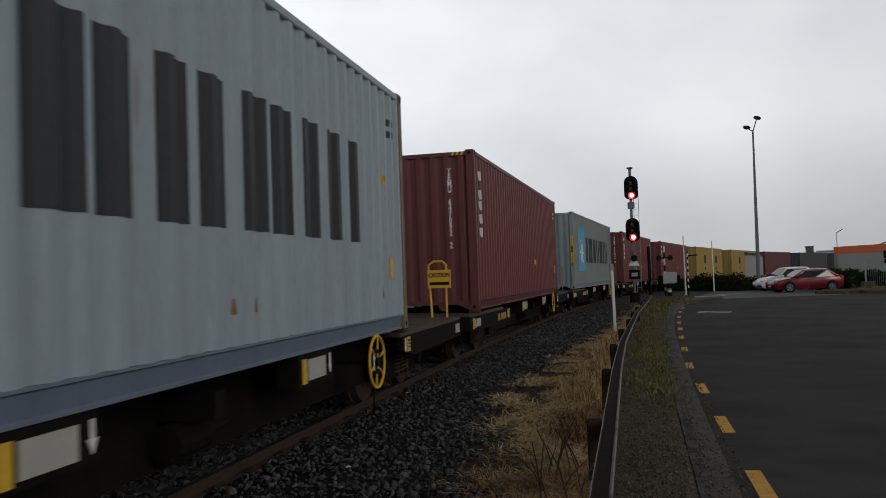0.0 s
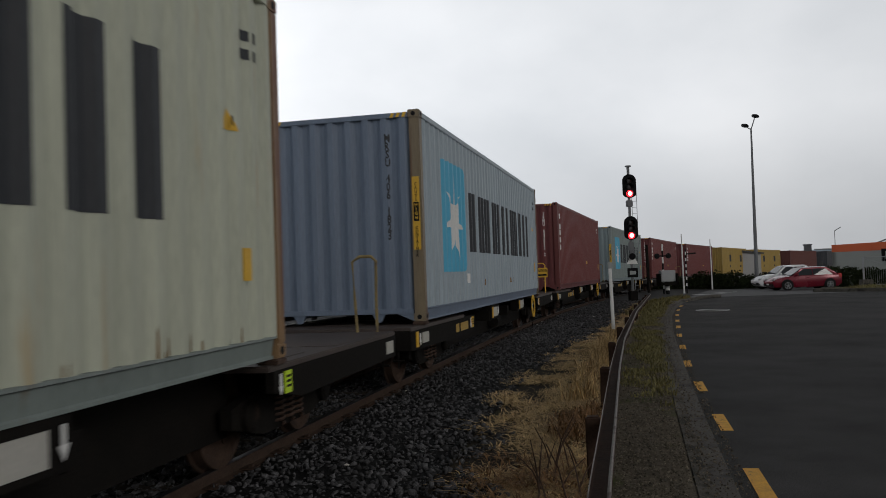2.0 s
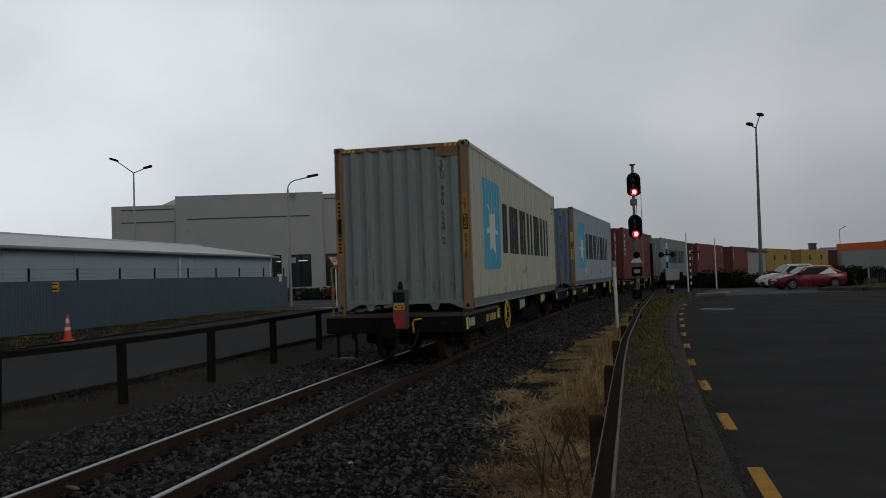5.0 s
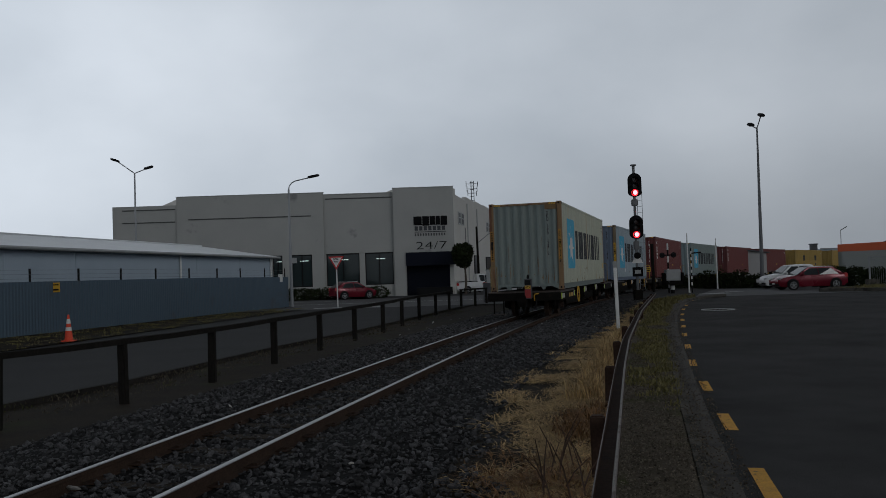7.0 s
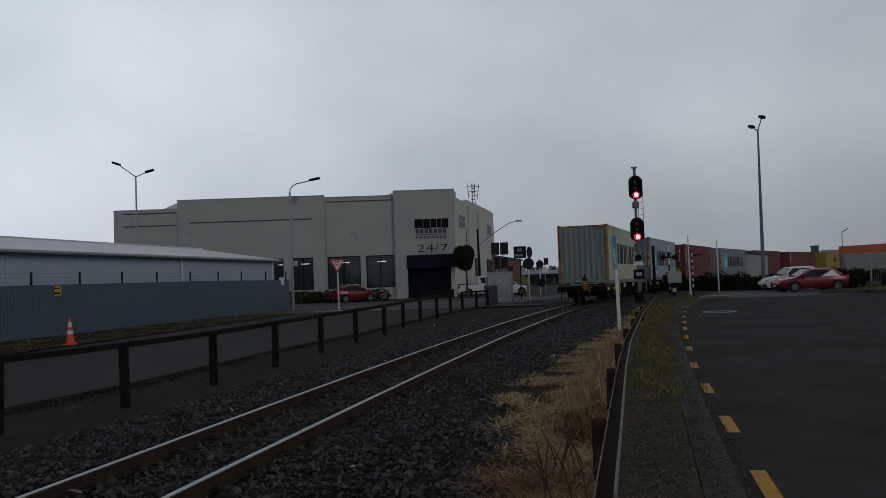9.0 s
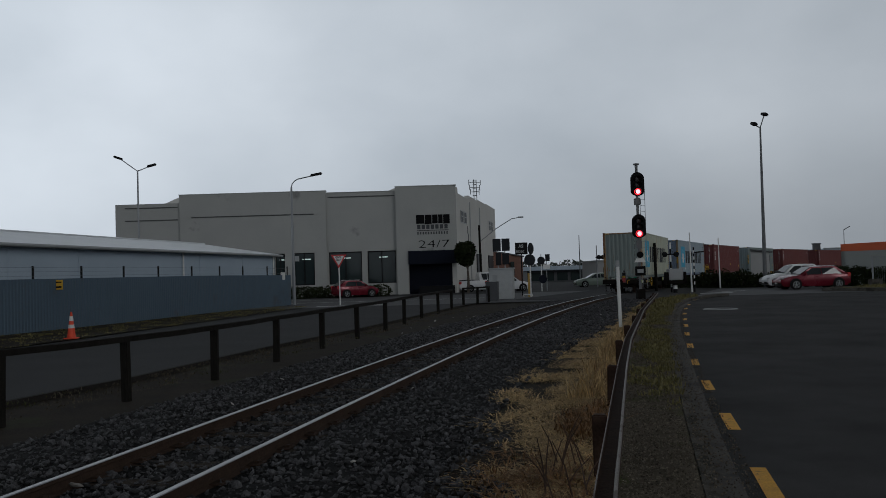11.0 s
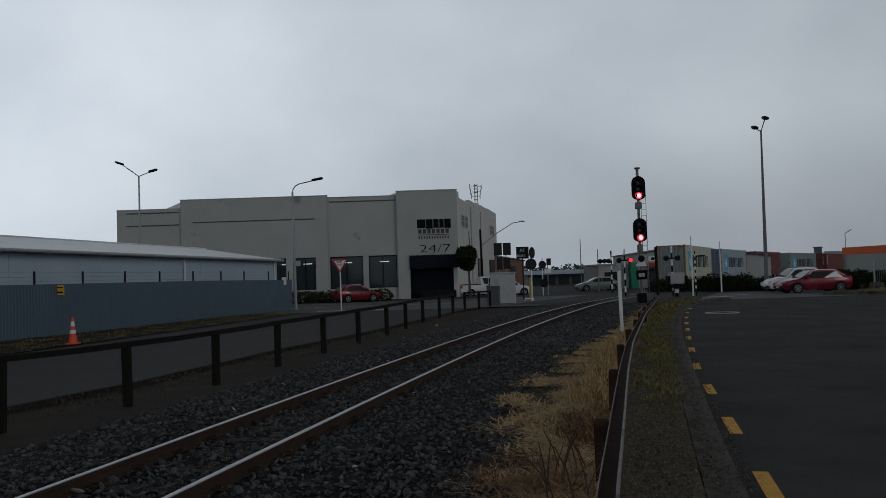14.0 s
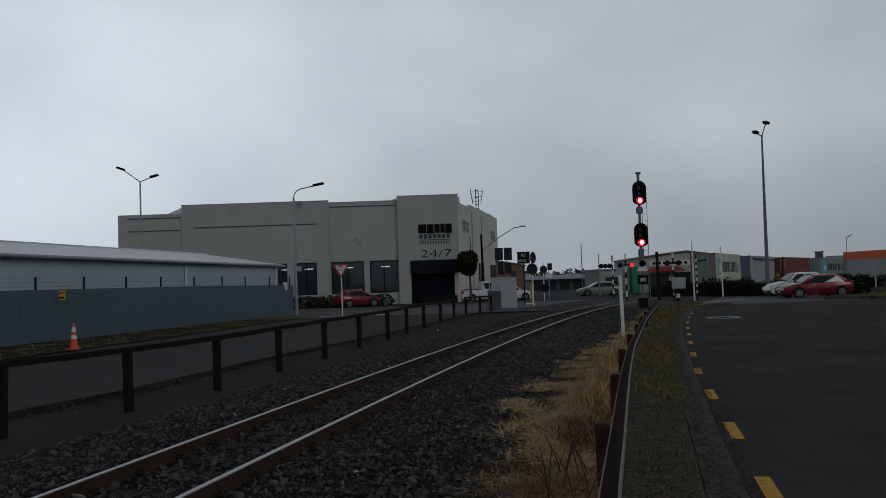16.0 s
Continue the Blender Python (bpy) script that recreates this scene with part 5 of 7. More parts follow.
# traffic cone
cone = thing("traffic_cone", "orange traffic cone with two white bands", "traffic cone", pose(-10.95, 24.85, 0.03) @ Matrix.Scale(0.88, 4))
part("base", Shape().box(-0.19, 0.19, -0.19, 0.19, 0.0, 0.045, cut=0.012), "orange", cone)
prof_c = lambda a, b: [(a, 0.145 - 0.115 * a / 0.9), (b, 0.145 - 0.115 * b / 0.9)]
part("body", Shape().lathe((0, 0, 0), (0, 0, 1), [(0.04, 0.14), (0.9, 0.03), (0.9, 0.0)], 20), "orange", cone, smooth=True)
for a, b in ((0.36, 0.48), (0.60, 0.76)):
    part("band", Shape().lathe((0, 0, 0), (0, 0, 1), [(a, 0.1475 - 0.128 * (a - 0.01)), (b, 0.1475 - 0.128 * (b - 0.01))], 20), "white", cone, smooth=True)

# long steel shed behind the fence
shed = thing("storage_shed", "long blue-grey steel shed with a pale low-pitched roof", "building")
E0, E1 = Vector((-19.1, 14.0, 0)), Vector((-11.05, 56.0, 0))
d = (E1 - E0).normalized()
r = Vector((d.y, -d.x, 0))
EV = 3.2
part("wall", Shape().prism([E0 + Vector((0, 0, -0.2)), E1 + Vector((0, 0, -0.3)), E1 + Vector((0, 0, EV - 0.12)), E0 + Vector((0, 0, EV - 0.12))], -r * 0.2), "shed_wall", shed)
part("wall", Shape().prism([E1 + Vector((0, 0, -0.3)), E1 - r * 10.4 + Vector((0, 0, -0.3)), E1 - r * 10.4 + Vector((0, 0, EV - 0.15)), E1 - r * 5.2 + Vector((0, 0, EV + 0.78)), E1 + Vector((0, 0, EV - 0.15))], -d * 0.2), "shed_wall", shed)
roof = Shape()
n = 40
R0, R1 = E0 - r * 5.2 + Vector((0, 0, 4.10)), E1 - r * 5.2 + d * 0.35 + Vector((0, 0, 3.98))
ea, eb = E0 + r * 0.35 + Vector((0, 0, EV - 0.05)), E1 + r * 0.35 + d * 0.35 + Vector((0, 0, EV - 0.12))
for i in range(n + 1):
    t = i / n
    roof.v += [ea.lerp(eb, t), R0.lerp(R1, t), ea.lerp(eb, t) + Vector((0, 0, 0.09)), R0.lerp(R1, t) + Vector((0, 0, 0.09 + 0.03 * (i % 2)))]
for i in range(n):
    a, b = 4 * i, 4 * i + 4
    roof.f += [(a + 2, b + 2, b + 3, a + 3), (a, a + 1, b + 1, b), (a, b, b + 2, a + 2)]
part("roof", roof, "shed_roof", shed)
part("roof", Shape().prism([R0, R1, E1 - r * 10.7 + d * 0.35 + Vector((0, 0, EV - 0.1)), E0 - r * 10.7 + Vector((0, 0, EV - 0.1))], (0, 0, 0.09)), "shed_roof", shed)
part("ridge_cap", Shape().tube([R0 + Vector((0, 0, 0.12)), R1 + Vector((0, 0, 0.12))], 0.06, 6), "shed_roof", shed)
part("gutter", Shape().tube([ea + Vector((0, 0, 0.02)) + r * 0.05, eb + Vector((0, 0, 0.02)) + r * 0.05], 0.07, 8), "grey_paint", shed)
for t in (0.33, 0.705, 0.99):
    p = E0.lerp(E1, t) + r * 0.08
    part("downpipe", Shape().tube([p + Vector((0, 0, -0.2)), p + Vector((0, 0, EV - 0.1))], 0.05, 8), "white", shed)
for t in (0.12, 0.2, 0.4, 0.5, 0.75, 0.88):
    p = E0.lerp(E1, t) + r * 0.01
    part("sheet_joint", Shape().tube([p, p + Vector((0, 0, EV - 0.15))], 0.015, 4), "shed_wall", shed)

# ---------------------------------------------------------------- large grey gymnasium building
GY = 78.0
gym = thing("commercial_building", "large grey two-storey building with dark shop windows and painted signs", "building")
base = gz(GY) - 0.1
# facade pieces: x from, x to, top, how far proud
BAYS = [(-30.1, -24.1, 8.85, 0.0), (-24.1, -10.5, 9.56, 0.18), (-10.5, -4.0, 9.38, 0.0), (-4.0, 1.6, 9.72, 0.35)]
WIN = [(-10.35, -7.28), (-6.76, -4.13)]
SILL, HEAD = 0.85, 3.86


def slab(x0, x1, z0, z1, y, thick=0.4, mat="wall_grey", name="wall"):
    return part(name, Shape().box(x0, x1, y, y + thick, z0, z1), mat, gym)


for x0, x1, topz, proud in BAYS:
    y = GY - proud
    cut = [w for w in WIN if w[0] >= x0 - 0.01 and w[1] <= x1 + 0.01]
    if x0 == -4.0:
        slab(x0, -2.93, base, topz, y)
        slab(-2.93, x1, 3.74, topz, y)
        continue
    if x0 == -24.1:
        cut = [(-22.5, -20.0), (-18.8, -16.2), (-15.3, -14.4), (-13.6, -11.65)]
    if not cut:
        slab(x0, x1, base, topz, y)
        continue
    slab(x0, x1, HEAD, topz, y)
    slab(x0, x1, base, SILL, y)
    edges = [x0] + [q for w in cut for q in w] + [x1]
    for a, b in zip(edges[::2], edges[1::2]):
        slab(a, b, SILL, HEAD, y)
    for a, b in cut:
        fr = Shape().box(a, b, y + 0.14, y + 0.24, SILL, SILL + 0.09).box(a, b, y + 0.14, y + 0.24, HEAD - 0.09, HEAD)
        for q in (a, (a + b) / 2 - 0.04, b - 0.08):
            fr.box(q, q + 0.08, y + 0.14, y + 0.24, SILL, HEAD)
        wn_ = part("window", fr, "black", gym)
        part("pane", Shape().box(a, b, y + 0.25, y + 0.28, SILL, HEAD), "shop_glass", wn_)
        part("ceiling_tube", Shape().box((a * 0.6 + b * 0.4), (a * 0.6 + b * 0.4) + 0.8, y + 0.16, y + 0.2, HEAD - 0.62, HEAD - 0.55), "tube_light", wn_)
# joints as raised dark strips, a groove's shadow put into their colour, and ledges
for x0, x1, z, y in ((-29.2, -24.3, 8.42, GY), (-29.2, -24.3, 7.25, GY), (-23.0, -11.65, 7.40, GY - 0.18), (-10.3, -4.1, 8.93, GY)):
    part("shadow_groove", Shape().box(x0, x1, y - 0.05, y + 0.01, z, z + 0.09), "groove_shade", gym)
part("faint_ledge", Shape().box(-10.3, -4.1, GY - 0.02, GY + 0.01, 7.60, 7.66), "wall_grey", gym)
part("parapet_cap", Shape().box(-4.05, 1.65, GY - 0.40, GY + 0.1, 9.72, 9.80), "wall_grey", gym)
part("parapet_cap", Shape().box(-24.15, -10.45, GY - 0.22, GY + 0.3, 9.56, 9.62), "wall_grey", gym)
part("parapet_cap", Shape().box(-10.45, -4.05, GY - 0.04, GY + 0.3, 9.38, 9.44), "wall_grey", gym)
# roof gables behind the parapet
for x0, x1, zt, gy in ((-28.6, -25.6, 10.05, GY + 6), (-7.0, -3.9, 10.0, GY + 3)):
    part("roof_gable", Shape().prism([(x0, gy, 8.9), (x1, gy, 8.9), ((x0 * 0.03 + x1 * 0.97), gy, zt), ((x0 * 0.08 + x1 * 0.92), gy, zt)], (0, 20, 0)), "wall_light", gym)
part("roof_deck", Shape().box(-29.9, 1.3, GY + 0.4, GY + 45, 8.4, 8.6), "shed_roof", gym)
part("rear_wall", Shape().box(-30.0, 6.6, GY + 44.6, GY + 45, base, 9.0), "wall_grey", gym)
part("side_wall", Shape().box(-30.1, -29.7, GY + 0.4, GY + 44.6, base, 8.8), "wall_grey", gym)
# entrance canopy, dark
part("entrance", Shape().box(-2.93, 1.5, GY + 0.9, GY + 1.0, base, 3.8), "navy", gym, "dark recessed entrance")
part("canopy_fascia", Shape().box(-2.95, 1.62, GY - 0.50, GY - 0.36, 2.50, 3.74), "navy", gym, "dark navy fascia")
part("planter", Shape().box(-2.0, 1.3, GY - 0.2, GY + 0.4, base, 0.45), "black", gym)
# the side wall running back from the corner, its stronger light put into a paler grey
C0, C1 = Vector((1.5, GY + 0.2, 0)), Vector((7.2, GY + 32, 0))
dd = (C1 - C0).normalized()
nn = Vector((dd.y, -dd.x, 0))
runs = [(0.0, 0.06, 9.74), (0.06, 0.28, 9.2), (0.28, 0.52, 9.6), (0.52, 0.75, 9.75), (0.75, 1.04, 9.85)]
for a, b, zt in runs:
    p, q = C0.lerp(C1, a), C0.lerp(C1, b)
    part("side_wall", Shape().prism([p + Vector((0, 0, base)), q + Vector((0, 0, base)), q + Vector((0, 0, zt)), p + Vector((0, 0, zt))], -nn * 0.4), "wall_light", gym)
for a, b, z0, z1 in ((0.10, 0.15, 6.46, 7.7), (0.165, 0.22, 6.46, 7.7), (0.81, 0.86, 6.7, 7.95), (0.88, 0.93, 6.7, 7.95), (0.43, 0.56, 0.0, 3.6), (0.76, 0.92, 0.0, 3.6)):
    p, q = C0.lerp(C1, a) + nn * 0.03, C0.lerp(C1, b) + nn * 0.03
    w = part("window", Shape().prism([p + Vector((0, 0, z0)), q + Vector((0, 0, z0)), q + Vector((0, 0, z1)), p + Vector((0, 0, z1))], nn * 0.04), "cab_grey" if z0 > 1 else "black", gym)
    part("pane", Shape().prism([p.lerp(q, 0.12) + Vector((0, 0, z0 + 0.1)), p.lerp(q, 0.88) + Vector((0, 0, z0 + 0.1)), p.lerp(q, 0.88) + Vector((0, 0, z1 - 0.1)), p.lerp(q, 0.12) + Vector((0, 0, z1 - 0.1))], nn * 0.05), "dull_glass", w)
    if z0 > 1:
        part("glazing_bar", Shape().prism([p.lerp(q, h_) + Vector((0, 0, z_)) for h_, z_ in ((0.1, (z0 + z1) / 2), (0.9, (z0 + z1) / 2), (0.9, (z0 + z1) / 2 + 0.08), (0.1, (z0 + z1) / 2 + 0.08))], nn * 0.07), "cab_grey", w)
for a in (0.29, 0.53):
    p = C0.lerp(C1, a) + nn * 0.09
    part("downpipe", Shape().tube([p + Vector((0, 0, base)), p + Vector((0, 0, 8.9))], 0.06, 6), "cab_grey", gym)
p = C0.lerp(C1, 0.235) + nn * 0.06
part("wall_conduit", Shape().tube([p + Vector((0, 0, 6.3)), p + Vector((0, 0, 5.6)), p + dd * 0.25 + Vector((0, 0, 5.5)), p + dd * 0.25 + Vector((0, 0, 4.6))], 0.04, 5), "box_grey", gym)
# painted signs: name as bars, hours as figures
y = GY - 0.36
for x, wd, z in ((-2.14, 0.76, 6.25), (-1.32, 0.62, 6.18), (-0.64, 0.50, 6.25), (-0.08, 0.40, 6.25), (0.38, 0.60, 6.20)):
    part("name_bar", Shape().box(x, x + wd, y - 0.03, y, z, 7.06), "signal_black", gym, "dark painted bar")
for z in (6.24, 5.58):
    part("sign_line", Shape().box(-2.05, 0.85, y - 0.02, y, z, z + 0.06), "ink", gym)
for i in range(7):
    part("name_bar", Shape().box(-2.05 + i * 0.42, -2.05 + i * 0.42 + 0.30, y - 0.02, y, 5.74, 6.14), "sign_grey", gym, "grey painted bar")
for i in range(12):
    part("name_bar", Shape().box(-2.05 + i * 0.245, -2.05 + i * 0.245 + 0.12, y - 0.02, y, 5.24, 5.48), "sign_grey", gym)
part("hours_sign", word(lambda u, v, o: Vector((u, y - o, v)), "24/7", 1.03, -2.03, 4.0, 1.62, 0.0, 0.02, -0.012), "signal_black", gym, "painted figures 24/7")

# small lattice mast on its roof
mast = thing("roof_mast", "lattice radio mast with antennas on the roof", "mast", pose(4.36, 100, 8.7) @ Matrix.Scale(0.86, 4))
for a in range(3):
    x, y_ = math.cos(a * 2.094) * 0.28, math.sin(a * 2.094) * 0.28
    part("leg", Shape().tube([(x, y_, 0), (x * 0.8, y_ * 0.8, 4.6)], 0.05, 5), "box_grey", mast)
for k in range(9):
    z = 0.4 + k * 0.5
    part("brace", Shape().ring((0, 0, z), 0.28, 0.03, (0, 0, 1), 6), "box_grey", mast)
for z, l in ((4.2, 0.8), (3.5, 0.7), (2.9, 0.6)):
    part("antenna", Shape().tube([(-l, 0, z), (l, 0, z)], 0.035, 5).tube([(-l, 0, z - 0.35), (-l, 0, z + 0.4)], 0.05, 5).tube([(l, 0, z - 0.4), (l, 0, z + 0.3)], 0.05, 5), "box_grey", mast)

# hedge in front of the windows and a round street tree
def leaves(name, mat, pieces, n, size, label, category, seed=3, kind="stuff", parent=None):
    """Small leaf quads filling a few uneven lumps: (centre, radii)."""
    r = np.random.RandomState(seed)
    vs = []
    tot = sum(a[1][0] * a[1][1] * a[1][2] for a in pieces)
    for c, rad in pieces:
        k = max(20, int(n * rad[0] * rad[1] * rad[2] / tot))
        q = r.normal(0, 1, (k, 3))
        q /= np.linalg.norm(q, axis=1)[:, None]
        q *= (r.uniform(0.55, 1.0, (k, 1)) ** 0.4) * np.array(rad) * r.uniform(0.85, 1.12, (k, 1))
        p = q + np.array(c)
        a, b = r.normal(0, 1, (k, 3)), r.normal(0, 1, (k, 3))
        a /= np.linalg.norm(a, axis=1)[:, None]
        b -= (a * b).sum(1)[:, None] * a
        b /= np.linalg.norm(b, axis=1)[:, None]
        s = (size * r.uniform(0.5, 1.4, k))[:, None]
        vs.append(np.stack([p - a * s, p + b * s * 0.55, p + a * s, p - b * s * 0.55], 1).reshape(-1, 3))
    v = np.concatenate(vs)
    m = len(v) // 4
    me = bpy.data.meshes.new(name)
    me.vertices.add(len(v))
    me.vertices.foreach_set("co", v.reshape(-1))
    me.loops.add(len(v))
    me.loops.foreach_set("vertex_index", np.arange(len(v)))
    me.polygons.add(m)
    me.polygons.foreach_set("loop_start", np.arange(m) * 4)
    me.update(calc_edges=True)
    me.materials.append(M[mat])
    ob = new(name, me)
    ob.parent = parent
    return tagged(ob, label, category, "", kind) if parent is None else ob


rr = random.Random(21)
leaves("low_hedge", "hedge", [((x, GY - 6.5 + rr.uniform(-0.3, 0.3), 0.25), (0.9, 0.7, rr.uniform(0.5, 0.75))) for x in np.arange(-15.5, -4.6, 0.8)], 7000, 0.10, "low clipped dark green hedge before the shop windows", "hedge", 31)
tree = thing("street_tree", "dark round-headed street tree at the building's corner", "tree", pose(2.45, 76, gz(76)))
part("trunk", Shape().tube([(0, 0, 0), (0.05, 0, 1.2), (0.0, 0.05, 2.4)], 0.13, 8, 0.09), "bark", tree)
for a in range(5):
    part("limb", Shape().tube([(0, 0, 2.2), (math.cos(a * 1.26) * 0.5, math.sin(a * 1.26) * 0.5, 3.0), (math.cos(a * 1.26) * 0.9, math.sin(a * 1.26) * 0.9, 3.9)], 0.05, 6, 0.02), "bark", tree)
leaves("crown", "hedge", [((-0.2, 0, 3.5), (0.85, 0.85, 0.95)), ((0.1, 0.1, 3.9), (0.65, 0.7, 0.75)), ((-0.5, -0.1, 3.75), (0.65, 0.7, 0.8)), ((-0.1, 0.2, 3.0), (0.7, 0.7, 0.6))], 6000, 0.13, "", "", 32, "", tree)

# ---------------------------------------------------------------- street lamps and road signs on that side
def pole(sh, x, y, h, r0, r1, lean=0.0):
    return sh.tube([(x, y, gz(y) - 0.2), (x + lean * 0.5, y, gz(y) + h * 0.5), (x + lean, y, gz(y) + h)], r0, 10, r1)


lamp = thing("street_lamp", "grey twin-arm street lamp behind the shed", "street lamp", group="street lamps")
x, y = -21.51, 60.0
part("column", pole(Shape(), x, y, 9.75, 0.09, 0.055), "galv", lamp)
for tx, tz in ((-1.15, 0.86), (0.85, 0.32)):
    part("arm", Shape().tube([(x, y, gz(y) + 9.7), (x + tx, y, gz(y) + 9.7 + tz)], 0.035, 8), "galv", lamp)
    part("head", Shape().box(-0.32, 0.32, -0.13, 0.13, -0.07, 0.09, pose(x + tx * 1.2, y, gz(y) + 9.72 + tz * 1.12, 0, -14 if tx > 0 else 20, 0), cut=0.04), "black", lamp)
lamp = thing("street_lamp", "grey curved-arm street lamp beside the give way sign", "street lamp", group="street lamps")
x, y = -9.1, 52.0
part("column", pole(Shape(), x, y, 7.3, 0.11, 0.06, -0.02), "galv", lamp)
arc = [(x - 0.02, y, gz(y) + 7.3)] + [(x + 0.65 - 0.67 * math.cos(t), y, gz(y) + 7.3 + 0.55 * math.sin(t)) for t in (0.4, 0.8, 1.2, 1.5)] + [(x + 1.35, y, gz(y) + 8.0)]
part("arm", Shape().tube(arc, 0.035, 8), "galv", lamp)
part("head", Shape().box(-0.36, 0.36, -0.14, 0.14, -0.06, 0.08, pose(x + 1.55, y, gz(y) + 8.06, 0, -10, 0), cut=0.04), "black", lamp)
part("bracket_sign", Shape().box(x + 0.08, x + 0.36, y - 0.02, y + 0.02, 2.62, 2.95), "grey_paint", lamp)

gw = thing("give_way_sign", "triangular white and red give way sign on a white post", "road sign")
x, y, z = -5.93, 49.0, 2.62
part("post", Shape().tube([(x + 0.02, y, gz(y) - 0.1), (x, y, z + 0.1)], 0.038, 8), "white", gw)
tri = lambda s, yy, zz=0.0: [(x - 0.45 * s, yy, z + 0.26 * s + zz), (x + 0.45 * s, yy, z + 0.26 * s + zz), (x, yy, z - 0.52 * s + zz)]
plate_ = part("plate", Shape().prism(tri(1.0, y - 0.06), (0, 0.02, 0)), "sign_red", gw, "red border")
part("face", Shape().prism(tri(0.72, y - 0.068), (0, 0.006, 0)), "white", plate_)
part("lettering", word(lambda u, v, o: Vector((u, y - 0.068 - o, v)), "GIVE", 0.17, x - 0.19, z + 0.05, 0.9, 0.0, 0.004), "black", plate_)
part("lettering", word(lambda u, v, o: Vector((u, y - 0.068 - o, v)), "WAY", 0.15, x - 0.15, z - 0.10, 0.8, 0.0, 0.004), "black", plate_)


# ---------------------------------------------------------------- guard rail of old rails beside the verge
guard = thing("guard_rail", "low guard rail of rusty old rails on rusty posts", "guard rail")
GR_H = 0.52
line = [Vector((lerp(GUARD, y), y, GR_H)) for y in np.concatenate([np.arange(-1.0, 36.0, 0.8), [35.92]])]
for nm, mat, sec in (("channel_rail", "guard_steel", [(-0.083, -0.09), (0.034, -0.09), (0.034, -0.006), (0.02, -0.006), (0.015, -0.045), (-0.070, -0.045), (-0.074, -0.012), (-0.083, -0.012)]), ("worn_edge", "rail_worn", [(-0.085, -0.02), (-0.075, -0.02), (-0.076, -0.006), (-0.083, -0.006)]), ("worn_lip", "rail_worn", [(0.018, -0.02), (0.038, -0.02), (0.038, 0.006), (0.030, 0.010), (0.018, 0.004)])):
    sh, k = Shape(), len(sec)
    for i, p in enumerate(line):
        q = line[min(i + 1, len(line) - 1)] - line[max(i - 1, 0)]
        r = Vector((q.y, -q.x, 0)).normalized()
        bow = 0.005 * noise.noise((p.y * 0.6, 0, 0))
        sh.v += [p + r * (a + bow) + Vector((0, 0, b + bow)) for a, b in sec]
    sh.f = [(i * k + j, i * k + (j + 1) % k, (i + 1) * k + (j + 1) % k, (i + 1) * k + j) for i in range(len(line) - 1) for j in range(k)] + [tuple(range(k))]
    part(nm, sh, mat, guard)
rng = random.Random(5)
for y in (0.6, 3.4, 6.5, 9.75, 13.0, 16.3, 19.5, 22.7, 25.9, 29.2, 32.5, 35.3):
    x = lerp(GUARD, y) - 0.145
    m = pose(x, y, 0, rng.uniform(-2, 2), rng.uniform(-2, 2), -15 + rng.uniform(-6, 6))
    pst = part("post", Shape().box(-0.06, 0.055, -0.05, 0.05, -0.2, 0.53, m, cut=0.012), "guard_steel", guard)
    part("bolt", Shape().lathe(m @ Vector((0.08, 0, 0.45)), (1, 0, 0), [(0, 0.022), (0.02, 0.022)], 8), "rail_worn", pst)

# brittle weed stalks by the nearest posts
wd = Shape()
for i in range(16):
    y = 6.2 + rng.uniform(-0.4, 0.9)
    x = lerp(GUARD, y) - rng.uniform(0.2, 0.55)
    a = rng.uniform(0, 6.28)
    h = rng.uniform(0.25, 0.5)
    wd.tube([(x, y, 0.03), (x + math.cos(a) * 0.08, y + math.sin(a) * 0.08, h * 0.6), (x + math.cos(a) * 0.2, y + math.sin(a) * 0.2, h)], 0.008, 5, 0.003)
tagged(part("weed_stalks", wd, "rust"), "dead brown weed stalks by the guard rail", "weeds", "", "stuff")

# white marker post
wp = thing("marker_post", "white railway marker post with a grey cap", "post", pose(4.80, 22.6, 0.05))
part("post", Shape().box(-0.042, 0.042, -0.04, 0.04, -0.2, 1.75, pose(0, 0, 0, 0, -1.0, 0), cut=0.012), "white", wp)
part("cap", Shape().box(-0.05, 0.05, -0.048, 0.048, 1.62, 1.80, pose(0, 0, 0, 0, -1.0, 0), cut=0.01), "grey_paint", wp)

# ---------------------------------------------------------------- railway signal with two red heads
sig = thing("railway_signal", "railway signal post with two black heads showing red", "railway signal")
SX, SY = 9.86, 41.5
part("mast", Shape().tube([(SX, SY, 0.0), (SX, SY, 6.6)], 0.07, 12), "lamp_grey", sig)
part("finial", Shape().lathe((SX, SY, 6.6), (0, 0, 1), [(0, 0.075), (0.10, 0.075), (0.12, 0.15), (0.18, 0.15), (0.20, 0.0)], 14), "lamp_grey", sig)
part("base", Shape().box(SX - 0.2, SX + 0.2, SY - 0.2, SY + 0.2, -0.1, 0.55, cut=0.03), "dark_steel", sig)


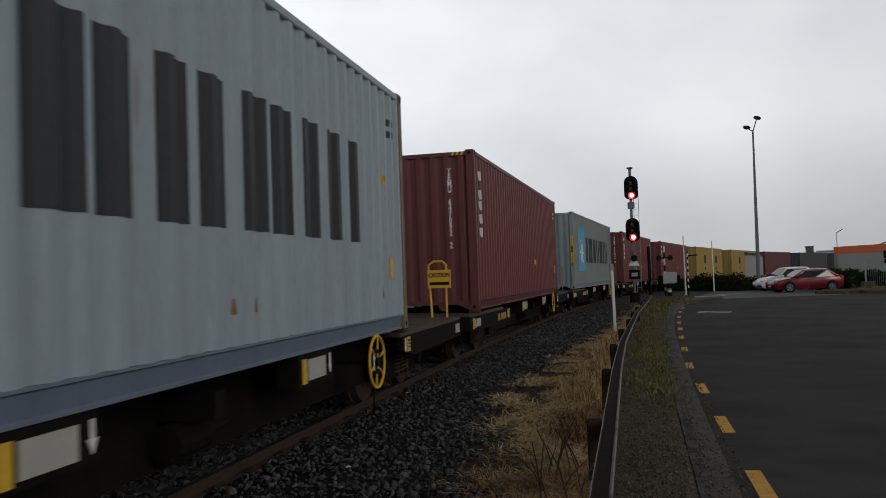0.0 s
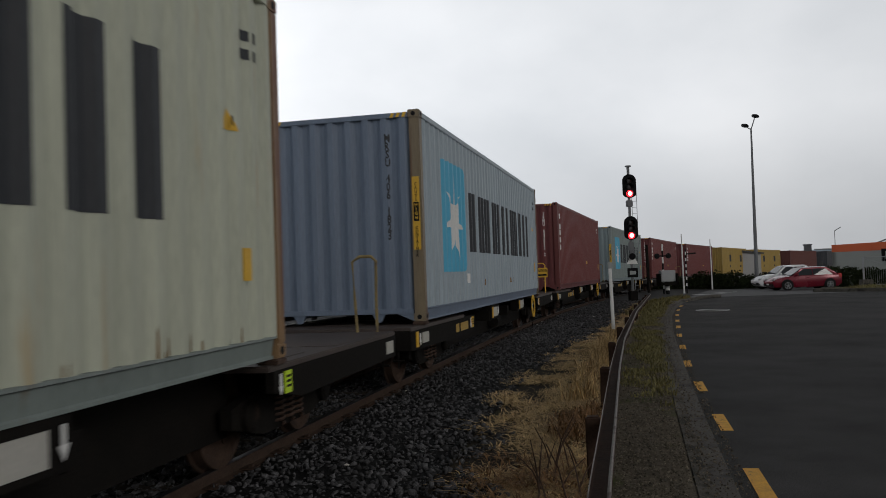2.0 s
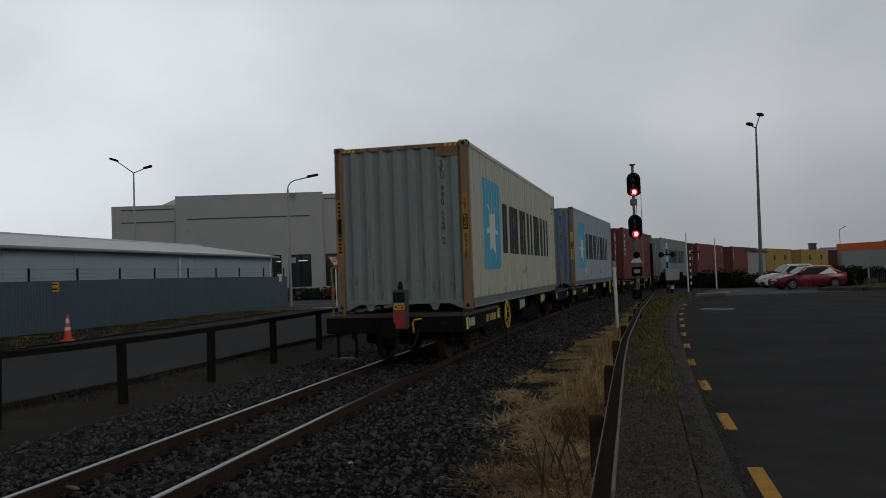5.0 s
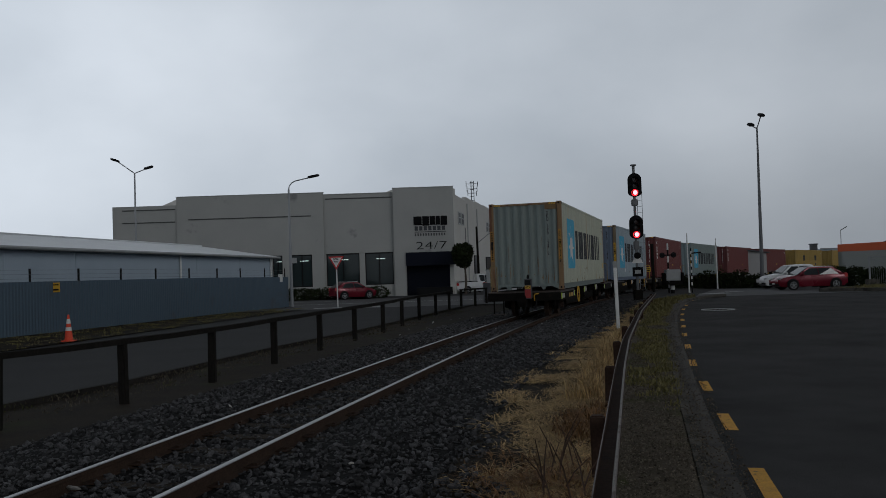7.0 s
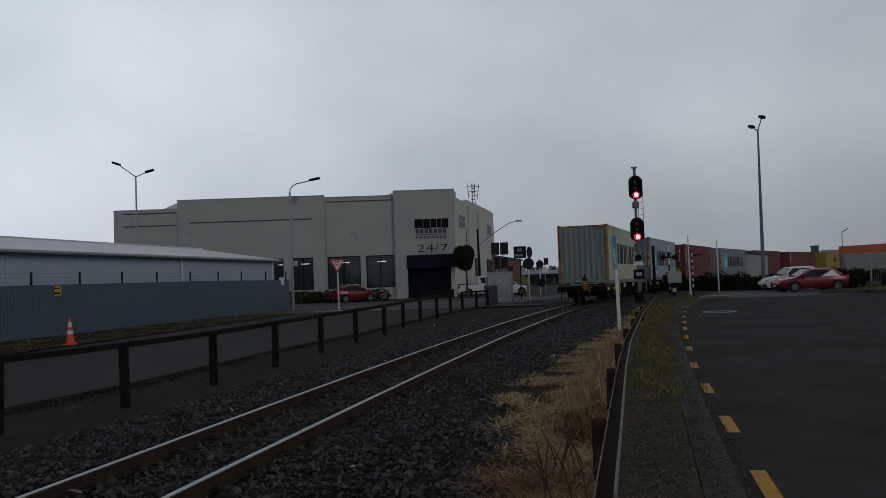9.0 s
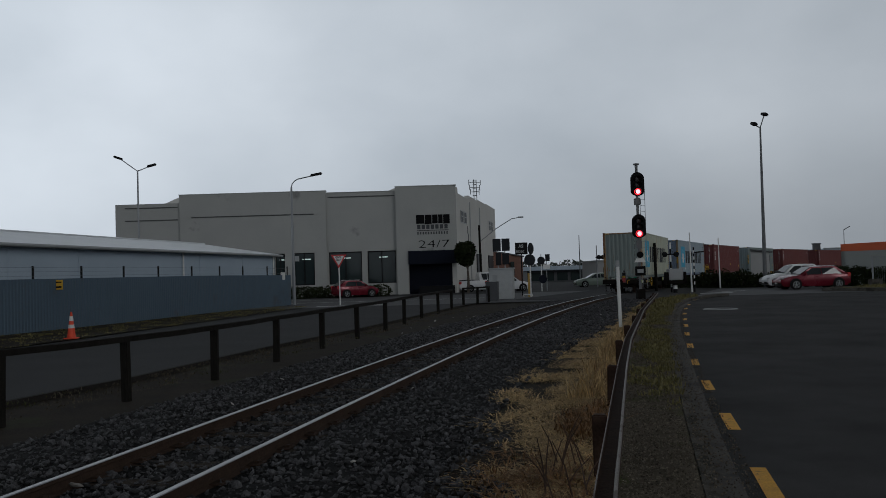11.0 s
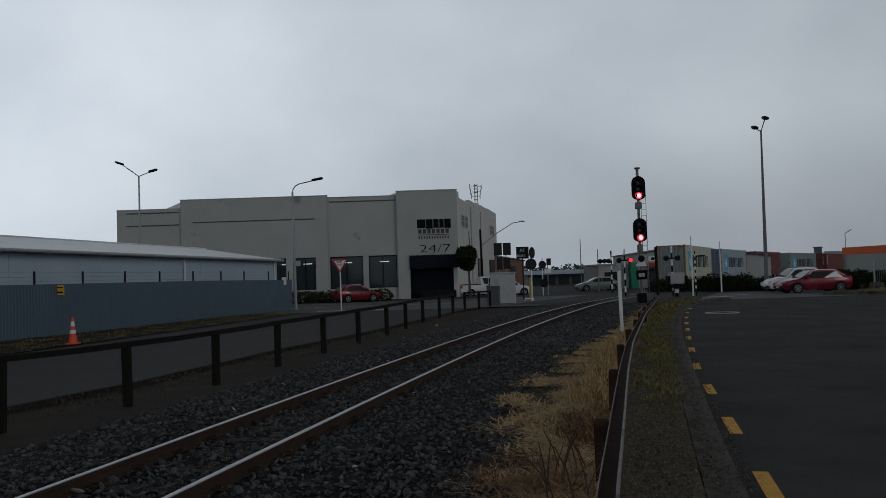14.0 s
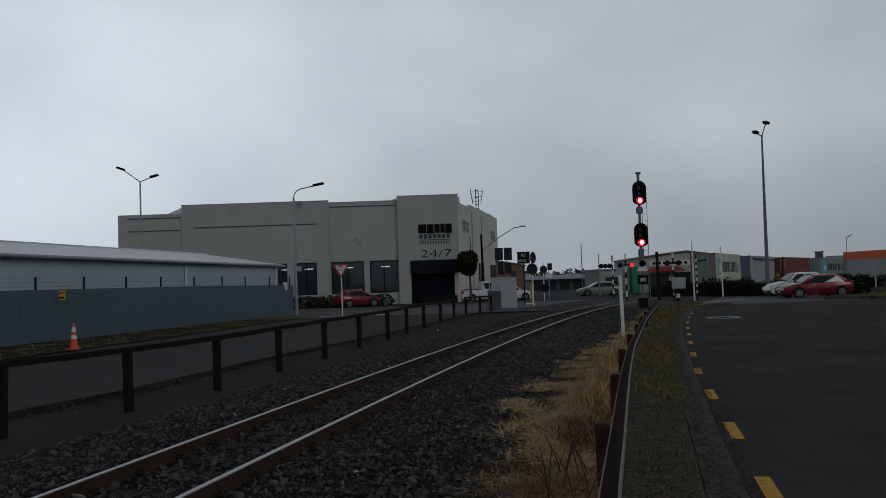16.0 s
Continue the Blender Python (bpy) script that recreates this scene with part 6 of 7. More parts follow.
def head(z0, z1, lamp_z, name="head"):
    pts = []
    for k in range(17):
        a = math.pi * k / 16
        pts.append((SX + math.cos(a) * 0.34, SY - 0.16, z1 - 0.34 + math.sin(a) * 0.34))
    for k in range(17):
        a = math.pi + math.pi * k / 16
        pts.append((SX + math.cos(a) * 0.34, SY - 0.16, z0 + 0.34 + math.sin(a) * 0.34 * 0.7))
    hd = part(name, Shape().prism(pts, (0, 0.05, 0)), "signal_black", sig, "black oval backboard")
    part("lamp_case", Shape().box(SX - 0.17, SX + 0.17, SY - 0.11, SY + 0.12, z0 + 0.15, z1 - 0.15, cut=0.03), "signal_black", hd)
    for z, lit in ((lamp_z, True), (lamp_z + 0.32, False), (lamp_z + 0.62, False)):
        hood = Shape()
        vs = [(SX + math.cos(a) * 0.155, SY - 0.165 - d_, z + math.sin(a) * 0.155) for d_ in (0.0, 0.26) for a in (math.pi * (k / 14 * 1.3 - 0.15) for k in range(15))]
        hood.v = vs
        hood.f = [(k, k + 1, k + 16, k + 15) for k in range(14)]
        part("hood", hood, "signal_black", hd)
        if lit:
            # widened lens and pale hot disc stand in for the lamp's bloom
            ln = part("lens", Shape().lathe((SX, SY - 0.165, z), (0, -1, 0), [(0.0, 0.17), (0.02, 0.17), (0.05, 0.12), (0.06, 0.0)], 20), "lens_red", hd, "glowing red lens")
            part("bloom_core", Shape().lathe((SX, SY - 0.225, z), (0, -1, 0), [(0.0, 0.11), (0.015, 0.085), (0.02, 0.0)], 20), "lens_hot", ln)
        else:
            part("lens", Shape().lathe((SX, SY - 0.165, z), (0, -1, 0), [(0.0, 0.12), (0.01, 0.12), (0.02, 0.0)], 16), "lens_dark", hd)


head(5.06, 6.34, 5.37)
head(2.98, 4.25, 3.29)
part("bracket", Shape().box(SX - 0.16, SX + 0.16, SY - 0.1, SY + 0.1, 4.72, 5.05, cut=0.03), "lamp_grey", sig)
part("bracket", Shape().box(SX - 0.13, SX + 0.13, SY - 0.1, SY + 0.1, 2.55, 2.97, cut=0.03), "lamp_grey", sig)
part("ladder", Shape().tube([(SX + 0.16, SY + 0.12, 0.6), (SX + 0.16, SY + 0.12, 5.2)], 0.014, 5).tube([(SX + 0.40, SY + 0.12, 0.6), (SX + 0.40, SY + 0.12, 5.4)], 0.014, 5), "galv", sig)
sh = Shape()
for k in range(16):
    sh.tube([(SX + 0.16, SY + 0.12, 0.8 + k * 0.3), (SX + 0.40, SY + 0.12, 0.8 + k * 0.3)], 0.008, 5)
part("rungs", sh, "galv", sig)
part("lower_lamp", Shape().lathe((SX, SY - 0.1, 2.25), (0, -1, 0), [(0, 0.16), (0.12, 0.16), (0.13, 0.1), (0.13, 0.0)], 16), "signal_black", sig)
part("triangle_plate", Shape().prism([(SX - 0.28, SY - 0.12, 1.88), (SX + 0.28, SY - 0.12, 1.88), (SX, SY - 0.12, 2.42)], (0, 0.015, 0)), "white", sig)
part("number_plate", Shape().box(SX - 0.26, SX + 0.26, SY - 0.14, SY - 0.10, 1.22, 1.68, cut=0.01), "signal_black", sig, "black identification plate")
part("bar", Shape().box(SX - 0.15, SX + 0.15, SY - 0.148, SY - 0.139, 1.36, 1.54), "grey_paint", sig)

# ---------------------------------------------------------------- level crossing gear
def crossing_signal(x, y, lit, label, arms=True, face=-1):
    t = thing("crossing_signal", label, "crossing signal", group="level crossing signals")
    z0 = gz(y)
    for k in range(8):
        part("band", Shape().tube([(x, y, z0 + k * 0.40), (x, y, z0 + k * 0.40 + 0.40)], 0.055, 8), "white" if k % 2 else "black", t)
    part("crossbar", Shape().box(x - 0.45, x + 0.45, y - 0.04, y + 0.04, z0 + 2.42, z0 + 2.50), "black", t)
    for i, sx in enumerate((-0.36, 0.36)):
        l = part("lamp", Shape().lathe((x + sx, y, z0 + 2.46), (0, -1, 0), [(0.0, 0.17), (0.06, 0.17), (0.07, 0.12), (0.2, 0.11), (0.2, 0.0)], 18), "black", t)
        if i == lit:
            part("lens", Shape().lathe((x + sx, y - 0.20, z0 + 2.46), (0, -1, 0), [(0.0, 0.13), (0.02, 0.12), (0.03, 0.0)], 16), "lens_red", l)
    if arms:
        for a in (38, -38):
            part("crossbuck", Shape().box(-0.5, 0.5, -0.01, 0.01, -0.07, 0.07, pose(x, y - 0.07, z0 + 3.05, 0, a, 0)), "white", t)
        part("bell", Shape().lathe((x, y, z0 + 3.2), (0, 0, 1), [(0, 0.05), (0.1, 0.05), (0.12, 0.12), (0.22, 0.1), (0.24, 0.0)], 12), "grey_paint", t)
    return t


crossing_signal(11.9, 54.5, 1, "crossing warning lights on a black and white pole beyond the road", False)
crossing_signal(14.45, 52.6, -1, "black and white crossing signal pole with unlit lamps", False)
mech = thing("barrier_machine", "grey crossing barrier machine on a striped pedestal", "barrier", pose(14.52, 52.0, gz(52)))
part("cabinet", Shape().box(-0.45, 0.45, -0.3, 0.3, 0.85, 1.55, cut=0.03), "grey_paint", mech)
part("pedestal", Shape().tube([(0, 0, 0), (0, 0, 0.9)], 0.13, 10), "black", mech)
part("band", Shape().tube([(0, 0, 0.30), (0, 0, 0.55)], 0.135, 10), "white", mech)
part("counterweight", Shape().box(-0.62, 0.62, -0.42, -0.34, 0.62, 0.80, cut=0.02), "dark_steel", mech)
part("counterweight", Shape().box(-0.60, -0.48, -0.42, 0.3, 0.6, 1.35, cut=0.02), "dark_steel", mech)
part("counterweight", Shape().box(0.48, 0.60, -0.42, 0.3, 0.6, 1.35, cut=0.02), "dark_steel", mech)
for x, y, h, nm in ((15.99, 53.5, 3.84, "white upright crossing barrier arm"), (21.14, 63.5, 3.83, "slender white pole beyond the road")):
    near = y < 60
    bar = thing("crossing_barrier" if near else "white_pole", nm, "barrier" if near else "pole")
    part("arm", Shape().tube([(x, y, gz(y)), (x - 0.03, y, gz(y) + h)], 0.06, 8, 0.035), "white", bar)
    if near:
        for k in range(6):
            part("band", Shape().tube([(x + 0.25, y + 0.2, gz(y) + 0.5 + k * 0.4), (x + 0.25, y + 0.2, gz(y) + 0.7 + k * 0.4)], 0.045, 8), "white", bar)
        part("striped_arm", Shape().tube([(x + 0.25, y + 0.2, gz(y)), (x + 0.25, y + 0.2, gz(y) + 2.9)], 0.04, 8), "black", bar)
        part("camera_arm", Shape().tube([(x + 0.25, y + 0.2, gz(y) + 2.55), (x + 0.9, y + 0.2, gz(y) + 2.6)], 0.05, 6), "black", bar)
blk = thing("timber_pole", "dark leaning timber pole by the crossing", "pole")
part("shaft", Shape().tube([(14.38, 56.0, gz(56)), (14.34, 56.0, gz(56) + 3.32)], 0.10, 8), "timber", blk)

# signs seen from behind, cabinets and posts across the line
cab = thing("relay_cabinet", "pale grey steel relay cabinet beside the track", "cabinet", pose(3.77, 52.0, gz(52), 0, 0, -12) @ Matrix.Scale(1.03, 4))
part("body", Shape().box(-0.72, 0.72, -0.4, 0.4, 0.0, 1.78, cut=0.02), "cab_grey", cab)
part("roof", Shape().box(-0.78, 0.78, -0.46, 0.46, 1.78, 1.86, cut=0.02), "cab_grey", cab)
part("door", Shape().box(-0.64, -0.02, -0.415, -0.40, 0.1, 1.7), "cab_grey", cab)
part("door", Shape().box(0.02, 0.64, -0.415, -0.40, 0.1, 1.7), "cab_grey", cab)
part("vent", Shape().box(-0.5, -0.2, -0.422, -0.414, 1.1, 1.45), "grey_paint", cab)
low = thing("utility_box", "dark grey utility box in front of the cabinet", "cabinet", pose(2.96, 48.6, gz(48), 0, 0, -12))
part("body", Shape().box(-0.34, 0.34, -0.3, 0.3, 0.0, 1.03, cut=0.02), "box_grey", low)
part("lid", Shape().box(-0.37, 0.37, -0.33, 0.33, 1.03, 1.10, cut=0.015), "box_grey", low)


def sign(x, y, plates, label, posts=((0.0, 0.04),), h=3.0, postmat="galv"):
    t = thing("road_sign", label, "road sign", group="road signs at the crossing")
    for dx, r in posts:
        part("post", Shape().tube([(x + dx, y, gz(y) - 0.1), (x + dx, y, gz(y) + h)], r, 8), postmat, t)
    for kind, dx, z, w, hh, mat in plates:
        if kind == "box":
            part("plate", Shape().box(x + dx - w / 2, x + dx + w / 2, y - 0.08, y - 0.05, z - hh / 2, z + hh / 2, cut=0.01), mat, t)
        else:
            part("plate", Shape().lathe((x + dx, y - 0.05, z), (math.sin(hh), -math.cos(hh), 0), [(0, w / 2), (0.02, w / 2)], 20), mat, t)
    return t


sign(4.38, 60.0, [("box", -0.32, 3.52, 0.58, 0.88, "sign_back"), ("box", 0.32, 3.52, 0.58, 0.88, "sign_back"), ("box", -0.22, 2.5, 0.40, 0.90, "sign_back"), ("box", 0.30, 2.5, 0.50, 0.80, "sign_back")], "pair of dark sign backs on two posts", ((-0.25, 0.04), (0.25, 0.04)), 3.9)
ab = sign(5.62, 58.0, [("box", 0.0, 3.16, 0.86, 0.82, "black")], "black sign board that reads AS BEGINS", h=3.4, postmat="black")
part("lettering", word(lambda u, v, o: Vector((u, 57.92 - o, v)), "AS", 0.32, 5.43, 3.22, 0.9, 0.0, 0.004), "grey_paint", ab)
part("lettering", word(lambda u, v, o: Vector((u, 57.92 - o, v)), "BEGINS", 0.22, 5.25, 2.88, 0.78, 0.0, 0.004), "grey_paint", ab)
sign(5.88, 55.0, [("disc", 0.06, 3.06, 0.76, 0.95, "sign_back"), ("disc", -0.02, 2.32, 0.74, 0, "sign_back")], "two round sign backs on a white post", ((0.0, 0.045),), 3.3, "white")
sign(8.65, 72.0, [("disc", 0, 2.45, 0.66, 0, "sign_back"), ("disc", 0.1, 0.85, 0.72, 0, "navy")], "round signs on a post beyond the road", h=3.2, postmat="white")
sign(9.35, 74.0, [("box", 0, 1.9, 0.6, 0.4, "white"), ("box", 0.1, 2.7, 0.4, 0.6, "sign_back")], "small signs on a post beyond the road", h=2.9)
tagged(part("yellow_post", Shape().box(5.62, 5.75, 54.2, 54.3, -0.1, 1.45, cut=0.02), "ochre_ink"), "dull yellow marker post beside the signs", "post")
tagged(part("low_barrier", Shape().tube([(5.2, 53.0, 0.0), (5.2, 53.0, 0.12), (5.75, 53.0, 0.12), (5.75, 53.0, 0.0)], 0.04, 6), "white"), "low white tube barrier", "barrier")

# ---------------------------------------------------------------- tall lamp, far poles
lamp = thing("street_lamp", "tall grey street lamp with two heads", "street lamp", group="street lamps")
x, y = 24.35, 62.6
part("column", Shape().tube([(x - 0.14, y, gz(y) - 0.2), (x - 0.10, y, 6.0), (x - 0.05, y, 11.9)], 0.16, 12, 0.06), "lamp_grey", lamp)
for tx, tz in ((0.33, 0.95), (-0.42, 0.25)):
    part("arm", Shape().tube([(x - 0.05, y, 11.8), (x - 0.05 + tx, y, 11.8 + tz)], 0.04, 8), "lamp_grey", lamp)
    part("lamp_head", Shape().box(-0.2, 0.2, -0.3, 0.3, -0.09, 0.12, pose(x - 0.05 + tx * 1.1, y, 11.85 + tz, 20, 0, 0), cut=0.05), "black", lamp)
for x, y, h, r in ((15.86, 85.0, 4.24, 0.07), (17.46, 105.0, 6.32, 0.08), (57.0, 118.0, 6.5, 0.08)):
    pl_ = thing("pole", "slender grey pole in the distance", "pole", group="poles in the distance")
    part("shaft", Shape().tube([(x, y, gz(y)), (x, y, gz(y) + h)], r, 6, r * 0.6), "galv", pl_)
    if x > 50:
        part("arm", Shape().tube([(x, y, gz(y) + h), (x + 0.9, y, gz(y) + h + 0.5)], 0.06, 6), "galv", pl_)
al = thing("street_lamp", "curved lamp arm on a dark timber pole at the corner", "street lamp", group="street lamps")
x, y = 4.08, 84.0
part("column", Shape().tube([(x, y, gz(y)), (x - 0.1, y, 6.3)], 0.13, 8, 0.1), "timber", al)
part("arm", Shape().tube([(x - 0.1, y, 4.6), (x + 1.6, y, 5.9), (x + 3.2, y, 6.85), (x + 3.9, y, 6.95)], 0.04, 8), "galv", al)
part("lamp_head", Shape().box(x + 3.8, x + 4.4, y - 0.13, y + 0.13, 6.92, 7.05, cut=0.03), "galv", al)
tl = thing("traffic_lights", "cluster of signal heads on a striped pole", "traffic light")
x, y = 14.17, 70.0
for k in range(9):
    part("band", Shape().tube([(x, y, gz(y) + 0.4 * k), (x, y, gz(y) + 0.4 * k + 0.4)], 0.06, 8), "white" if k % 2 else "black", tl)
for dx in (-0.9, -0.55, -0.2):
    part("lamp", Shape().lathe((x + dx, y + 0.1, 2.55), (0, -1, 0), [(0, 0.2), (0.05, 0.2), (0.06, 0.1), (0.25, 0.1)], 12), "black", tl)
part("arm", Shape().tube([(x - 1.2, y, 2.55), (x + 0.1, y, 2.55)], 0.05, 6), "black", tl)

# ---------------------------------------------------------------- hedges beside the far road
rr = random.Random(8)
lumps = []
for i in range(26):
    t = i / 25
    lumps.append(((17.2 + t * 8.0 + rr.uniform(-0.3, 0.3), 66.2 - t * 3.4 + rr.uniform(-0.4, 0.4), gz(65) + 0.30), (rr.uniform(0.7, 1.1), 0.8, rr.uniform(0.55, 0.9) + (0.25 if 0.45 < t < 0.75 else 0.0))))
leaves("roadside_hedge", "hedge", lumps, 16000, 0.09, "dark green overgrown hedge between road and railway", "hedge", 41)
lumps = [((27.6 + i * 0.5 + rr.uniform(-0.2, 0.2), 58.6 - i * 0.35, gz(58) + 0.5), (0.7, 0.7, 1.0 - 0.05 * i)) for i in range(12)]
leaves("corner_shrubs", "hedge", lumps, 9000, 0.09, "dark shrubs before the orange building", "shrub", 42)

# ---------------------------------------------------------------- orange-banded building and its gate
ob_ = thing("workshop_building", "pale concrete building with an orange band and a dark sign", "building")
P0, P1 = Vector((29.68, 62.0, 0)), Vector((44.0, 46.0, 0))
dd = (P1 - P0).normalized()
nn = Vector((dd.y, -dd.x, 0))
H = 2.88
part("wall", Shape().prism([P0 + Vector((0, 0, -0.4)), P1 + Vector((0, 0, -0.4)), P1 + Vector((0, 0, 2.35)), P0 + Vector((0, 0, 2.35))], -nn * 0.3), "beige_wall", ob_)
part("band", Shape().prism([P0 + nn * 0.03 + Vector((0, 0, 2.35)), P1 + nn * 0.03 + Vector((0, 0, 2.35)), P1 + nn * 0.03 + Vector((0, 0, H + 0.35)), P0 + nn * 0.03 + Vector((0, 0, H))], -nn * 0.33), "orange_wall", ob_, "orange painted band")
Q0 = P0 - nn * 14 + dd * 3
part("wall", Shape().prism([P0 + Vector((0, 0, -0.4)), Q0 + Vector((0, 0, -0.4)), Q0 + Vector((0, 0, H)), P0 + Vector((0, 0, H))], dd * 0.3), "beige_wall", ob_)
G0 = P0 + dd * 1.5 - nn * 4
part("roof", Shape().prism([G0 + Vector((0, 0, H - 0.1)), G0 + dd * 20 + Vector((0, 0, H - 0.1)), G0 + dd * 20 + Vector((0, 0, 4.0)), G0 + dd * 4 + Vector((0, 0, 4.05))], -nn * 0.15), "shed_roof", ob_)
part("roof_edge", Shape().tube([G0 + Vector((0, 0, H)), G0 + dd * 3.3 + Vector((0, 0, 4.05))], 0.06, 6), "galv", ob_)
a, b = P0 + dd * 3.5 + nn * 0.06, P0 + dd * 8 + nn * 0.06
part("sign_board", Shape().prism([a + Vector((0, 0, 1.55)), b + Vector((0, 0, 1.55)), b + Vector((0, 0, 2.45)), a + Vector((0, 0, 2.45))], nn * 0.05), "signal_black", ob_, "dark sign board with pale bars")
for k in range(5):
    q0, q1 = a.lerp(b, 0.06 + k * 0.19) + nn * 0.06, a.lerp(b, 0.17 + k * 0.19) + nn * 0.06
    part("bar", Shape().prism([q0 + Vector((0, 0, 1.72)), q1 + Vector((0, 0, 1.72)), q1 + Vector((0, 0, 2.28)), q0 + Vector((0, 0, 2.28))], nn * 0.01), "grey_paint", ob_)
gate = thing("wire_gate", "galvanised tube and mesh gate at the yard entrance", "gate")
ga, gb = Vector((26.4, 51.2, 0)), Vector((31.4, 49.0, 0))
part("post", Shape().tube([ga, ga + Vector((0, 0, 1.9))], 0.05, 8), "galv", gate)
part("post", Shape().tube([ga.lerp(gb, 0.5), ga.lerp(gb, 0.5) + Vector((0, 0, 1.9))], 0.05, 8), "galv", gate)
for z in (0.15, 1.85):
    part("tube", Shape().tube([ga + Vector((0, 0, z)), gb + Vector((0, 0, z))], 0.025, 6), "galv", gate)
part("brace", Shape().tube([ga + Vector((0, 0, 1.8)), ga.lerp(gb, 0.25) + Vector((0, 0, 1.3)), ga.lerp(gb, 0.45) + Vector((0, 0, 0.1))], 0.022, 6), "galv", gate)
for k in range(48):
    p = ga.lerp(gb, (k + 0.5) / 48)
    part("wire", Shape().tube([p + Vector((0, 0, 0.15)), p + Vector((0, 0, 1.85))], 0.006, 4), "galv", gate)
tagged(part("concrete_block", Shape().box(26.0, 26.7, 50.6, 51.1, -0.1, 0.5, cut=0.05), "concrete"), "worn concrete block at the gate post", "block")
isl = strip("corner_island", "verge", 44.4, 50.6, 0.5, lambda y: 21.6 + abs(y - 47.6) * 0.9, lambda y: 60.0, lambda x, y: 0.13, label="kerbed island of grass and gravel at the corner", across=4, wave=0.04)
ck = thing("corner_kerb", "broken concrete kerb round the corner island", "kerb", kind="structure")
for i in range(12):
    y = 44.4 + i * 0.516
    xa, xb = 21.6 + abs(y - 47.6) * 0.9, 21.6 + abs(y + 0.5 - 47.6) * 0.9
    part("kerb_stone", Shape().prism([(xa - 0.15, y, -0.1), (xa + 0.05, y, -0.1), (xb + 0.05, y + 0.5, -0.1), (xb - 0.15, y + 0.5, -0.1)], (0, 0, 0.24)), "concrete", ck)
pl, hs = tufts(500, lambda r: (lambda y: (r.uniform(22.6 + abs(y - 47.6), 36), y, 0.12))(r.uniform(44.6, 50.4)), 0.12, 14, 0.05, 0.2, rng)
blades("island_grass", "grass", pl, hs, 0.9, "rough grass on the corner island", 14, 0.014)

# ---------------------------------------------------------------- shop and far buildings across the crossing
shop = thing("tyre_shop", "white gabled workshop with a red awning and green end", "building")
y = 98.0
z0 = gz(y)
part("wall", Shape().prism([(22.95, y, z0), (38.5, y, z0), (38.5, y, 2.9), (28.4, y, 4.28), (22.95, y, 3.62)], (0, 14, 0)), "shop_white", shop)
part("roof", Shape().prism([(22.8, y - 0.3, 3.60), (28.4, y - 0.3, 4.28), (38.8, y - 0.3, 2.86), (38.8, y - 0.3, 2.98), (28.4, y - 0.3, 4.42), (22.8, y - 0.3, 3.72)], (0, 14.6, 0)), "box_grey", shop)
part("awning", Shape().prism([(23.5, y - 1.2, 2.05), (28.0, y - 1.2, 2.05), (27.6, y - 0.1, 2.45), (24.2, y - 0.1, 2.45)], (0, 0, 0.12)), "red_roof", shop, "red awning")
part("green_end", Shape().box(22.1, 22.93, y - 0.2, y + 6, z0, 2.65), "green_wall", shop)
part("door", Shape().box(24.0, 26.4, y - 0.06, y, z0, 1.8), "dull_glass", shop)
part("door", Shape().box(27.0, 29.6, y - 0.06, y, z0, 1.9), "shop_glass", shop)
part("sign_board", Shape().box(24.2, 29.2, y - 0.08, y, 2.75, 3.3), "white", shop)
for k in range(7):
    part("bar", Shape().box(24.5 + k * 0.62, 24.9 + k * 0.62, y - 0.1, y - 0.07, 2.87, 3.17), "black", shop)
ann = thing("flat_roofed_building", "pale flat-roofed building beside the workshop", "building")
part("wall", Shape().box(18.6, 22.05, 99, 110, -0.5, 2.4), "shop_white", ann)
part("parapet", Shape().box(18.45, 22.08, 98.8, 110.2, 2.4, 2.58), "grey_paint", ann)
part("window", Shape().box(19.2, 20.8, 98.92, 99.0, 0.3, 1.6), "shop_glass", ann)
row = thing("low_row_building", "long low dark building in the distance", "building")
part("wall", Shape().box(16.5, 33.0, 160, 172, -1.0, 1.5), "box_grey", row)
part("roof", Shape().box(15.6, 33.5, 158.5, 173, 1.5, 2.25), "shed_wall", row)
for k in range(6):
    part("window", Shape().box(17.0 + k * 2.6, 19.0 + k * 2.6, 159.9, 160.0, -0.5, 1.1), "shop_glass", row)
bb = thing("brick_building", "brown brick building behind the sign posts", "building")
part("wall", Shape().prism([(6.6, 108, -0.5), (10.8, 110, -0.5), (10.8, 110, 3.4), (6.6, 108, 4.2)], (0, 10, 0)), "brick", bb)
part("window", Shape().box(9.1, 9.6, 108.9, 109.3, 1.0, 2.8), "shop_glass", bb)
part("roof", Shape().prism([(6.4, 107.7, 4.2), (11.0, 109.9, 3.4), (11.0, 109.9, 3.55), (6.4, 107.7, 4.35)], (0, 11, 0)), "box_grey", bb)
st = thing("distant_works", "distant grey works with a short chimney", "building")
part("shed", Shape().box(68.8, 84, 150, 165, -1.0, 3.9), "shed_wall", st)
part("chimney", Shape().box(66.5, 67.5, 148.5, 149.5, -0.7, 4.7), "box_grey", st)
part("chimney_cap", Shape().box(66.4, 67.6, 148.4, 149.6, 4.7, 4.9), "box_grey", st)
part("parapet", Shape().box(68.6, 84.2, 149.8, 150.0, 3.9, 4.05), "grey_paint", st)

# a far wood on the horizon
rr = random.Random(3)
leaves("far_wood", "far_trees", [((x, 620 + rr.uniform(-20, 20), 2.0), (9, 8, rr.uniform(3.5, 6.5))) for x in np.arange(40, 420, 7)] + [((x, 640, 2.0), (12, 8, rr.uniform(3, 6))) for x in np.arange(-420, 40, 11)], 16000, 1.3, "dark far wood along the horizon", "wood", 51)

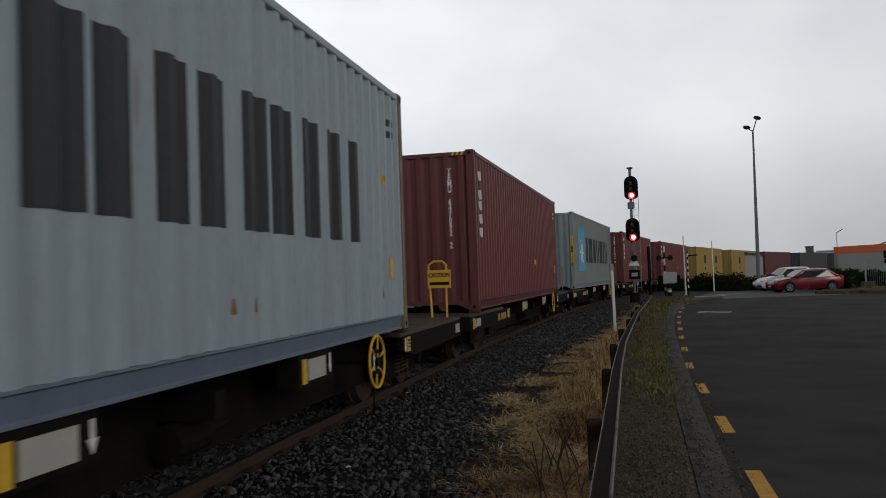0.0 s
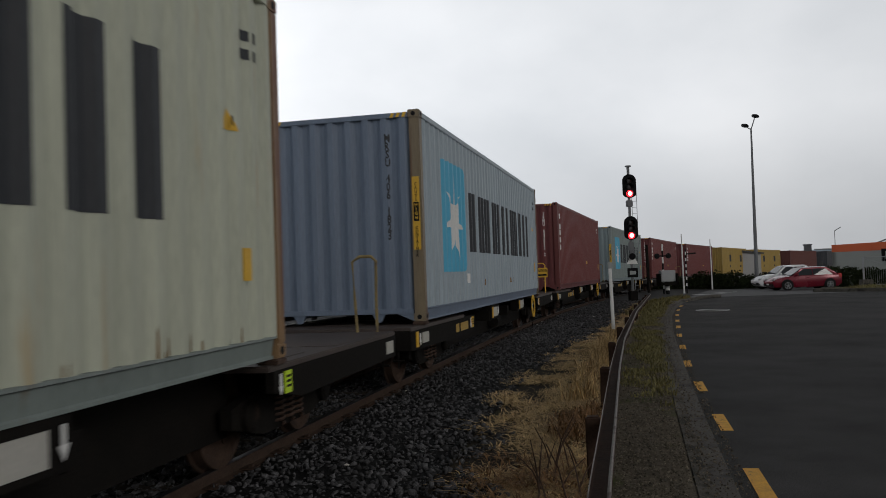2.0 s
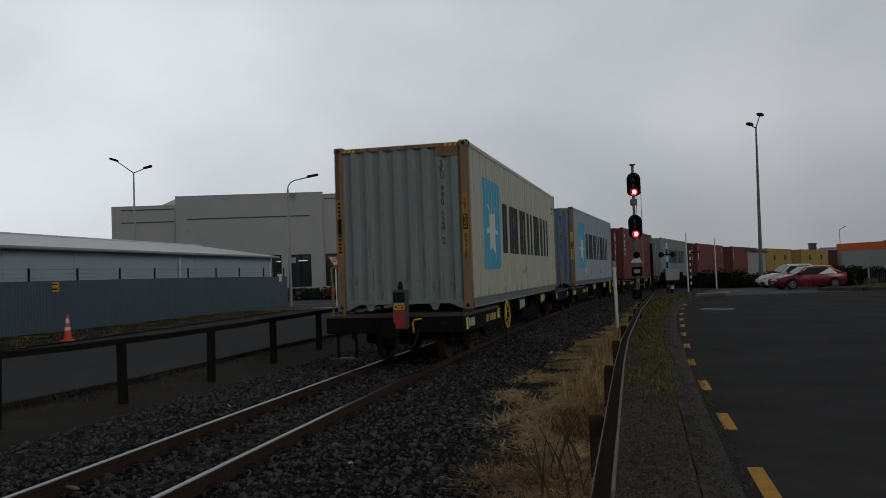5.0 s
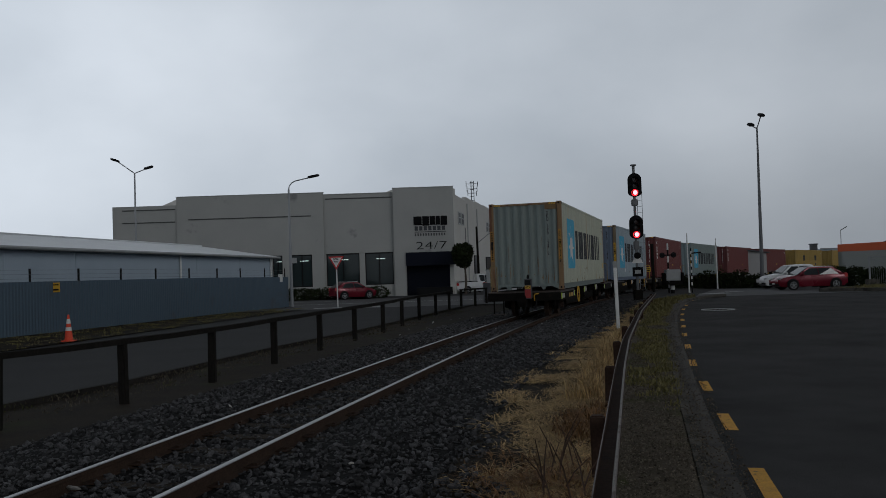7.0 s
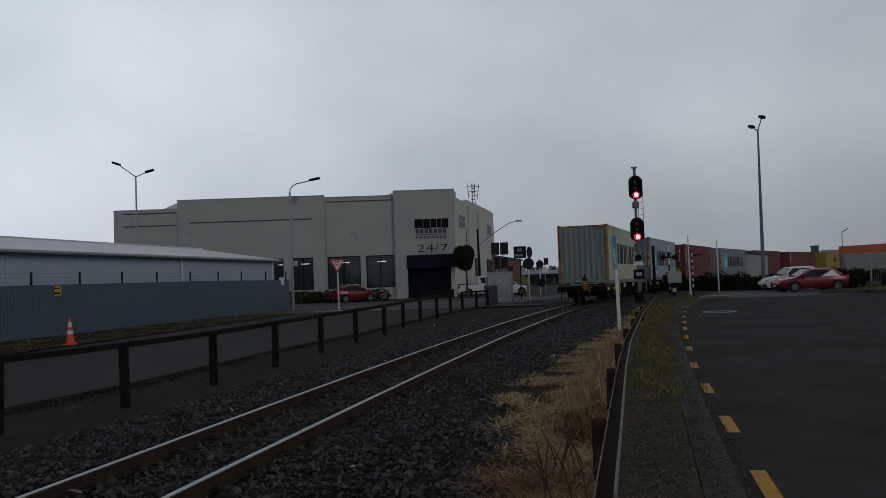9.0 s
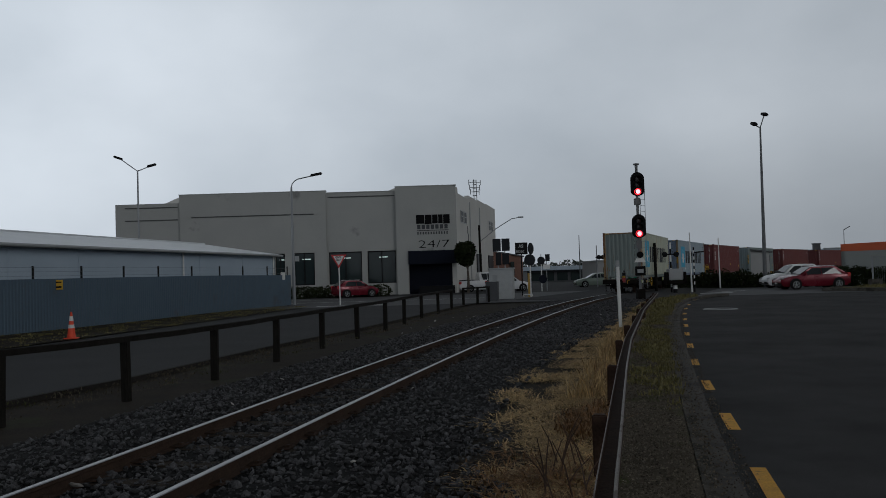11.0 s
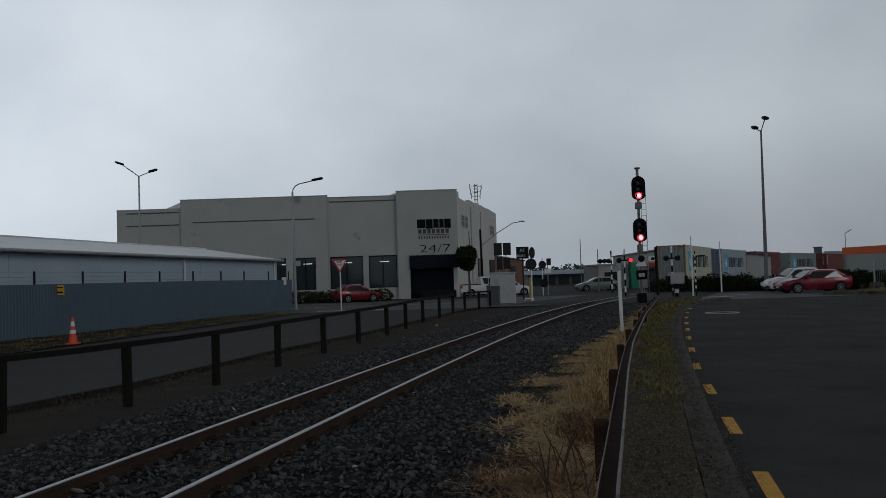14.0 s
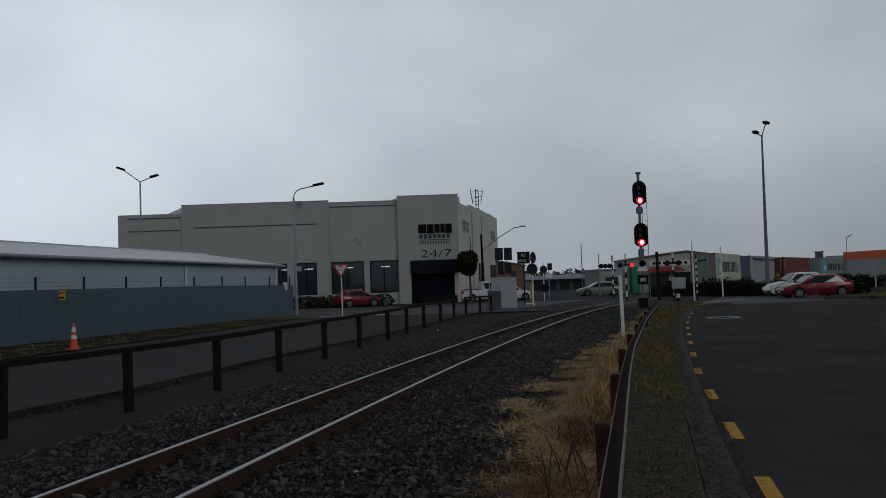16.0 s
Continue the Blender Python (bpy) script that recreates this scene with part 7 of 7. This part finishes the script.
# ---------------------------------------------------------------- cars
def car(name, label, m, paint, long=4.2, wide=1.74, high=1.48, nose=0.24, hood=0.92, wind=(0.27, 0.44), rear=(0.80, 0.97), lean=1.0, belt=0.93, tray=None, group="parked and passing cars"):
    """A car along +y from tail (0) to nose, with body, glass, wheels and lamps."""
    t = thing(name, label, "car", m, group)
    L_, w = long, wide / 2
    f0, f1 = L_ * (1 - wind[0]), L_ * (1 - wind[1])
    r0, r1 = L_ * (1 - rear[0]), L_ * (1 - rear[1])
    top_at = [(r1, belt), (r0, high), ((r0 + f1) / 2, high + 0.02), (f1, high - 0.02), (f0, belt + 0.02)]
    st_ = sorted({0.0, 0.06, 0.2, r1, r0, (r0 + f1) / 2, f1, f0, L_ * 0.86, L_ - 0.22, L_ - 0.06, L_, *np.linspace(0.3, L_ - 0.4, 12)})

    def upper(y):
        if y <= r1:
            return belt - 0.05 + 0.05 * y / max(r1, 0.05) if tray is None else tray
        if tray is not None and y < r0:
            return tray
        if y < f0:
            return max(belt, float(np.interp(y, [q[0] for q in top_at], [q[1] for q in top_at])))
        return float(np.interp(y, [f0, L_ * 0.88, L_ - 0.12, L_], [belt + 0.02, hood * belt, 0.70, 0.55]))
    body = Shape()
    for y in st_:
        e = min(1.0, 0.80 + 0.2 * math.sin(math.pi * min(1, max(0, y / L_)) ** 0.9) * 1.3)
        bw = w * min(1.0, e)
        zt = upper(y)
        zb = 0.20 + 0.12 * (y < 0.15 or y > L_ - 0.15)
        bl = min(zt, belt)
        tw = bw * (0.97 if zt <= belt + 0.03 else 0.97 - 0.24 * (zt - belt) / (high - belt))
        ring_ = [(bw * 0.93, zb), (bw, 0.42), (bw * 1.0, 0.66), (bw * 0.96, bl), (tw * 0.99, bl + (zt - bl) * 0.6), (tw * 0.95, zt - 0.015), (tw * 0.6, zt + 0.02), (0, zt + 0.03)]
        body.v += [(x_, y, z_) for x_, z_ in ring_] + [(-x_, y, z_) for x_, z_ in ring_[-2::-1]]
    k = 15
    n_ = len(st_)
    body.f = [(i * k + j, (i + 1) * k + j, (i + 1) * k + j + 1, i * k + j + 1) for i in range(n_ - 1) for j in range(k - 1)]
    body.f += [tuple(range(k)), tuple((n_ - 1) * k + j for j in range(k))[::-1], *[(i * k + k - 1, (i + 1) * k + k - 1, (i + 1) * k, i * k) for i in range(n_ - 1)]]
    part("body", body, paint, t, smooth=True)
    # glass
    def side_x(y, z):
        e = min(1.0, 0.80 + 0.2 * math.sin(math.pi * min(1, max(0, y / L_)) ** 0.9) * 1.3)
        return w * e * (0.965 - 0.24 * (z - belt) / (high - belt)) + 0.012
    zt, zl = high - 0.09, belt + 0.03
    lo0 = r0 if tray is not None else r1 + 0.15
    for sx in (-1, 1):
        for y0, y1, g0, g1 in ((f0 - 0.18, (f1 + r0) / 2 + 0.25, f1 - 0.05, (f1 + r0) / 2 + 0.25), ((f1 + r0) / 2 + 0.18, lo0 + 0.3, (f1 + r0) / 2 + 0.18, r0 + 0.16)):
            q = [(sx * side_x(y0, zl), y0, zl), (sx * side_x(y1, zl), y1, zl), (sx * side_x(g1, zt), g1, zt), (sx * side_x(g0, zt), g0, zt)]
            part("side_window", Shape().add(q, [(0, 1, 2, 3)]), "glass", t)
    part("windscreen", Shape().add([(-w * 0.82, f0 + 0.01, belt + 0.06), (w * 0.82, f0 + 0.01, belt + 0.06), (w * 0.68, f1 + 0.06, high - 0.03), (-w * 0.68, f1 + 0.06, high - 0.03)], [(0, 1, 2, 3)]), "glass", t)
    part("rear_window", Shape().add([(-w * 0.72, r1 - 0.02, belt + 0.08), (w * 0.72, r1 - 0.02, belt + 0.08), (w * 0.62, r0 - 0.06, high - 0.05), (-w * 0.62, r0 - 0.06, high - 0.05)], [(3, 2, 1, 0)]), "glass", t) if tray is None else None
    for y in (L_ * 0.19, L_ * 0.80):
        for sx in (-1, 1):
            x_ = sx * (w - 0.09)
            part("wheel_arch", Shape().lathe((sx * (w * 0.985), y, 0.34), (sx, 0, 0), [(-0.05, 0.375), (0.022, 0.375)], 20), "black", t)
            ty = part("tyre", Shape().lathe((x_, y, 0.31), (sx, 0, 0), [(-0.1, 0.25), (-0.1, 0.31), (0.11, 0.31), (0.125, 0.29), (0.125, 0.21)], 24), "rubber", t, smooth=True)
            rim = Shape().lathe((x_, y, 0.31), (sx, 0, 0), [(0.115, 0.07), (0.128, 0.06), (0.13, 0.0)], 12).ring((x_ + sx * 0.12, y, 0.31), 0.205, 0.018, (1, 0, 0), 20)
            for a in range(5):
                an = a * 1.2566 + 0.3
                rim.tube([(x_ + sx * 0.125, y, 0.31), (x_ + sx * 0.125, y + math.cos(an) * 0.2, 0.31 + math.sin(an) * 0.2)], 0.026, 6)
            part("rim", rim, "alloy", ty)
    for sx in (-1, 1):
        part("headlight", Shape().box(sx * w * 0.62 - 0.16, sx * w * 0.62 + 0.16, L_ - 0.30, L_ - 0.07, 0.60, 0.74, cut=0.04), "alloy", t)
        part("tail_light", Shape().box(sx * w * 0.72 - 0.1, sx * w * 0.72 + 0.1, -0.01, 0.22, 0.72, 1.0, cut=0.03), "sign_red", t)
        part("mirror", Shape().box(sx * (w + 0.08) - 0.09, sx * (w + 0.08) + 0.09, f0 - 0.35, f0 - 0.22, belt, belt + 0.14, cut=0.03), paint, t)
        part("door_handle", Shape().box(sx * w - 0.012, sx * w + 0.02, (f1 + r0) / 2 + 0.45, (f1 + r0) / 2 + 0.62, belt - 0.12, belt - 0.08), paint, t)
    part("bumper", Shape().box(-w * 0.8, w * 0.8, L_ - 0.08, L_ + 0.02, 0.30, 0.46, cut=0.03), "black", t)
    part("plate_bar", Shape().box(-0.18, 0.18, L_ + 0.015, L_ + 0.03, 0.36, 0.46), "white", t)
    if tray is not None:
        part("tray_rim", Shape().box(-w + 0.03, w - 0.03, 0.05, 0.1, tray, tray + 0.06).box(-w + 0.03, -w + 0.09, 0.05, r0, tray, tray + 0.06).box(w - 0.09, w - 0.03, 0.05, r0, tray, tray + 0.06), "black", t)
    return t


car("red_hatchback", "dark red hatchback stopped at the crossing road", pose(26.15, 54.2, gz(54), 0, 0, 91), "car_red", 4.5, 1.78, 1.43, belt=0.90)
car("white_car", "white compact crossover behind the red hatchback", pose(27.2, 59.6, gz(59), 0, 0, 92), "car_white", 4.35, 1.78, 1.60, belt=0.98)
mini = car("red_small_car", "small red car with a white roof before the gym", pose(-8.7, 68.6, gz(68), 0, 0, -58), "car_red", 3.7, 1.68, 1.41)
part("roof_panel", Shape().box(-0.58, 0.58, 0.85, 2.05, 1.425, 1.455, cut=0.012), "car_white", mini, "white roof panel")
car("white_ute", "white pickup parked by the street corner", pose(1.6, 80.0, gz(80), 0, 0, -78), "car_white", 5.2, 1.85, 1.8, belt=1.1, wind=(0.28, 0.42), rear=(0.62, 0.66), tray=1.08)
car("white_hatchback", "white hatchback parked by the street corner", pose(4.2, 77.0, gz(78), 0, 0, -80), "car_white", 4.0, 1.7, 1.5)
car("green_sedan", "pale green sedan waiting beyond the crossing", pose(18.6, 88.0, gz(88), 0, 0, 92), "car_green", 4.6, 1.74, 1.42, rear=(0.78, 0.90))
car("white_car", "white car beside the long low fence in the yard", pose(33.5, 53.0, gz(53), 0, 0, 30), "car_white", 4.1, 1.74, 1.5)
car("parked_car", "pale parked car behind the hedge of the gym", pose(-16.5, 72.0, gz(72), 0, 0, -85), "car_white", 4.1, 1.74, 1.45)


# ---------------------------------------------------------------- what moves
def train_at(t):
    """Metres along the track of the last container's rear edge."""
    m = np.gradient(np.array(CAR_S), np.array(CAR_T))
    i = min(max(int(np.searchsorted(CAR_T, t, "right")) - 1, 0), len(CAR_T) - 2)
    h = CAR_T[i + 1] - CAR_T[i]
    u = (t - CAR_T[i]) / h
    return float((2 * u**3 - 3 * u**2 + 1) * CAR_S[i] + (u**3 - 2 * u**2 + u) * h * m[i] + (-2 * u**3 + 3 * u**2) * CAR_S[i + 1] + (u**3 - u**2) * h * m[i + 1])


def riding(k, t, lift):
    s = train_at(t) + k * PITCH
    (xa, ya), (xb, yb) = on_track(s), on_track(s + LONG)
    za, zb = RAIL + gz(ya), RAIL + gz(yb)
    turn = -math.degrees(math.atan2(xb - xa, yb - ya))
    return pose(xa, ya, za + lift, math.degrees(math.atan2(zb - za, LONG)), 0, turn)


def motions():
    times = [i * 0.4 for i in range(41)]
    for k, load, flat, sets in TRAIN:
        walk(load, [(t, riding(k, t, DECK)) for t in times])
        walk(flat, [(t, riding(k, t, 0.0)) for t in times])
        if k < 2:
            for ws in sets:
                rest = ws.location.copy()
                rows, t = [], 0.0
                while t <= 16.0:
                    a = -math.degrees((train_at(t) - train_at(0.0)) / 0.405)
                    rows.append((t, pose(rest.x, rest.y, rest.z, a % 360.0, 0, 0)))
                    t += 1 / 15
                walk(ws, rows)


motions()
